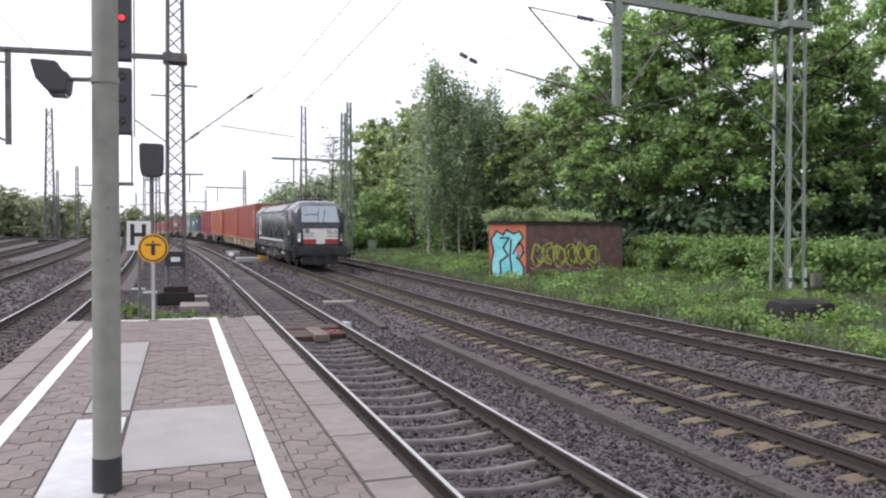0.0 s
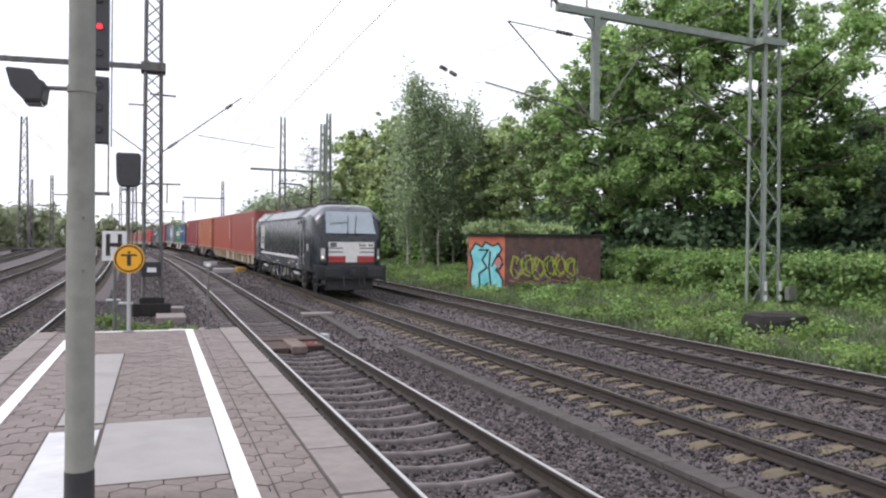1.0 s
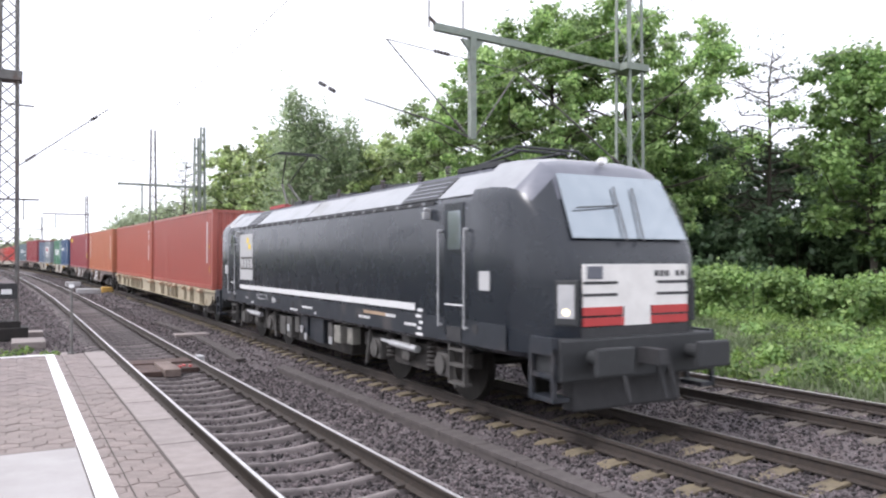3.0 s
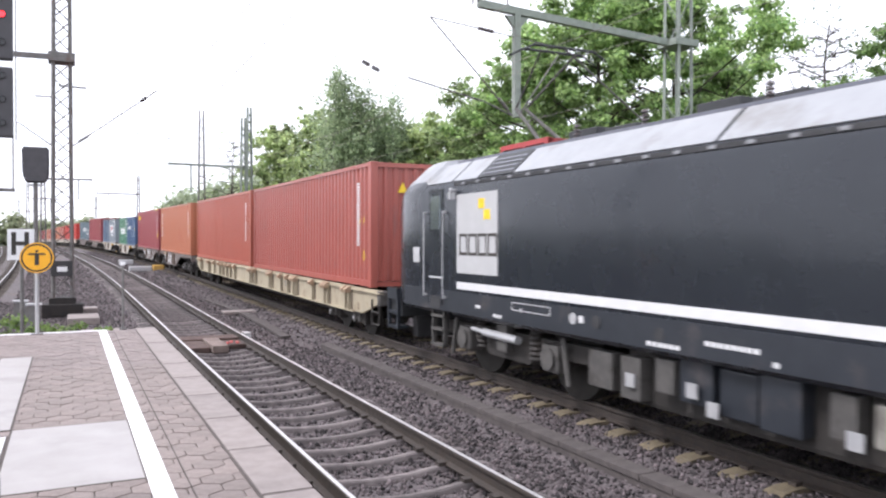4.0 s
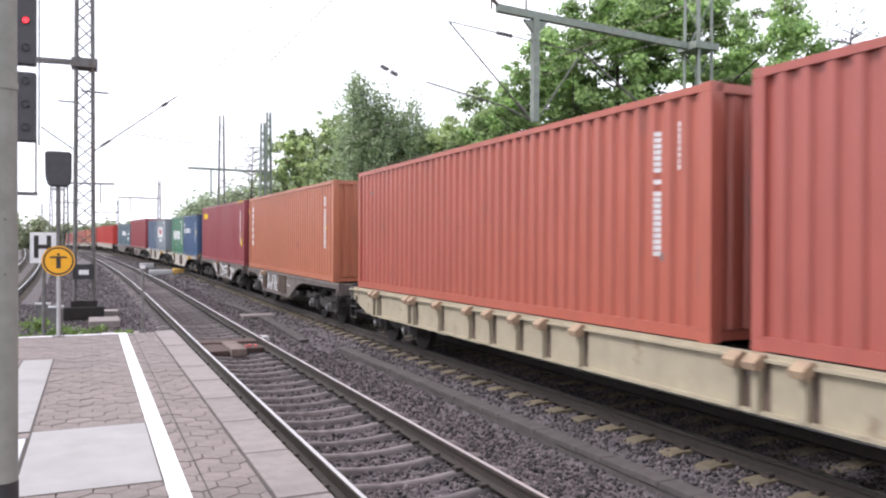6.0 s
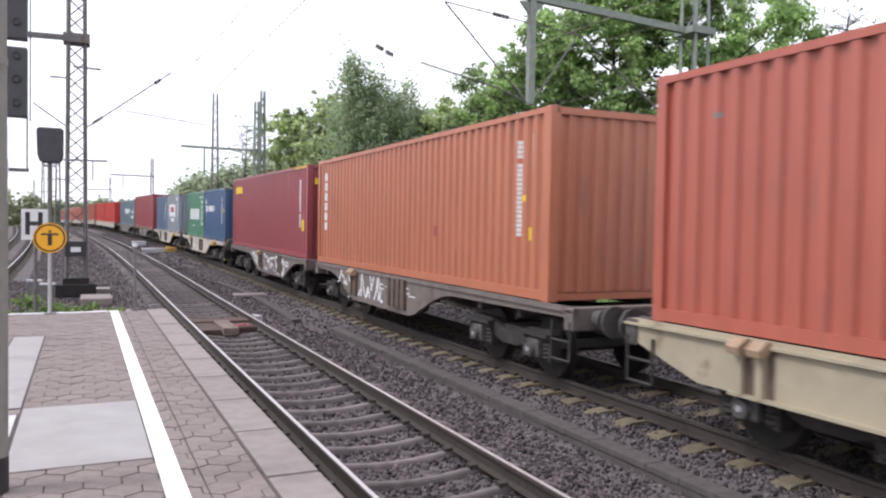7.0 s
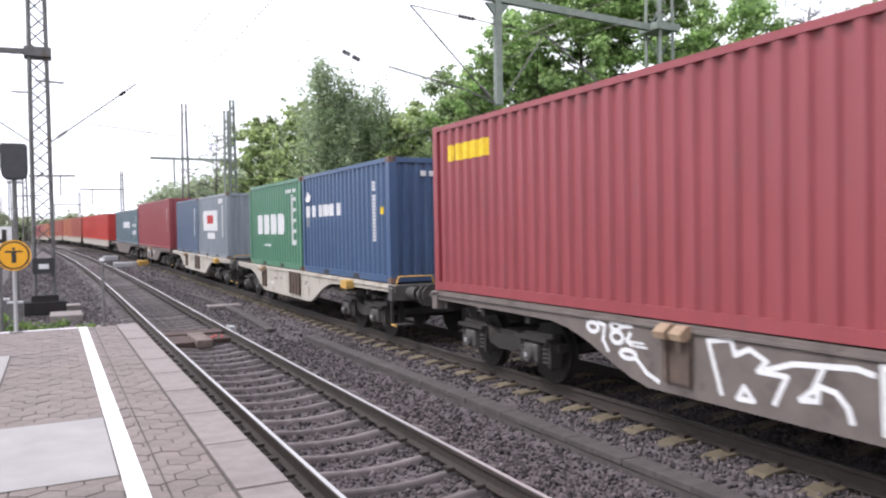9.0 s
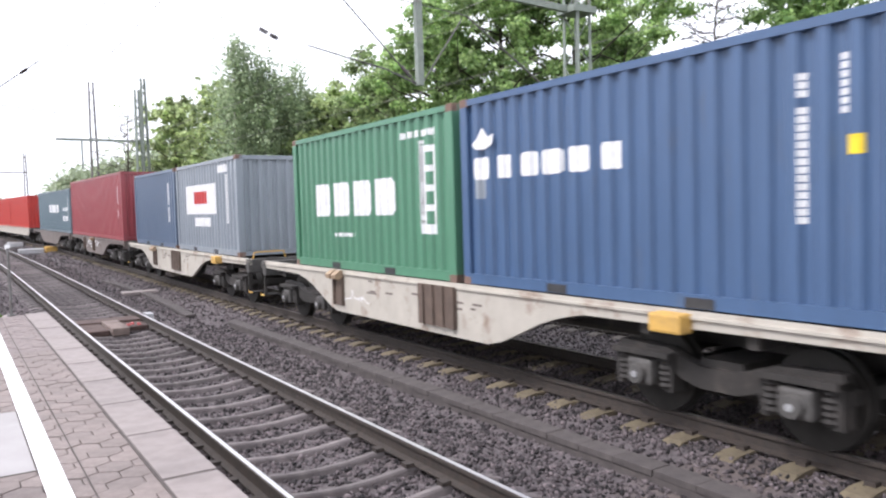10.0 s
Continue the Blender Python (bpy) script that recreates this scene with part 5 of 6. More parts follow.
def y25(t, cy, turn):
    half = ((1.3, 0.6), (1.28, 0.78), (0.62, 0.76), (0.42, 0.68), (0.2, 0.62))
    low = ((0.22, 0.4), (0.45, 0.46), (0.62, 0.6))
    pts = [(cy + a, b) for a, b in half] + [(cy - a, b) for a, b in half[::-1]] + [(cy - a, b) for a, b in low[::-1]] + [(cy + a, b) for a, b in low]
    b = blk("bogie", BOGIE, (-1.0, 1.0, cy - 0.25, cy + 0.25, 0.4, 0.7), t, "grimy cast bogie")
    for s in (-1, 1):
        bm = bmesh.new()
        prism(bm, pts, "x", s * 1.0 - 0.07, s * 1.0 + 0.07)
        part("side_frame", bm, BOGIE, b)
        blk("end_beam", BOGIE, (-1.0, 1.0, cy + s * 1.27 - 0.05, cy + s * 1.27 + 0.05, 0.5, 0.62), b)
        for d in (-1.25, -0.56, 0.56, 1.25):
            blk("axle_guard", BOGIE, (*sorted((s * 0.92, s * 1.12)), cy + d - 0.05, cy + d + 0.05, 0.3, 0.7), b)
        for d in (-0.9, 0.9):
            blk("spring_seat", BOGIE, (*sorted((s * 0.95, s * 1.2)), cy + d - 0.4, cy + d + 0.4, 0.66, 0.72), b)
    for s in (-1, 1):
        for d in (-0.9, 0.9):
            bm = bmesh.new()
            box(bm, *sorted((s * 0.95, s * 1.2)), cy + d - 0.17, cy + d + 0.17, 0.34, 0.62, bevel=0.04)
            tube(bm, (s * 1.18, cy + d, 0.46), (s * 1.27, cy + d, 0.46), 0.12, 0.1, n=14)
            part("axle_box", bm, BOGIEGREY, b)
            # Pale metal disc added as the glint on the axle box.
            bm = bmesh.new()
            tube(bm, (s * 1.268, cy + d, 0.46), (s * 1.285, cy + d, 0.46), 0.035, n=10)
            part("axle_cap", bm, GALV, b, "bright disc for the glint on the axle box")
            for q in (-0.28, 0.28):
                bm = bmesh.new()
                coil(bm, s * 1.08, cy + d + q, 0.33, 0.64, 0.085, 5)
                part("spring", bm, BOGIE, b)
    set_wheels(t, (cy - 0.9, cy + 0.9), WS_WAGON, 0.46, turn)


def wagon(a, b, m, label, deep=False, near=True, posts=(), tags=(), ribs=(), wide=(), lugs=(), belly=None, art=(), reach=(0.06, 0.06)):
    ribs_in = ribs
    L, uc = b - a, (a + b) / 2
    t = vehicle("container_wagon", uc, label, "freight wagon", "container wagons")
    h = L / 2
    if deep:
        prof = [(-h + 0.35, 1.149), (h - 0.35, 1.149), (h - 0.35, 0.9), (h - 1.5, 0.56), (-h + 1.5, 0.56), (-h + 0.35, 0.9)]
    else:
        b0, b1 = (belly[0] - uc, belly[1] - uc) if belly else (-h + 5.4, h - 5.4)
        rise = ((0.0, 0.37), (0.3, 0.44), (0.7, 0.6), (1.1, 0.77), (1.5, 0.89), (1.9, 0.96))
        prof = [(-h + 0.3, 1.149), (h - 0.3, 1.149), (h - 0.3, 1.0)] + [(b1 + d, z) for d, z in rise[::-1]] + [(b0 - d, z) for d, z in rise] + [(-h + 0.3, 1.0)]
    for s in (-1, 1):
        bm = bmesh.new()
        prism(bm, prof, "x", *sorted((s * 1.2, s * 1.27)))
        sill = part("side_sill", bm, m, t)
        sill.matrix_basis = pose(0, 0, 0.055)
        bm = bmesh.new()
        box(bm, *sorted((s * 1.2, s * (1.33 if deep else 1.3))), -h + 0.3, h - 0.3, 1.075, 1.105)
        part("top_flange", bm, m, sill)
        if not near:
            continue
        if deep:
            bm = bmesh.new()
            box(bm, *sorted((s * 1.19, s * 1.34)), -h + 2.0, h - 2.0, 0.545, 0.58)
            part("bottom_flange", bm, m, sill)
        if deep:
            ribs = tuple(y + d for y in posts for d in (-0.13, 0.13)) + tuple(ribs_in)
        for y in posts if not deep else ():
            bm = bmesh.new()
            box(bm, *sorted((s * 1.27, s * 1.335)), y - 0.2, y - 0.13, 0.5, 1.1)
            box(bm, *sorted((s * 1.27, s * 1.335)), y + 0.13, y + 0.2, 0.5, 1.1)
            box(bm, *sorted((s * 1.27, s * 1.3)), y - 0.13, y + 0.13, 0.5, 1.1)
            part("sill_post", bm, POST, sill, "rusty brown post")
        for y in wide:
            for k in range(7):
                blk("plate_rib", POST, (*sorted((s * 1.268, s * (1.34 if k % 2 == 0 else 1.31))), y - 0.49 + 0.14 * k, y - 0.35 + 0.14 * k, 0.49, 1.1), sill, "rusty brown rib")
        for y in lugs:
            bm = bmesh.new()
            box(bm, *sorted((s * 1.26, s * 1.46)), y - 0.2, y + 0.2, 0.93, 1.13, bevel=0.03)
            part("bracket", bm, OCHRE, sill, "ochre yellow folding bracket")
        for y in ribs:
            blk("sill_rib", m, (*sorted((s * 1.27, s * 1.36)), y - 0.035, y + 0.035, 0.57, 1.1), sill)
            # Brown plate beside the rib paints its shaded side together with rust.
            blk("rust_streak", POST, (*sorted((s * 1.269, s * 1.274)), y - 0.12, y - 0.035, 0.58, 1.09), sill, "rusty brown streak painted as the rib's shaded side")
        for k, y in enumerate((() if deep else posts) + ribs):
            if k % 2 == 0 or deep:
                bm = bmesh.new()
                for d in ((0.0,) if deep else (-0.12, 0.12)):
                    prism(bm, [(s * a, b) for a, b in ((1.3, 1.15), (1.36, 1.15), (1.47, 1.07), (1.45, 1.0), (1.38, 0.98), (1.3, 1.03))], "y", y + d - 0.085, y + d + 0.085)
                part("bracket", bm, CAST, sill, "tan folding container bracket")
        if s < 0 and deep:
            plate = blk("info_plate", m, (-1.2745, -1.269, -5.26, -4.62, 0.62, 1.06), sill, "pale lettered data plate")
            for y0, y1, z0, z1 in ((-4.8, -4.69, 0.97, 1.04), (-5.12, -4.87, 0.985, 1.025), (-5.1, -4.7, 0.9, 0.925), (-5.14, -4.7, 0.85, 0.875), (-5.08, -4.74, 0.8, 0.825), (-5.0, -4.76, 0.75, 0.775)):
                blk("data_bar", DARK_STEEL, (-1.278, -1.274, y0, y1, z0, z1), plate)
        if s < 0:
            for n, (y0, y1, z0, z1, w, k) in enumerate(tags):
                bm = bmesh.new()
                strokes(bm, scrawl(random.Random(21 + n * 7 + int(uc)), y0, y1, z0, z1, k), lambda u, v, d: (-1.272 - d, u, v), w, 0.003)
                tagged(part("spray_tag", bm, SPRAY, sill, "white sprayed scrawl"), kind="stuff")
            for run in art:
                bm = bmesh.new()
                strokes(bm, [run], lambda u, v, d: (-1.272 - d, u, v), 0.055, 0.003)
                part("spray_stroke", bm, SPRAY, sill, "white sprayed line")
            bm = bmesh.new()
            g = random.Random(int(uc))
            for _ in range(3 if deep or art else 14):
                y, z = g.uniform(-h + 5.6, h - 5.6), g.uniform(0.75, 1.0)
                box(bm, -1.274, -1.27, y, y + g.uniform(0.1, 0.35), z, z + 0.03)
            tagged(part("text_bars", bm, GREYBROWN if m is not GREYBROWN else STRIPE, sill), kind="stuff")
    bm = bmesh.new()
    box(bm, -0.25, 0.25, -h + 0.3, h - 0.3, 0.7, 1.08)
    y = -h + 0.6
    while y < h - 0.4:
        box(bm, -1.2, 1.2, y - 0.06, y + 0.06, 0.9, 1.08)
        y += 1.3
    part("centre_frame", bm, BOGIE, t)
    for e in (-1, 1):
        y0, y1 = sorted((e * (h - 0.3), e * (h - 0.5)))
        blk("headstock", m if m is GREYBROWN else BOGIEGREY, (-1.3, 1.3, y0, y1, 0.88, 1.2), t, bevel=0.02)
        for s in (-1, 1):
            bm = bmesh.new()
            out = h + reach[(e + 1) // 2]
            mid = (h - 0.3) * 0.45 + out * 0.55
            tube(bm, (s * 0.875, e * (h - 0.3), 1.04), (s * 0.875, e * mid, 1.04), 0.125, n=14)
            tube(bm, (s * 0.875, e * (mid - 0.05), 1.04), (s * 0.875, e * mid, 1.04), 0.15, n=14)
            tube(bm, (s * 0.875, e * mid, 1.04), (s * 0.875, e * out, 1.04), 0.09, n=12)
            tube(bm, (s * 0.875, e * out, 1.04), (s * 0.875, e * (out + 0.04), 1.04), 0.22, n=18)
            part("buffer", bm, BOGIEGREY, t)
            yo, yi = e * (h - 0.35), e * (h - 0.8)
            if near and m is PALEBEIGE:
                bm = bmesh.new()
                box(bm, *sorted((s * 1.24, s * 1.29)), *sorted((yo, yo - e * 0.05)), 0.42, 1.0)
                box(bm, *sorted((s * 0.9, s * 1.28)), *sorted((yo, yo + e * 0.25)), 0.4, 0.425)
                step = part("shunter_step", bm, BOGIE, t)
                blk("step_edge", OCHRE, (*sorted((s * 1.28, s * 1.3)), *sorted((yo, yo + e * 0.25)), 0.39, 0.43), step, "worn yellow step edge")
            elif near and (deep or e < 0):
                bm = bmesh.new()
                for y in (yo, yi):
                    tube(bm, (s * 1.3, y, 1.0), (s * 1.3, y, 0.45), 0.02, n=6)
                for z in (0.45, 0.72):
                    tube(bm, (s * 1.3, yo, z), (s * 1.3, yi, z), 0.02, n=6)
                part("shunter_step", bm, BOGIE, t)
        if near and e < 0 and m is PALEBEIGE:
            bm = bmesh.new()
            tube(bm, (-1.15, -h + 0.4, 1.18), (-1.1, -h + 0.4, 1.36), 0.018, n=6)
            tube(bm, (-1.1, -h + 0.4, 1.36), (-0.35, -h + 0.4, 1.36), 0.018, n=6)
            tube(bm, (-0.35, -h + 0.4, 1.36), (-0.3, -h + 0.4, 1.18), 0.018, n=6)
            part("grab_rail", bm, OCHRE, t, "ochre yellow grab rail")
        bm = bmesh.new()
        box(bm, -0.06, 0.06, *sorted((e * (h - 0.3), e * (h + 0.02))), 0.95, 1.1)
        tube(bm, (0.3, e * (h - 0.3), 0.9), (0.3, e * (h + 0.05), 0.5), 0.03, n=6)
        part("coupling", bm, BOGIE, t)
        y25(t, e * (h - (3.0 if deep else 2.4)), near)
    return t


BOXES = {}


def container_meshes(L, H):
    """Shared pieces of one size of container, about its own middle, base at 0."""
    if (L, H) in BOXES:
        return BOXES[L, H]
    hl, W = L / 2, 1.219
    out = {}

    def keep(name, bm):
        me = bpy.data.meshes.new(name)
        bmesh.ops.recalc_face_normals(bm, faces=bm.faces)
        bm.to_mesh(me)
        bm.free()
        me.materials.append(C_RED)
        out[name] = me

    def wave(a, b, d, pitch):
        n = round((b - a) / pitch)
        p = (b - a) / n
        pts = []
        for i in range(n):
            for f, o in ((0.0, 0.0), (0.36, 0.0), (0.5, d), (0.86, d)):
                pts.append((a + (i + f) * p, o))
        return pts + [(b, 0.0)]
    for s, nm in ((-1, "side_panel_a"), (1, "side_panel_b")):
        bm = bmesh.new()
        w = wave(-hl + 0.12, hl - 0.12, 0.056, 0.278)
        lo = [bm.verts.new((s * (W - 0.012 - o), y, 0.14)) for y, o in w]
        hi = [bm.verts.new((s * (W - 0.012 - o), y, H - 0.09)) for y, o in w]
        for i in range(len(w) - 1):
            bm.faces.new((lo[i], lo[i + 1], hi[i + 1], hi[i]))
        keep(nm, bm)
    w = wave(-W + 0.1, W - 0.1, 0.045, 0.25)
    for e, nm in ((-1, "end_panel_a"), (1, "end_panel_b")):
        bm = bmesh.new()
        lo = [bm.verts.new((x, e * (hl - 0.03 - o), 0.14)) for x, o in w]
        hi = [bm.verts.new((x, e * (hl - 0.03 - o), H - 0.1)) for x, o in w]
        for i in range(len(w) - 1):
            bm.faces.new((lo[i], lo[i + 1], hi[i + 1], hi[i]))
        keep(nm, bm)
    bm = bmesh.new()
    w = wave(-hl + 0.1, hl - 0.1, 0.02, 0.21)
    lo = [bm.verts.new((-W + 0.05, y, H - 0.03 - o)) for y, o in w]
    hi = [bm.verts.new((W - 0.05, y, H - 0.03 - o)) for y, o in w]
    for i in range(len(w) - 1):
        bm.faces.new((lo[i], lo[i + 1], hi[i + 1], hi[i]))
    keep("roof_panel", bm)
    bm = bmesh.new()
    box(bm, -W + 0.07, W - 0.07, -hl + 0.05, hl - 0.05, 0.02, 0.13)
    keep("floor", bm)
    for s, nm in ((-1, "bottom_rail_a"), (1, "bottom_rail_b")):
        bm = bmesh.new()
        box(bm, *sorted((s * (W - 0.06), s * W)), -hl + 0.1, hl - 0.1, 0.02, 0.16)
        keep(nm, bm)
    for s, nm in ((-1, "a"), (1, "b")):
        bm = bmesh.new()
        box(bm, *sorted((s * (W - 0.06), s * W)), -hl + 0.1, hl - 0.1, H - 0.1, H - 0.015)
        keep("top_side_rail_" + nm, bm)
        bm = bmesh.new()
        box(bm, -W + 0.1, W - 0.1, *sorted((s * (hl - 0.08), s * hl)), H - 0.12, H - 0.015)
        keep("top_end_rail_" + nm, bm)
    bm = bmesh.new()
    box(bm, -0.09, 0.09, -0.08, 0.08, 0.11, H - 0.11, bevel=0.012)
    keep("corner_post", bm)
    bm = bmesh.new()
    box(bm, -0.09, 0.09, -0.09, 0.09, 0, 0.12, bevel=0.014)
    keep("corner_casting", bm)
    BOXES[L, H] = out
    return out


sizes = {}      # length of each container


def laid(bm, L, y0, y1, z0, z1, d, cut=0.0):
    """A painted patch that lies on the corrugated side towards the platform, with its corners cut."""
    a, b = min(y0, y1), max(y0, y1)
    n = round((L - 0.24) / 0.278)
    p, base = (L - 0.24) / n, 0.12 - L / 2
    ys = sorted({a, b, *((a + cut, b - cut) if cut else ()), *(q for q in (base + (i + f) * p for i in range(n) for f in (0.0, 0.36, 0.5, 0.86)) if a < q < b)})
    rows = []
    for y in ys:
        k = ((y - base) / p) % 1
        o = 0.0 if k < 0.36 or not base < y < -base else 0.4 * (k - 0.36) if k < 0.5 else 0.056 if k < 0.86 else 0.4 * (1 - k)
        c = cut * max(0.0, 1 - min(y - a, b - y) / cut) if cut else 0.0
        rows.append([bm.verts.new((o - 1.207 - d, y, z)) for z in (z0 + c, z1 - c)])
    for q, r in zip(rows, rows[1:]):
        bm.faces.new((q[0], r[0], r[1], q[1]))


def marks(name, m, quads, parent, label="", d=0.004):
    """Painted patches on the side towards the platform: (y from, y to, z from, z to). A few: one a part; many small ones: joined."""
    L = sizes[parent.name]
    if name == "brand_blocks" or len(quads) < 5:
        for q in quads:
            bm = bmesh.new()
            laid(bm, L, *q, d, 0.12 * min(abs(q[1] - q[0]), q[3] - q[2]) if name == "brand_blocks" else 0.0)
            part("brand_block" if name == "brand_blocks" else name, bm, m, parent, label)
        return parent
    bm = bmesh.new()
    for q in quads:
        laid(bm, L, *q, d)
    return part(name, bm, m, parent, label)


def word(y, z, n, w, h, gap):
    """A word as plain blocks, one a letter, that starts at y and runs towards the front."""
    return [(y - k * (w + gap), y - k * (w + gap) - w, z, z + h) for k in range(n)]


def container(u0, L, H, m, label, near=True):
    t = vehicle("shipping_container", u0 + L / 2, label, "shipping container", "containers on the train", 1.205)
    me = container_meshes(L, H)
    sizes[t.name] = L
    for nm in ("side_panel_a", "side_panel_b", "end_panel_a", "end_panel_b", "roof_panel", "bottom_rail_a", "bottom_rail_b", "floor", "top_side_rail_a", "top_side_rail_b", "top_end_rail_a", "top_end_rail_b"):
        share(nm[:-2] if nm[-2] == "_" else nm, me[nm], m, t)
    for sx in (-1, 1):
        for e in (-1, 1):
            share("corner_post", me["corner_post"], m, t, pose(sx * 1.129, e * (L / 2 - 0.08), 0))
            if near:
                for z in (0, H - 0.12):
                    share("corner_casting", me["corner_casting"], CASTRUST if L < 7 else m, t, pose(sx * 1.13, e * (L / 2 - 0.09), z))
    if near and L < 7:
        for y in (-1.05, 1.05):
            blk("fork_pocket", BLACK, (-1.223, -1.2, y - 0.18, y + 0.18, 0.025, 0.13), t, "dark forklift pocket")
    if near:
        g = random.Random(int(u0 * 7))
        y = -L / 2 + 0.92
        q = [(y + 0.035, y - 0.035, z, z + 0.058) for z in np.arange(H * 0.33, H * 0.83, 0.072) if g.random() > 0.08]
        q += [(y - 0.33, y - 0.4, z, z + 0.055) for z in np.arange(H * 0.68, H * 0.86, 0.072)]
        tagged(marks("code_bars", LETTER, q, t, "column of small white bars"), kind="stuff")
    return t


def ring(y, z, ry, rz):
    return tuple((y + ry * math.cos(math.pi * k / 5), z + rz * math.sin(math.pi * k / 5)) for k in range(11))


# white outline letters on one wagon, as lines along the sill
SPRAYED = (((-0.465, 0.5), (-0.295, 1.02), (-0.595, 1.07), (-0.645, 0.92), (-0.825, 1.0), (-1.025, 0.91), (-0.925, 0.8), (-1.255, 0.8), (-1.115, 0.52)), ((-0.675, 0.49), (-0.755, 0.62), (-0.865, 0.5), (-0.675, 0.49)), ((-1.025, 0.83), (-1.325, 0.93), (-1.945, 0.98), (-2.095, 0.95)), ((-1.635, 0.95), (-1.525, 0.72), (-1.395, 0.61), (-1.565, 0.63), (-1.585, 0.77), (-1.755, 0.74), (-1.865, 0.63), (-1.905, 0.51)), ((1.515, 1.04), (1.385, 1.01), (1.415, 0.83), (1.325, 0.71)), ((1.065, 1.03), (0.895, 1.05)), ((0.915, 0.96), (0.975, 0.87), (0.895, 0.83)), ((0.825, 0.69), (0.645, 0.54), (0.445, 0.47)), ((-2.2, 0.47), (-2.18, 1.03), (-2.55, 1.02), (-2.6, 0.85), (-2.3, 0.76), (-2.66, 0.47), (-2.45, 0.48)), ((-3.55, 0.85), (-3.75, 0.95), (-3.95, 0.86)), ((-3.55, 0.8), (-3.9, 0.8)))
DEEP_POSTS = (-10.9, -9.2, -6.18, -3.15, -0.2, 8.8, 11.0)
wagon(-0.85, 25.75, BEIGE, "long beige container wagon with deep side sills", True, posts=DEEP_POSTS, ribs=(-8.0, -5.38, -4.54, -0.9, 2.74, 3.67, 4.45, 5.33, 6.1, 7.4))
wagon(26.3, 39.75, GREYBROWN, "grey-brown container wagon with sprayed white tags", posts=(2.95,), wide=(0.1,), belly=(32.50, 36.10), tags=((4.3, 3.3, 0.72, 1.04, 0.045, 4), (2.7, 1.0, 0.52, 1.04, 0.06, 6)))
wagon(40.30, 53.25, GREYBROWN, "grey-brown fish-bellied wagon covered in white tags", reach=(0.06, 0.5), posts=(0.125, -2.88), belly=(43.70, 47.40), art=SPRAYED + tuple(ring(*r) for r in ((1.615, 0.97, 0.11, 0.06), (1.175, 1.02, 0.09, 0.05), (1.155, 0.89, 0.11, 0.07), (0.955, 0.71, 0.14, 0.05), (-3.2, 0.72, 0.2, 0.27), (-3.2, 0.72, 0.15, 0.2))))
wagon(54.50, 69.55, PALEBEIGE, "pale beige fish-bellied container wagon", reach=(0.46, 0.06), posts=(3.1,), wide=(-0.35,), lugs=(-4.8,), belly=(60.45, 65.25), tags=((2.9, 1.9, 0.62, 0.8, 0.02, 3),))
wagon(70.00, 85.20, PALEBEIGE, "pale beige container wagon with two short containers", posts=(2.6,), wide=(-0.3,), lugs=(-4.9,), belly=(75.70, 80.70))
wagon(85.45, 100.30, GREYBROWN, "grey-brown fish-bellied container wagon", posts=(0.0, 2.6), tags=((2.2, -1.0, 0.6, 1.0, 0.05, 4),))
wagon(100.50, 117.50, GREYBROWN, "grey-brown fish-bellied container wagon", posts=(0.0, 2.6), near=False)

c = container(0.12, 12.192, 2.896, C_RED, "brick-red corrugated forty-foot container")
marks("yellow_label", MARKYELLOW, ((-5.5, -5.66, 0.62, 0.84), (-5.52, -5.64, 1.5, 1.62), (-5.3, -5.36, 1.5, 1.6)), c, "small yellow label")
bm = bmesh.new()
bm.faces.new([bm.verts.new((x, -6.1, z)) for x, z in ((-0.55, 2.2), (-0.3, 2.2), (-0.43, 2.45))])
part("warning_triangle", bm, MARKYELLOW, c, "yellow warning triangle")
c = container(12.88, 12.192, 2.896, C_RED2, "faded brick-red corrugated forty-foot container")
marks("rust_patch", SLAB, ((5.2, 5.1, 2.3, 2.36), (-5.2, -5.3, 0.9, 1.0)), c, "pale scuffed patches")
c = container(27.35, 12.192, 2.896, C_ORANGE, "orange corrugated forty-foot container with white blocks")
marks("brand_blocks", LETTER, [(5.44, 5.19, 2.3 - 0.275 * k, 2.3 - 0.275 * k + 0.215) for k in range(6)], c, "plain white block")
marks("yellow_label", MARKYELLOW, ((-5.45, -5.6, 0.9, 1.1), (-5.3, -5.42, 1.5, 1.6)), c, "small yellow label")
marks("scuff", C_MAROON, ((3.4, 3.28, 0.75, 1.1), (3.42, 3.3, 1.45, 1.55), (-2.0, -2.1, 0.9, 1.1)), c, "dark red scuffs", 0.003)
c = container(40.78, 12.192, 2.896, C_MAROON, "dark maroon corrugated forty-foot container with yellow mark")
marks("brand_blocks", MARKYELLOW, word(5.62, 2.24, 5, 0.25, 0.28, 0.05), c, "plain yellow block")
marks("yellow_label", MARKYELLOW, ((-5.42, -5.7, 0.85, 1.2), (-5.5, -5.62, 1.32, 1.44), (-5.52, -5.6, 1.95, 2.08)), c, "yellow label")
for k in range(5):
    blk("hazard_bar", MARKYELLOW, (-1.224, -1.2, -5.9 + 0.28 * k, -5.76 + 0.28 * k, 2.8, 2.872), c, "yellow hazard bar")
for k in range(3):
    blk("brand_block", MARKYELLOW, (-1.0 + 0.28 * k, -0.82 + 0.28 * k, -6.105, -6.07, 2.3, 2.48), c)
c = container(55.0, 6.058, 2.591, C_BLUE, "blue corrugated twenty-foot container with white blocks")
marks("brand_blocks", LETTER, word(2.72, 1.46, 6, 0.35, 0.3, 0.13), c, "plain white block")
bm = bmesh.new()
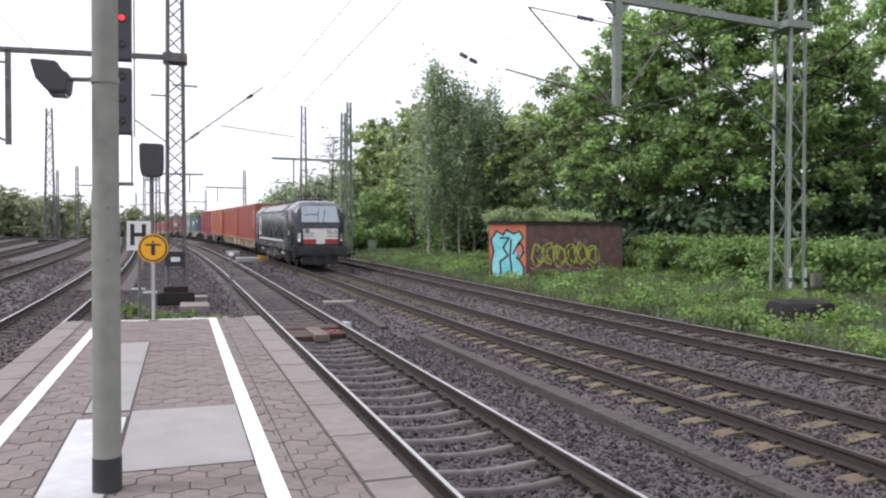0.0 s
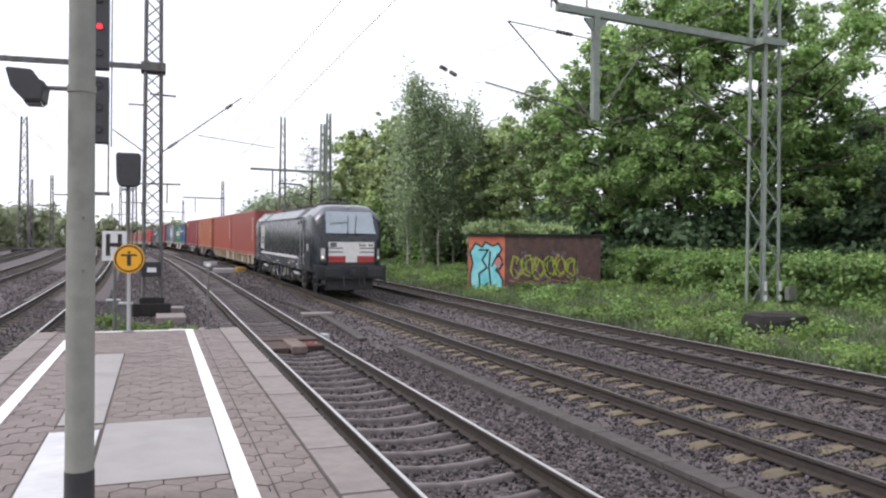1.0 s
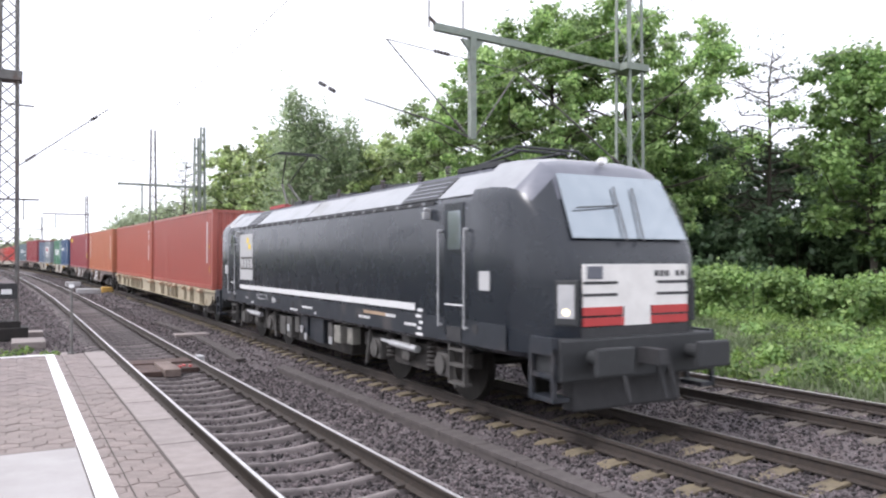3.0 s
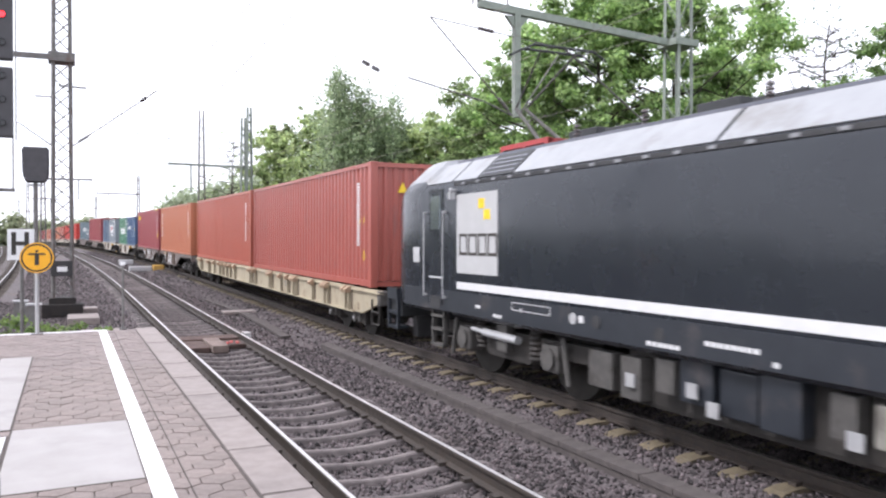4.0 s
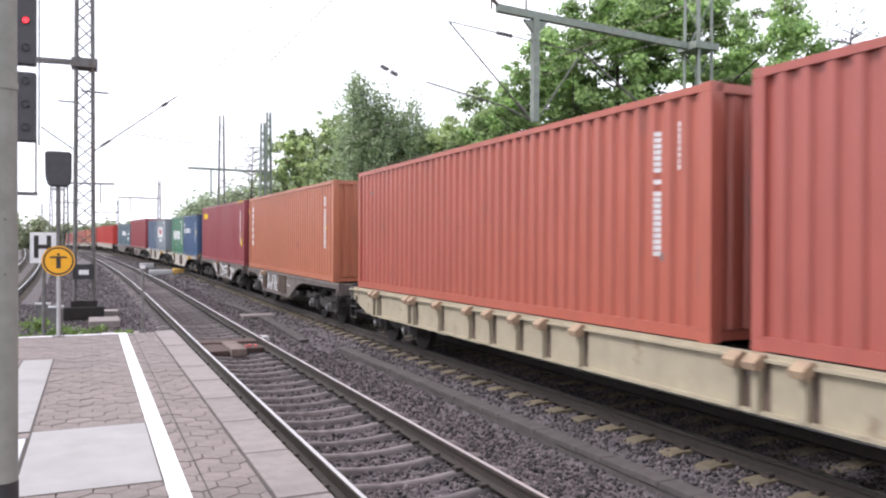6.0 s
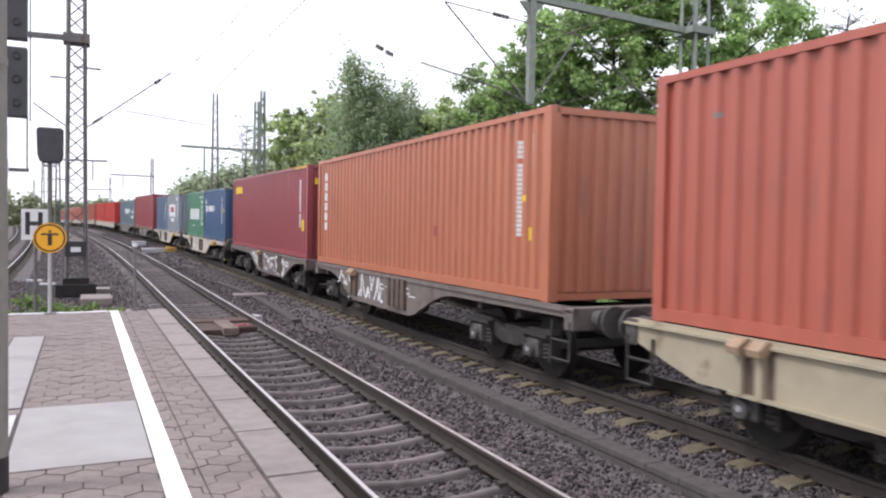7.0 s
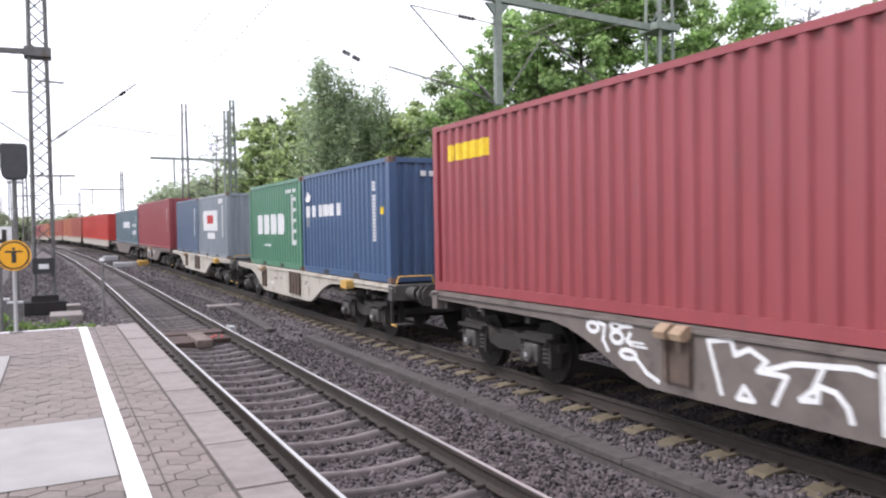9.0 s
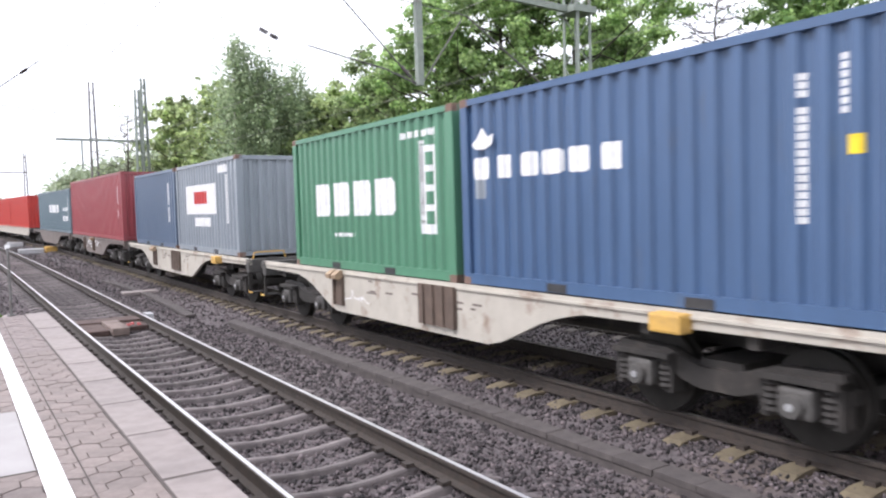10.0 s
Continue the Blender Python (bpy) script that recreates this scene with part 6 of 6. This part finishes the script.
bm.faces.new([bm.verts.new((-1.2225, y, z)) for y, z in ((2.75, 1.94), (2.6, 2.04), (2.5, 2.16), (2.36, 2.02), (2.25, 2.06), (2.28, 1.92), (2.45, 1.86), (2.65, 1.87))])
part("emblem", bm, LETTER, c, "white emblem")
marks("yellow_label", MARKYELLOW, ((-2.5, -2.65, 1.42, 1.58),), c, "small yellow label")
marks("pale_patch", C_GREY, ((2.7, 2.5, 1.2, 1.5),), c, "faded pale patch", 0.003)
for k in range(6):
    blk("brand_block", LETTER, (-0.5 + 0.2 * k, -0.39 + 0.2 * k, -3.035, -3.0, 2.2, 2.31), c)
c = container(61.26, 6.058, 2.591, C_GREEN, "green corrugated twenty-foot container with big white blocks")
marks("brand_blocks", LETTER, word(1.98, 1.0, 4, 0.72, 0.62, 0.12), c, "large plain white block")
marks("white_bar", LETTER, ((-2.08, -2.5, 0.7, 2.05),), c, "tall white bar")
marks("bar_detail", C_GREEN, [(-2.18, -2.4, 0.85 + 0.3 * k, 1.05 + 0.3 * k) for k in range(4)], c, "", 0.006)
tagged(marks("small_blocks", LETTER, word(1.2, 0.62, 8, 0.09, 0.07, 0.03) + word(-1.5, 2.2, 9, 0.09, 0.1, 0.03), c), kind="stuff")
c = container(71.15, 6.058, 2.591, C_GREY, "grey-blue corrugated twenty-foot container with white sign")
marks("white_sign", LETTER, ((1.9, -1.2, 1.1, 1.95), (1.0, -0.6, 0.75, 1.0), (-1.4, -2.2, 2.2, 2.4)), c, "white sign panel")
marks("red_mark", FACERED, ((1.0, -0.2, 1.4, 1.75),), c, "red rectangle on the sign", 0.008)
container(77.45, 6.058, 2.591, C_BLUE2, "faded slate-blue corrugated twenty-foot container")
container(86.20, 13.716, 2.896, C_MAROON, "dark red corrugated long container")
c = container(100.50, 13.716, 2.591, C_TEAL, "dull teal corrugated long container")
marks("brand_blocks", LETTER, word(1.5, 1.2, 4, 0.8, 0.5, 0.2) + word(-4.0, 0.7, 5, 0.3, 0.3, 0.1) + word(-4.0, 1.3, 5, 0.3, 0.2, 0.1), c, "white blocks")
u = 120.5
for k, (m, lab) in enumerate(((C_BRIGHT, "bright red container far down the train"), (C_BRIGHT, "bright red container far down the train"), (C_RED, "brick-red container far down the train"), (C_ORANGE, "orange container far down the train"),
                              (C_RED, "brick-red container far down the train"), (C_RED2, "faded red container far down the train"), (C_ORANGE, "orange container far down the train"), (C_RED, "brick-red container far down the train"),
                              (C_MAROON, "maroon container far down the train"), (C_RED, "brick-red container far down the train"))):
    if k % 2 == 0:
        wagon(u - 0.8, u + 25.6, PALEBEIGE, "long pale container wagon", True, near=False)
    container(u, 12.192, 2.591, m, lab, near=False)
    u += 12.5 if k % 2 == 0 else 14.3

# ---- plants ----


def leaf_cloud(centres, radii, n, size, rs, flat=0.7, droop=0.0):
    """Leaves as folded diamonds scattered on and in clumps. Returns corners and faces."""
    c = np.array(centres, float)
    r = np.array(radii, float)
    w = r ** 2
    k = rs.choice(len(c), n, p=w / w.sum())
    d = rs.normal(size=(n, 3))
    d /= np.linalg.norm(d, axis=1)[:, None]
    d[:, 2] = np.where(d[:, 2] < 0, d[:, 2] * 0.75, d[:, 2])
    p = c[k] + d * (r[k] * np.abs(rs.normal(0.62, 0.36, n)))[:, None] * np.array([1, 1, flat])
    if droop:
        p[:, 2] -= droop * rs.uniform(0, 1, n) ** 2 * r[k]
    up = d * 0.55 + rs.normal(size=(n, 3)) * 0.55 + np.array([0, 0, 0.65])
    up /= np.linalg.norm(up, axis=1)[:, None]
    a = np.cross(up, rs.normal(size=(n, 3)))
    a /= np.linalg.norm(a, axis=1)[:, None]
    b = np.cross(up, a)
    s = (size * rs.uniform(0.55, 1.35, n))[:, None]
    v = np.stack([p - a * s, p + b * s * 0.62 + up * s * 0.12, p + a * s, p - b * s * 0.62 + up * s * 0.12], 1)
    return v.reshape(-1, 3), np.arange(4 * n).reshape(n, 4)


def limb(bm, pts, r0, r1, n=7):
    for i, (a, b) in enumerate(zip(pts, pts[1:])):
        k0, k1 = i / (len(pts) - 1), (i + 1) / (len(pts) - 1)
        tube(bm, a, b, r0 + (r1 - r0) * k0, r0 + (r1 - r0) * k1, n, cap=False)


def tree(x, y, h, spread, leaves, size, lm, bm_mat, label, seed, trunk=0.24, base=0.28, name="tree", droop=0.0, zb=-0.3, clump=0.2, bare=False, flat=0.7):
    rs = np.random.default_rng(seed)
    t = thing(name, (x, y, zb), label, "tree")
    bm = bmesh.new()
    lean = rs.uniform(-0.5, 0.5, 2)
    spine = [(lean[0] * k * k + rs.uniform(-0.1, 0.1), lean[1] * k * k + rs.uniform(-0.1, 0.1), h * 0.9 * k) for k in np.linspace(0, 1, 8)]
    limb(bm, spine, trunk, trunk * 0.15)
    cs, rr = [], []
    n = 26 if not bare else 34
    for i in range(n):
        k = base + (0.97 - base) * (i + rs.uniform(0, 1)) / n
        j = min(6, int(k * 7))
        o = Vector(spine[j]).lerp(Vector(spine[j + 1]), k * 7 - j)
        ang = i * 2.4 + rs.uniform(-0.5, 0.5)
        reach = spread * math.sin(math.pi * min(0.97, 0.2 + 0.8 * (k - base) / (1 - base))) ** 0.7 * rs.uniform(0.55, 1.05)
        rise = (0.3 + 0.5 * k) * reach * (0.4 if bare else 0.7)
        pts = [o]
        for q in (0.35, 0.7, 1.0):
            pts.append(o + Vector((math.cos(ang) * reach * q, math.sin(ang) * reach * q, rise * q ** 1.3)) + Vector(rs.normal(size=3) * 0.08 * reach))
        limb(bm, pts, trunk * 0.42 * (1 - 0.6 * k), 0.02, 5)
        for p, f in zip(pts[1:], (0.75, 1.0, 1.0)):
            for _ in range(1 if bare else 3):
                cs.append(tuple(p + Vector(rs.normal(size=3)) * (0.055 if not droop else 0.035) * h))
                rr.append(h * clump * f * rs.uniform(0.3, 0.75) * 0.42)
            if bare:
                for _ in range(5):
                    e = p + Vector((rs.normal() * 0.8, rs.normal() * 0.8, rs.uniform(-0.2, 0.7)))
                    limb(bm, [p, (p + e) / 2 + Vector(rs.normal(size=3) * 0.06), e], 0.018, 0.006, 4)
    for _ in range(6):
        cs.append((lean[0] + rs.normal() * spread * 0.25, lean[1] + rs.normal() * spread * 0.25, h * rs.uniform(0.82, 0.95)))
        rr.append(h * clump * 0.4)
    part("trunk", bm, bm_mat, t)
    if leaves:
        v, f = leaf_cloud(cs, rr, leaves, size, rs, flat, droop)
        raw("crown", v, f, lm, t)
    return t


def by_ray(az, depth):
    """A place at an angle to the right of the line, so many metres off."""
    return depth * math.sin(radians(az)), depth * math.cos(radians(az))


TREES = (
    # angle, distance, height, spread, leaves, size, leaf, label, seed
    (43.0, 45, 17.5, 6.2, 40000, 0.135, LEAF_A, "tall broad maple in fresh green leaf", 1),
    (37.5, 47, 18.0, 6.0, 40000, 0.135, LEAF_A, "tall maple with dense green crown", 2),
    (32.8, 48, 15.5, 4.8, 31000, 0.14, LEAF_A, "broad leafy maple with yellow-green crown", 3),
    (28.6, 54, 13.5, 4.2, 26000, 0.155, LEAF_B, "rounded lime tree in light green leaf", 4),
    (58.6, 42, 13.2, 4.0, 24000, 0.14, LEAF_E, "leafy lime tree, shade in its crown colour", 5),
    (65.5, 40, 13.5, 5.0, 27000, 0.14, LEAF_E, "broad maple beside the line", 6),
    (25.0, 62, 12.8, 3.8, 14000, 0.19, LEAF_F, "light green tree in the wood edge", 7),
    (16.6, 80, 16.0, 3.6, 12000, 0.22, LEAF_F, "slender leafy tree at the wood edge", 9),
    (13.6, 88, 15.8, 3.6, 11000, 0.23, LEAF_F, "round leafy tree at the wood edge", 10),
    (18.6, 96, 18.5, 4.2, 11000, 0.29, LEAF_F, "leafy tree in the wood", 11),
    (49.6, 55, 11.5, 4.0, 13000, 0.18, LEAF_D, "leafy tree with shade in its leaf colour", 12),
    (54.6, 54, 10.5, 4.0, 13000, 0.18, LEAF_D, "leafy tree with shade in its leaf colour", 19),
    (35.5, 60, 10.5, 5.6, 12000, 0.22, LEAF_D, "leafy tree with shade in its leaf colour", 13),
    (42.5, 58, 10.0, 5.6, 12000, 0.22, LEAF_D, "leafy tree with shade in its leaf colour", 14),
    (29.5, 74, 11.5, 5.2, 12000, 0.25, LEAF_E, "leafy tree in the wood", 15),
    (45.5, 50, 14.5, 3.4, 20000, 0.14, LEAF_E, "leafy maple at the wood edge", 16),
    (22.5, 86, 14.5, 4.8, 12000, 0.29, LEAF_B, "leafy tree in the wood", 17),
    (60.0, 54, 11.0, 5.0, 12000, 0.25, LEAF_D, "leafy tree with shade in its leaf colour", 18),
)
for az, dep, h, sp, n, size, lm, lab, seed in TREES:
    x, y = by_ray(az, dep)
    tree(x, y, h, sp, n, size, lm, BARK, lab, seed, trunk=0.3 if h > 14 else 0.2, clump=0.17 if h > 15 else 0.2)
for az, dep, h, seed, sp in ((17.7, 61, 17.6, 31, 1.5), (18.9, 62, 14.6, 32, 2.0), (20.0, 61, 16.2, 33, 1.6), (21.2, 63, 14.2, 34, 2.1), (22.3, 62, 15.3, 35, 1.5),
                             (19.4, 67, 15.0, 36, 2.4), (23.4, 64, 12.8, 37, 1.9), (21.8, 68, 13.6, 38, 2.3)):
    x, y = by_ray(az, dep)
    tree(x, y, h, sp, 7000, 0.125, LEAF_BIRCH, BIRCHBARK, "slender drooping birch with white trunk", seed, 0.11, 0.24, "birch_tree", droop=2.2, clump=0.16, flat=1.3)
x, y = by_ray(52.4, 46)
tree(x, y, 15.8, 3.2, 500, 0.1, LEAF_D, BARK, "nearly bare dark conifer in spring", 41, 0.2, 0.3, "bare_tree", bare=True)
x, y = by_ray(10.6, 95)
tree(x, y, 16.0, 3.8, 300, 0.16, LEAF_F, BARK, "bare budding tree at the wood edge", 42, 0.2, 0.3, "bare_tree", bare=True)

# low shrubs close the wood below the crowns, shade put into their leaf colour
rs = np.random.default_rng(77)
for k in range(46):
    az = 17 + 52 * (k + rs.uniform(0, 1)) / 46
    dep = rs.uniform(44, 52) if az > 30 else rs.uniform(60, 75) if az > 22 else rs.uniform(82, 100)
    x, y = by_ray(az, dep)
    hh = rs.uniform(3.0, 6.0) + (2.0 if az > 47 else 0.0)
    t = thing("shrub", (x, y, -0.2), "dense shrub under the trees, shade in its colour", "shrub", "shrubs under the trees")
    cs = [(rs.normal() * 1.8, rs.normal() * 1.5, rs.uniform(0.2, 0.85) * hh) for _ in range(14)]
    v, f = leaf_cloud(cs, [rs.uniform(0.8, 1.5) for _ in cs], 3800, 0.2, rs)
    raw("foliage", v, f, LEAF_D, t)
    bm = bmesh.new()
    for q in range(4):
        limb(bm, [(0.2 * q - 0.3, 0, 0), (rs.normal() * 0.8, rs.normal() * 0.6, hh * 0.7)], 0.05, 0.02, 5)
    part("stems", bm, BARK, t)

# lighter shrubs where the wood meets the grass
for k in range(15):
    az = 10.5 + 16 * (k + rs.uniform(0, 1)) / 15
    x, y = by_ray(az, rs.uniform(72, 84) if az < 19 else rs.uniform(66, 74))
    hh = rs.uniform(3.5, 7.0)
    t = thing("shrub", (x, y, 0.2), "green shrub at the edge of the wood", "shrub", "shrubs at the wood edge")
    cs = [(rs.normal() * 1.7, rs.normal() * 1.4, rs.uniform(0.1, 0.85) * hh) for _ in range(16)]
    v, f = leaf_cloud(cs, [rs.uniform(0.7, 1.4) for _ in cs], 3600, 0.19, rs)
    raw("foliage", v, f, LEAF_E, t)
    bm = bmesh.new()
    for q in range(4):
        limb(bm, [(0.2 * q - 0.3, 0, -0.4), (rs.normal() * 0.8, rs.normal() * 0.6, hh * 0.7)], 0.05, 0.02, 5)
    part("stems", bm, BARK, t)

# hedge along the bank
for k in range(13):
    y = 11.0 + 2.55 * k
    x = 23.4 + (2.2 if y > 36 else 0.6 * math.sin(k))
    t = thing("hedge_bush", (x, y, verge(x, y) - 0.1), "leafy green bush in the hedge along the bank", "bush", "bushes of the hedge")
    cs, rr = [], []
    for _ in range(26):
        cs.append((rs.normal() * 0.75, rs.uniform(-1.7, 1.7), rs.uniform(0.3, 1.85)))
        rr.append(rs.uniform(0.4, 0.7))
    v, f = leaf_cloud(cs, rr, 9000, 0.095, rs)
    raw("foliage", v, f, LEAF_H, t)
    bm = bmesh.new()
    for q in range(6):
        a = (rs.normal() * 0.4, rs.uniform(-1.2, 1.2))
        limb(bm, [(a[0], a[1], 0), (a[0] * 1.4, a[1] + rs.normal() * 0.2, 1.3)], 0.025, 0.01, 5)
    part("stems", bm, BARK, t)


def blades(n, x0, x1, y0, y1, hmin, hmax, m, name, label, seed, fn=verge, wid=0.012, dens=None):
    q = np.random.default_rng(seed)
    x, y = q.uniform(x0, x1, n), y0 + (y1 - y0) * q.uniform(0, 1, n) ** 1.5
    if dens:
        keep = np.array([noise.noise(Vector((a * 0.5, b * 0.5, seed))) > dens for a, b in zip(x, y)])
        x, y = x[keep], y[keep]
        n = len(x)
    keep = ~((np.abs(x - 15.8) < 1.3) & (np.abs(y - 16.5) < 1.1))
    x, y = x[keep], y[keep]
    n = len(x)
    z = np.array([fn(a, b) for a, b in zip(x, y)])
    h = q.uniform(hmin, hmax, n)
    ang = q.uniform(0, 2 * math.pi, n)
    ux, uy = np.cos(ang), np.sin(ang)
    lx, ly = q.normal(size=n) * h * 0.35, q.normal(size=n) * h * 0.35
    w = wid * (1 + 0.04 * np.hypot(x, y))
    v = np.stack([np.stack([x - ux * w, y - uy * w, z], 1), np.stack([x + ux * w, y + uy * w, z], 1),
                  np.stack([x + lx * 0.5 + ux * w * 0.7, y + ly * 0.5 + uy * w * 0.7, z + h * 0.65], 1), np.stack([x + lx, y + ly, z + h], 1)], 1)
    tagged(raw(name, v.reshape(-1, 3), np.arange(4 * n).reshape(n, 4), m), label, "grass", kind="stuff")


blades(80000, 13.6, 24.0, 7.0, 75.0, 0.08, 0.36, GRASS, "grass", "rough green grass on the bank", 3, dens=-0.18)
blades(9000, 14.5, 40.0, 40.0, 120.0, 0.2, 0.5, GRASS, "far_grass", "rough green grass at the wood edge", 4)
q = np.random.default_rng(8)
cs, rr = [], []
for _ in range(1500):
    x, y = q.uniform(13.7, 22.8), 7 + 60 * q.uniform(0, 1) ** 1.5
    if noise.noise(Vector((x * 0.45, y * 0.3, 9))) > -0.12 and not (abs(x - 15.8) < 1.3 and abs(y - 16.5) < 1.1):
        cs.append((x, y, verge(x, y) + 0.08 + 0.02 * (x - 14)))
        rr.append(q.uniform(0.15, 0.42))
for _ in range(150):
    x, y = q.uniform(13.9, 17.5), 8 + 45 * q.uniform(0, 1) ** 1.4
    if noise.noise(Vector((x * 0.6, y * 0.4, 3))) > 0.05:
        cs.append((x, y, verge(x, y) + 0.25))
        rr.append(q.uniform(0.3, 0.55))
v, f = leaf_cloud(cs, rr, 90000, 0.058, q)
cs2, rr2 = [], []
for _ in range(260):
    x, y = q.uniform(14.2, 22.5), 8 + 50 * q.uniform(0, 1) ** 1.4
    if noise.noise(Vector((x * 0.5, y * 0.4, 17))) > 0.08:
        cs2.append((x, y, verge(x, y) + 0.2))
        rr2.append(q.uniform(0.3, 0.6))
v2, f2 = leaf_cloud(cs2, rr2, 26000, 0.07, q)
tagged(raw("nettles", v2, f2, LEAF_H), "darker leafy nettles on the bank", "weeds", kind="stuff")
tagged(raw("weeds", v, f, WEED), "bright leafy weeds along the bank", "weeds", kind="stuff")
for x, y, n, w in ((-0.35, 19.5, 500, 0.45), (0.55, 20.5, 700, 0.5), (-1.2, 21.0, 800, 0.55), (1.45, 9.1, 120, 0.1), (20.0, 20.9, 1600, 0.9), (22.0, 21.2, 1200, 0.7), (1.5, 2.9, 150, 0.1)):
    t = thing("weed_clump", (x, y, -0.32 if x < 10 else -0.1), "clump of bright green weeds in the gravel", "weed", "clumps of weeds")
    cs = [(q.normal() * w * 0.5, q.normal() * w * 0.5, q.uniform(0.0, 0.28) * (2.4 if x < 10 else 1)) for _ in range(12)] + [(0, 0, 0.02)]
    v, f = leaf_cloud(cs, [w * 0.35] * 13, n, 0.05, q)
    raw("leaves", v, f, WEED, t)
t = thing("roof_weeds", (18.2, 37.0, 2.85), "dry weeds growing on the hut roof", "weeds", kind="stuff")
cs = [(q.uniform(-2.8, 3.0), q.uniform(-1.0, 2.0), q.uniform(0.1, 0.6)) for _ in range(40)]
v, f = leaf_cloud(cs, [0.45] * 40, 5000, 0.09, q)
raw("leaves", v, f, LEAF_B, t)

# far woods both sides, haze painted into their leaf colours
def far_wood(name, az0, az1, dep, h0, h1, n, label, seed, m=FARWOOD):
    q = np.random.default_rng(seed)
    cs, rr = [], []
    for k in range(70):
        az = az0 + (az1 - az0) * (k + q.uniform(0, 1)) / 70
        d = dep * q.uniform(0.95, 1.1)
        x, y = by_ray(az, d)
        h = h0 + (h1 - h0) * k / 70 + 1.2 * math.sin(k * 0.7) + q.uniform(-0.8, 0.8)
        for z in np.linspace(0.12, 0.85, 4):
            cs.append((x + q.normal() * 1.5, y + q.normal() * 1.5, h * z))
            rr.append(h * 0.26)
    v, f = leaf_cloud(cs, rr, n, dep * 0.0034, q, 0.9)
    tagged(raw(name, v, f, m), label, "woodland", kind="stuff")


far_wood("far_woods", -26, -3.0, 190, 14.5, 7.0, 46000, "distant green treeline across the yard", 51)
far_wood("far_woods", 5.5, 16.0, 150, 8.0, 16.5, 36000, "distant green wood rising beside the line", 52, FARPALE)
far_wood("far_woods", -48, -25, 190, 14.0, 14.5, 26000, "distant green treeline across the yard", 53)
far_wood("far_woods", -3.5, 6.0, 330, 8.0, 9.0, 20000, "distant trees with haze in their leaf colour", 54)


# ---- what moves ----
def motions():
    for t, u, z in riding:
        rows = []
        for k in range(21):
            y = Y45 - SPEED * (k / 2 - 4.5) + u
            dx, dz, turn, climb = line(y)
            rows.append((k / 2, pose(NEAR2 + dx, y, z + dz, math.degrees(climb), 0, math.degrees(turn))))
        walk(t, rows)
    for w, r, y in rolling:
        rate = math.degrees(SPEED / r)
        step = 2 if rate * 2 / FPS < 88 else 1
        times = [k / FPS for k in range(0, 301, step)]
        walk(w, [(s, pose(0, y, r, rate * s)) for s in times])


motions()
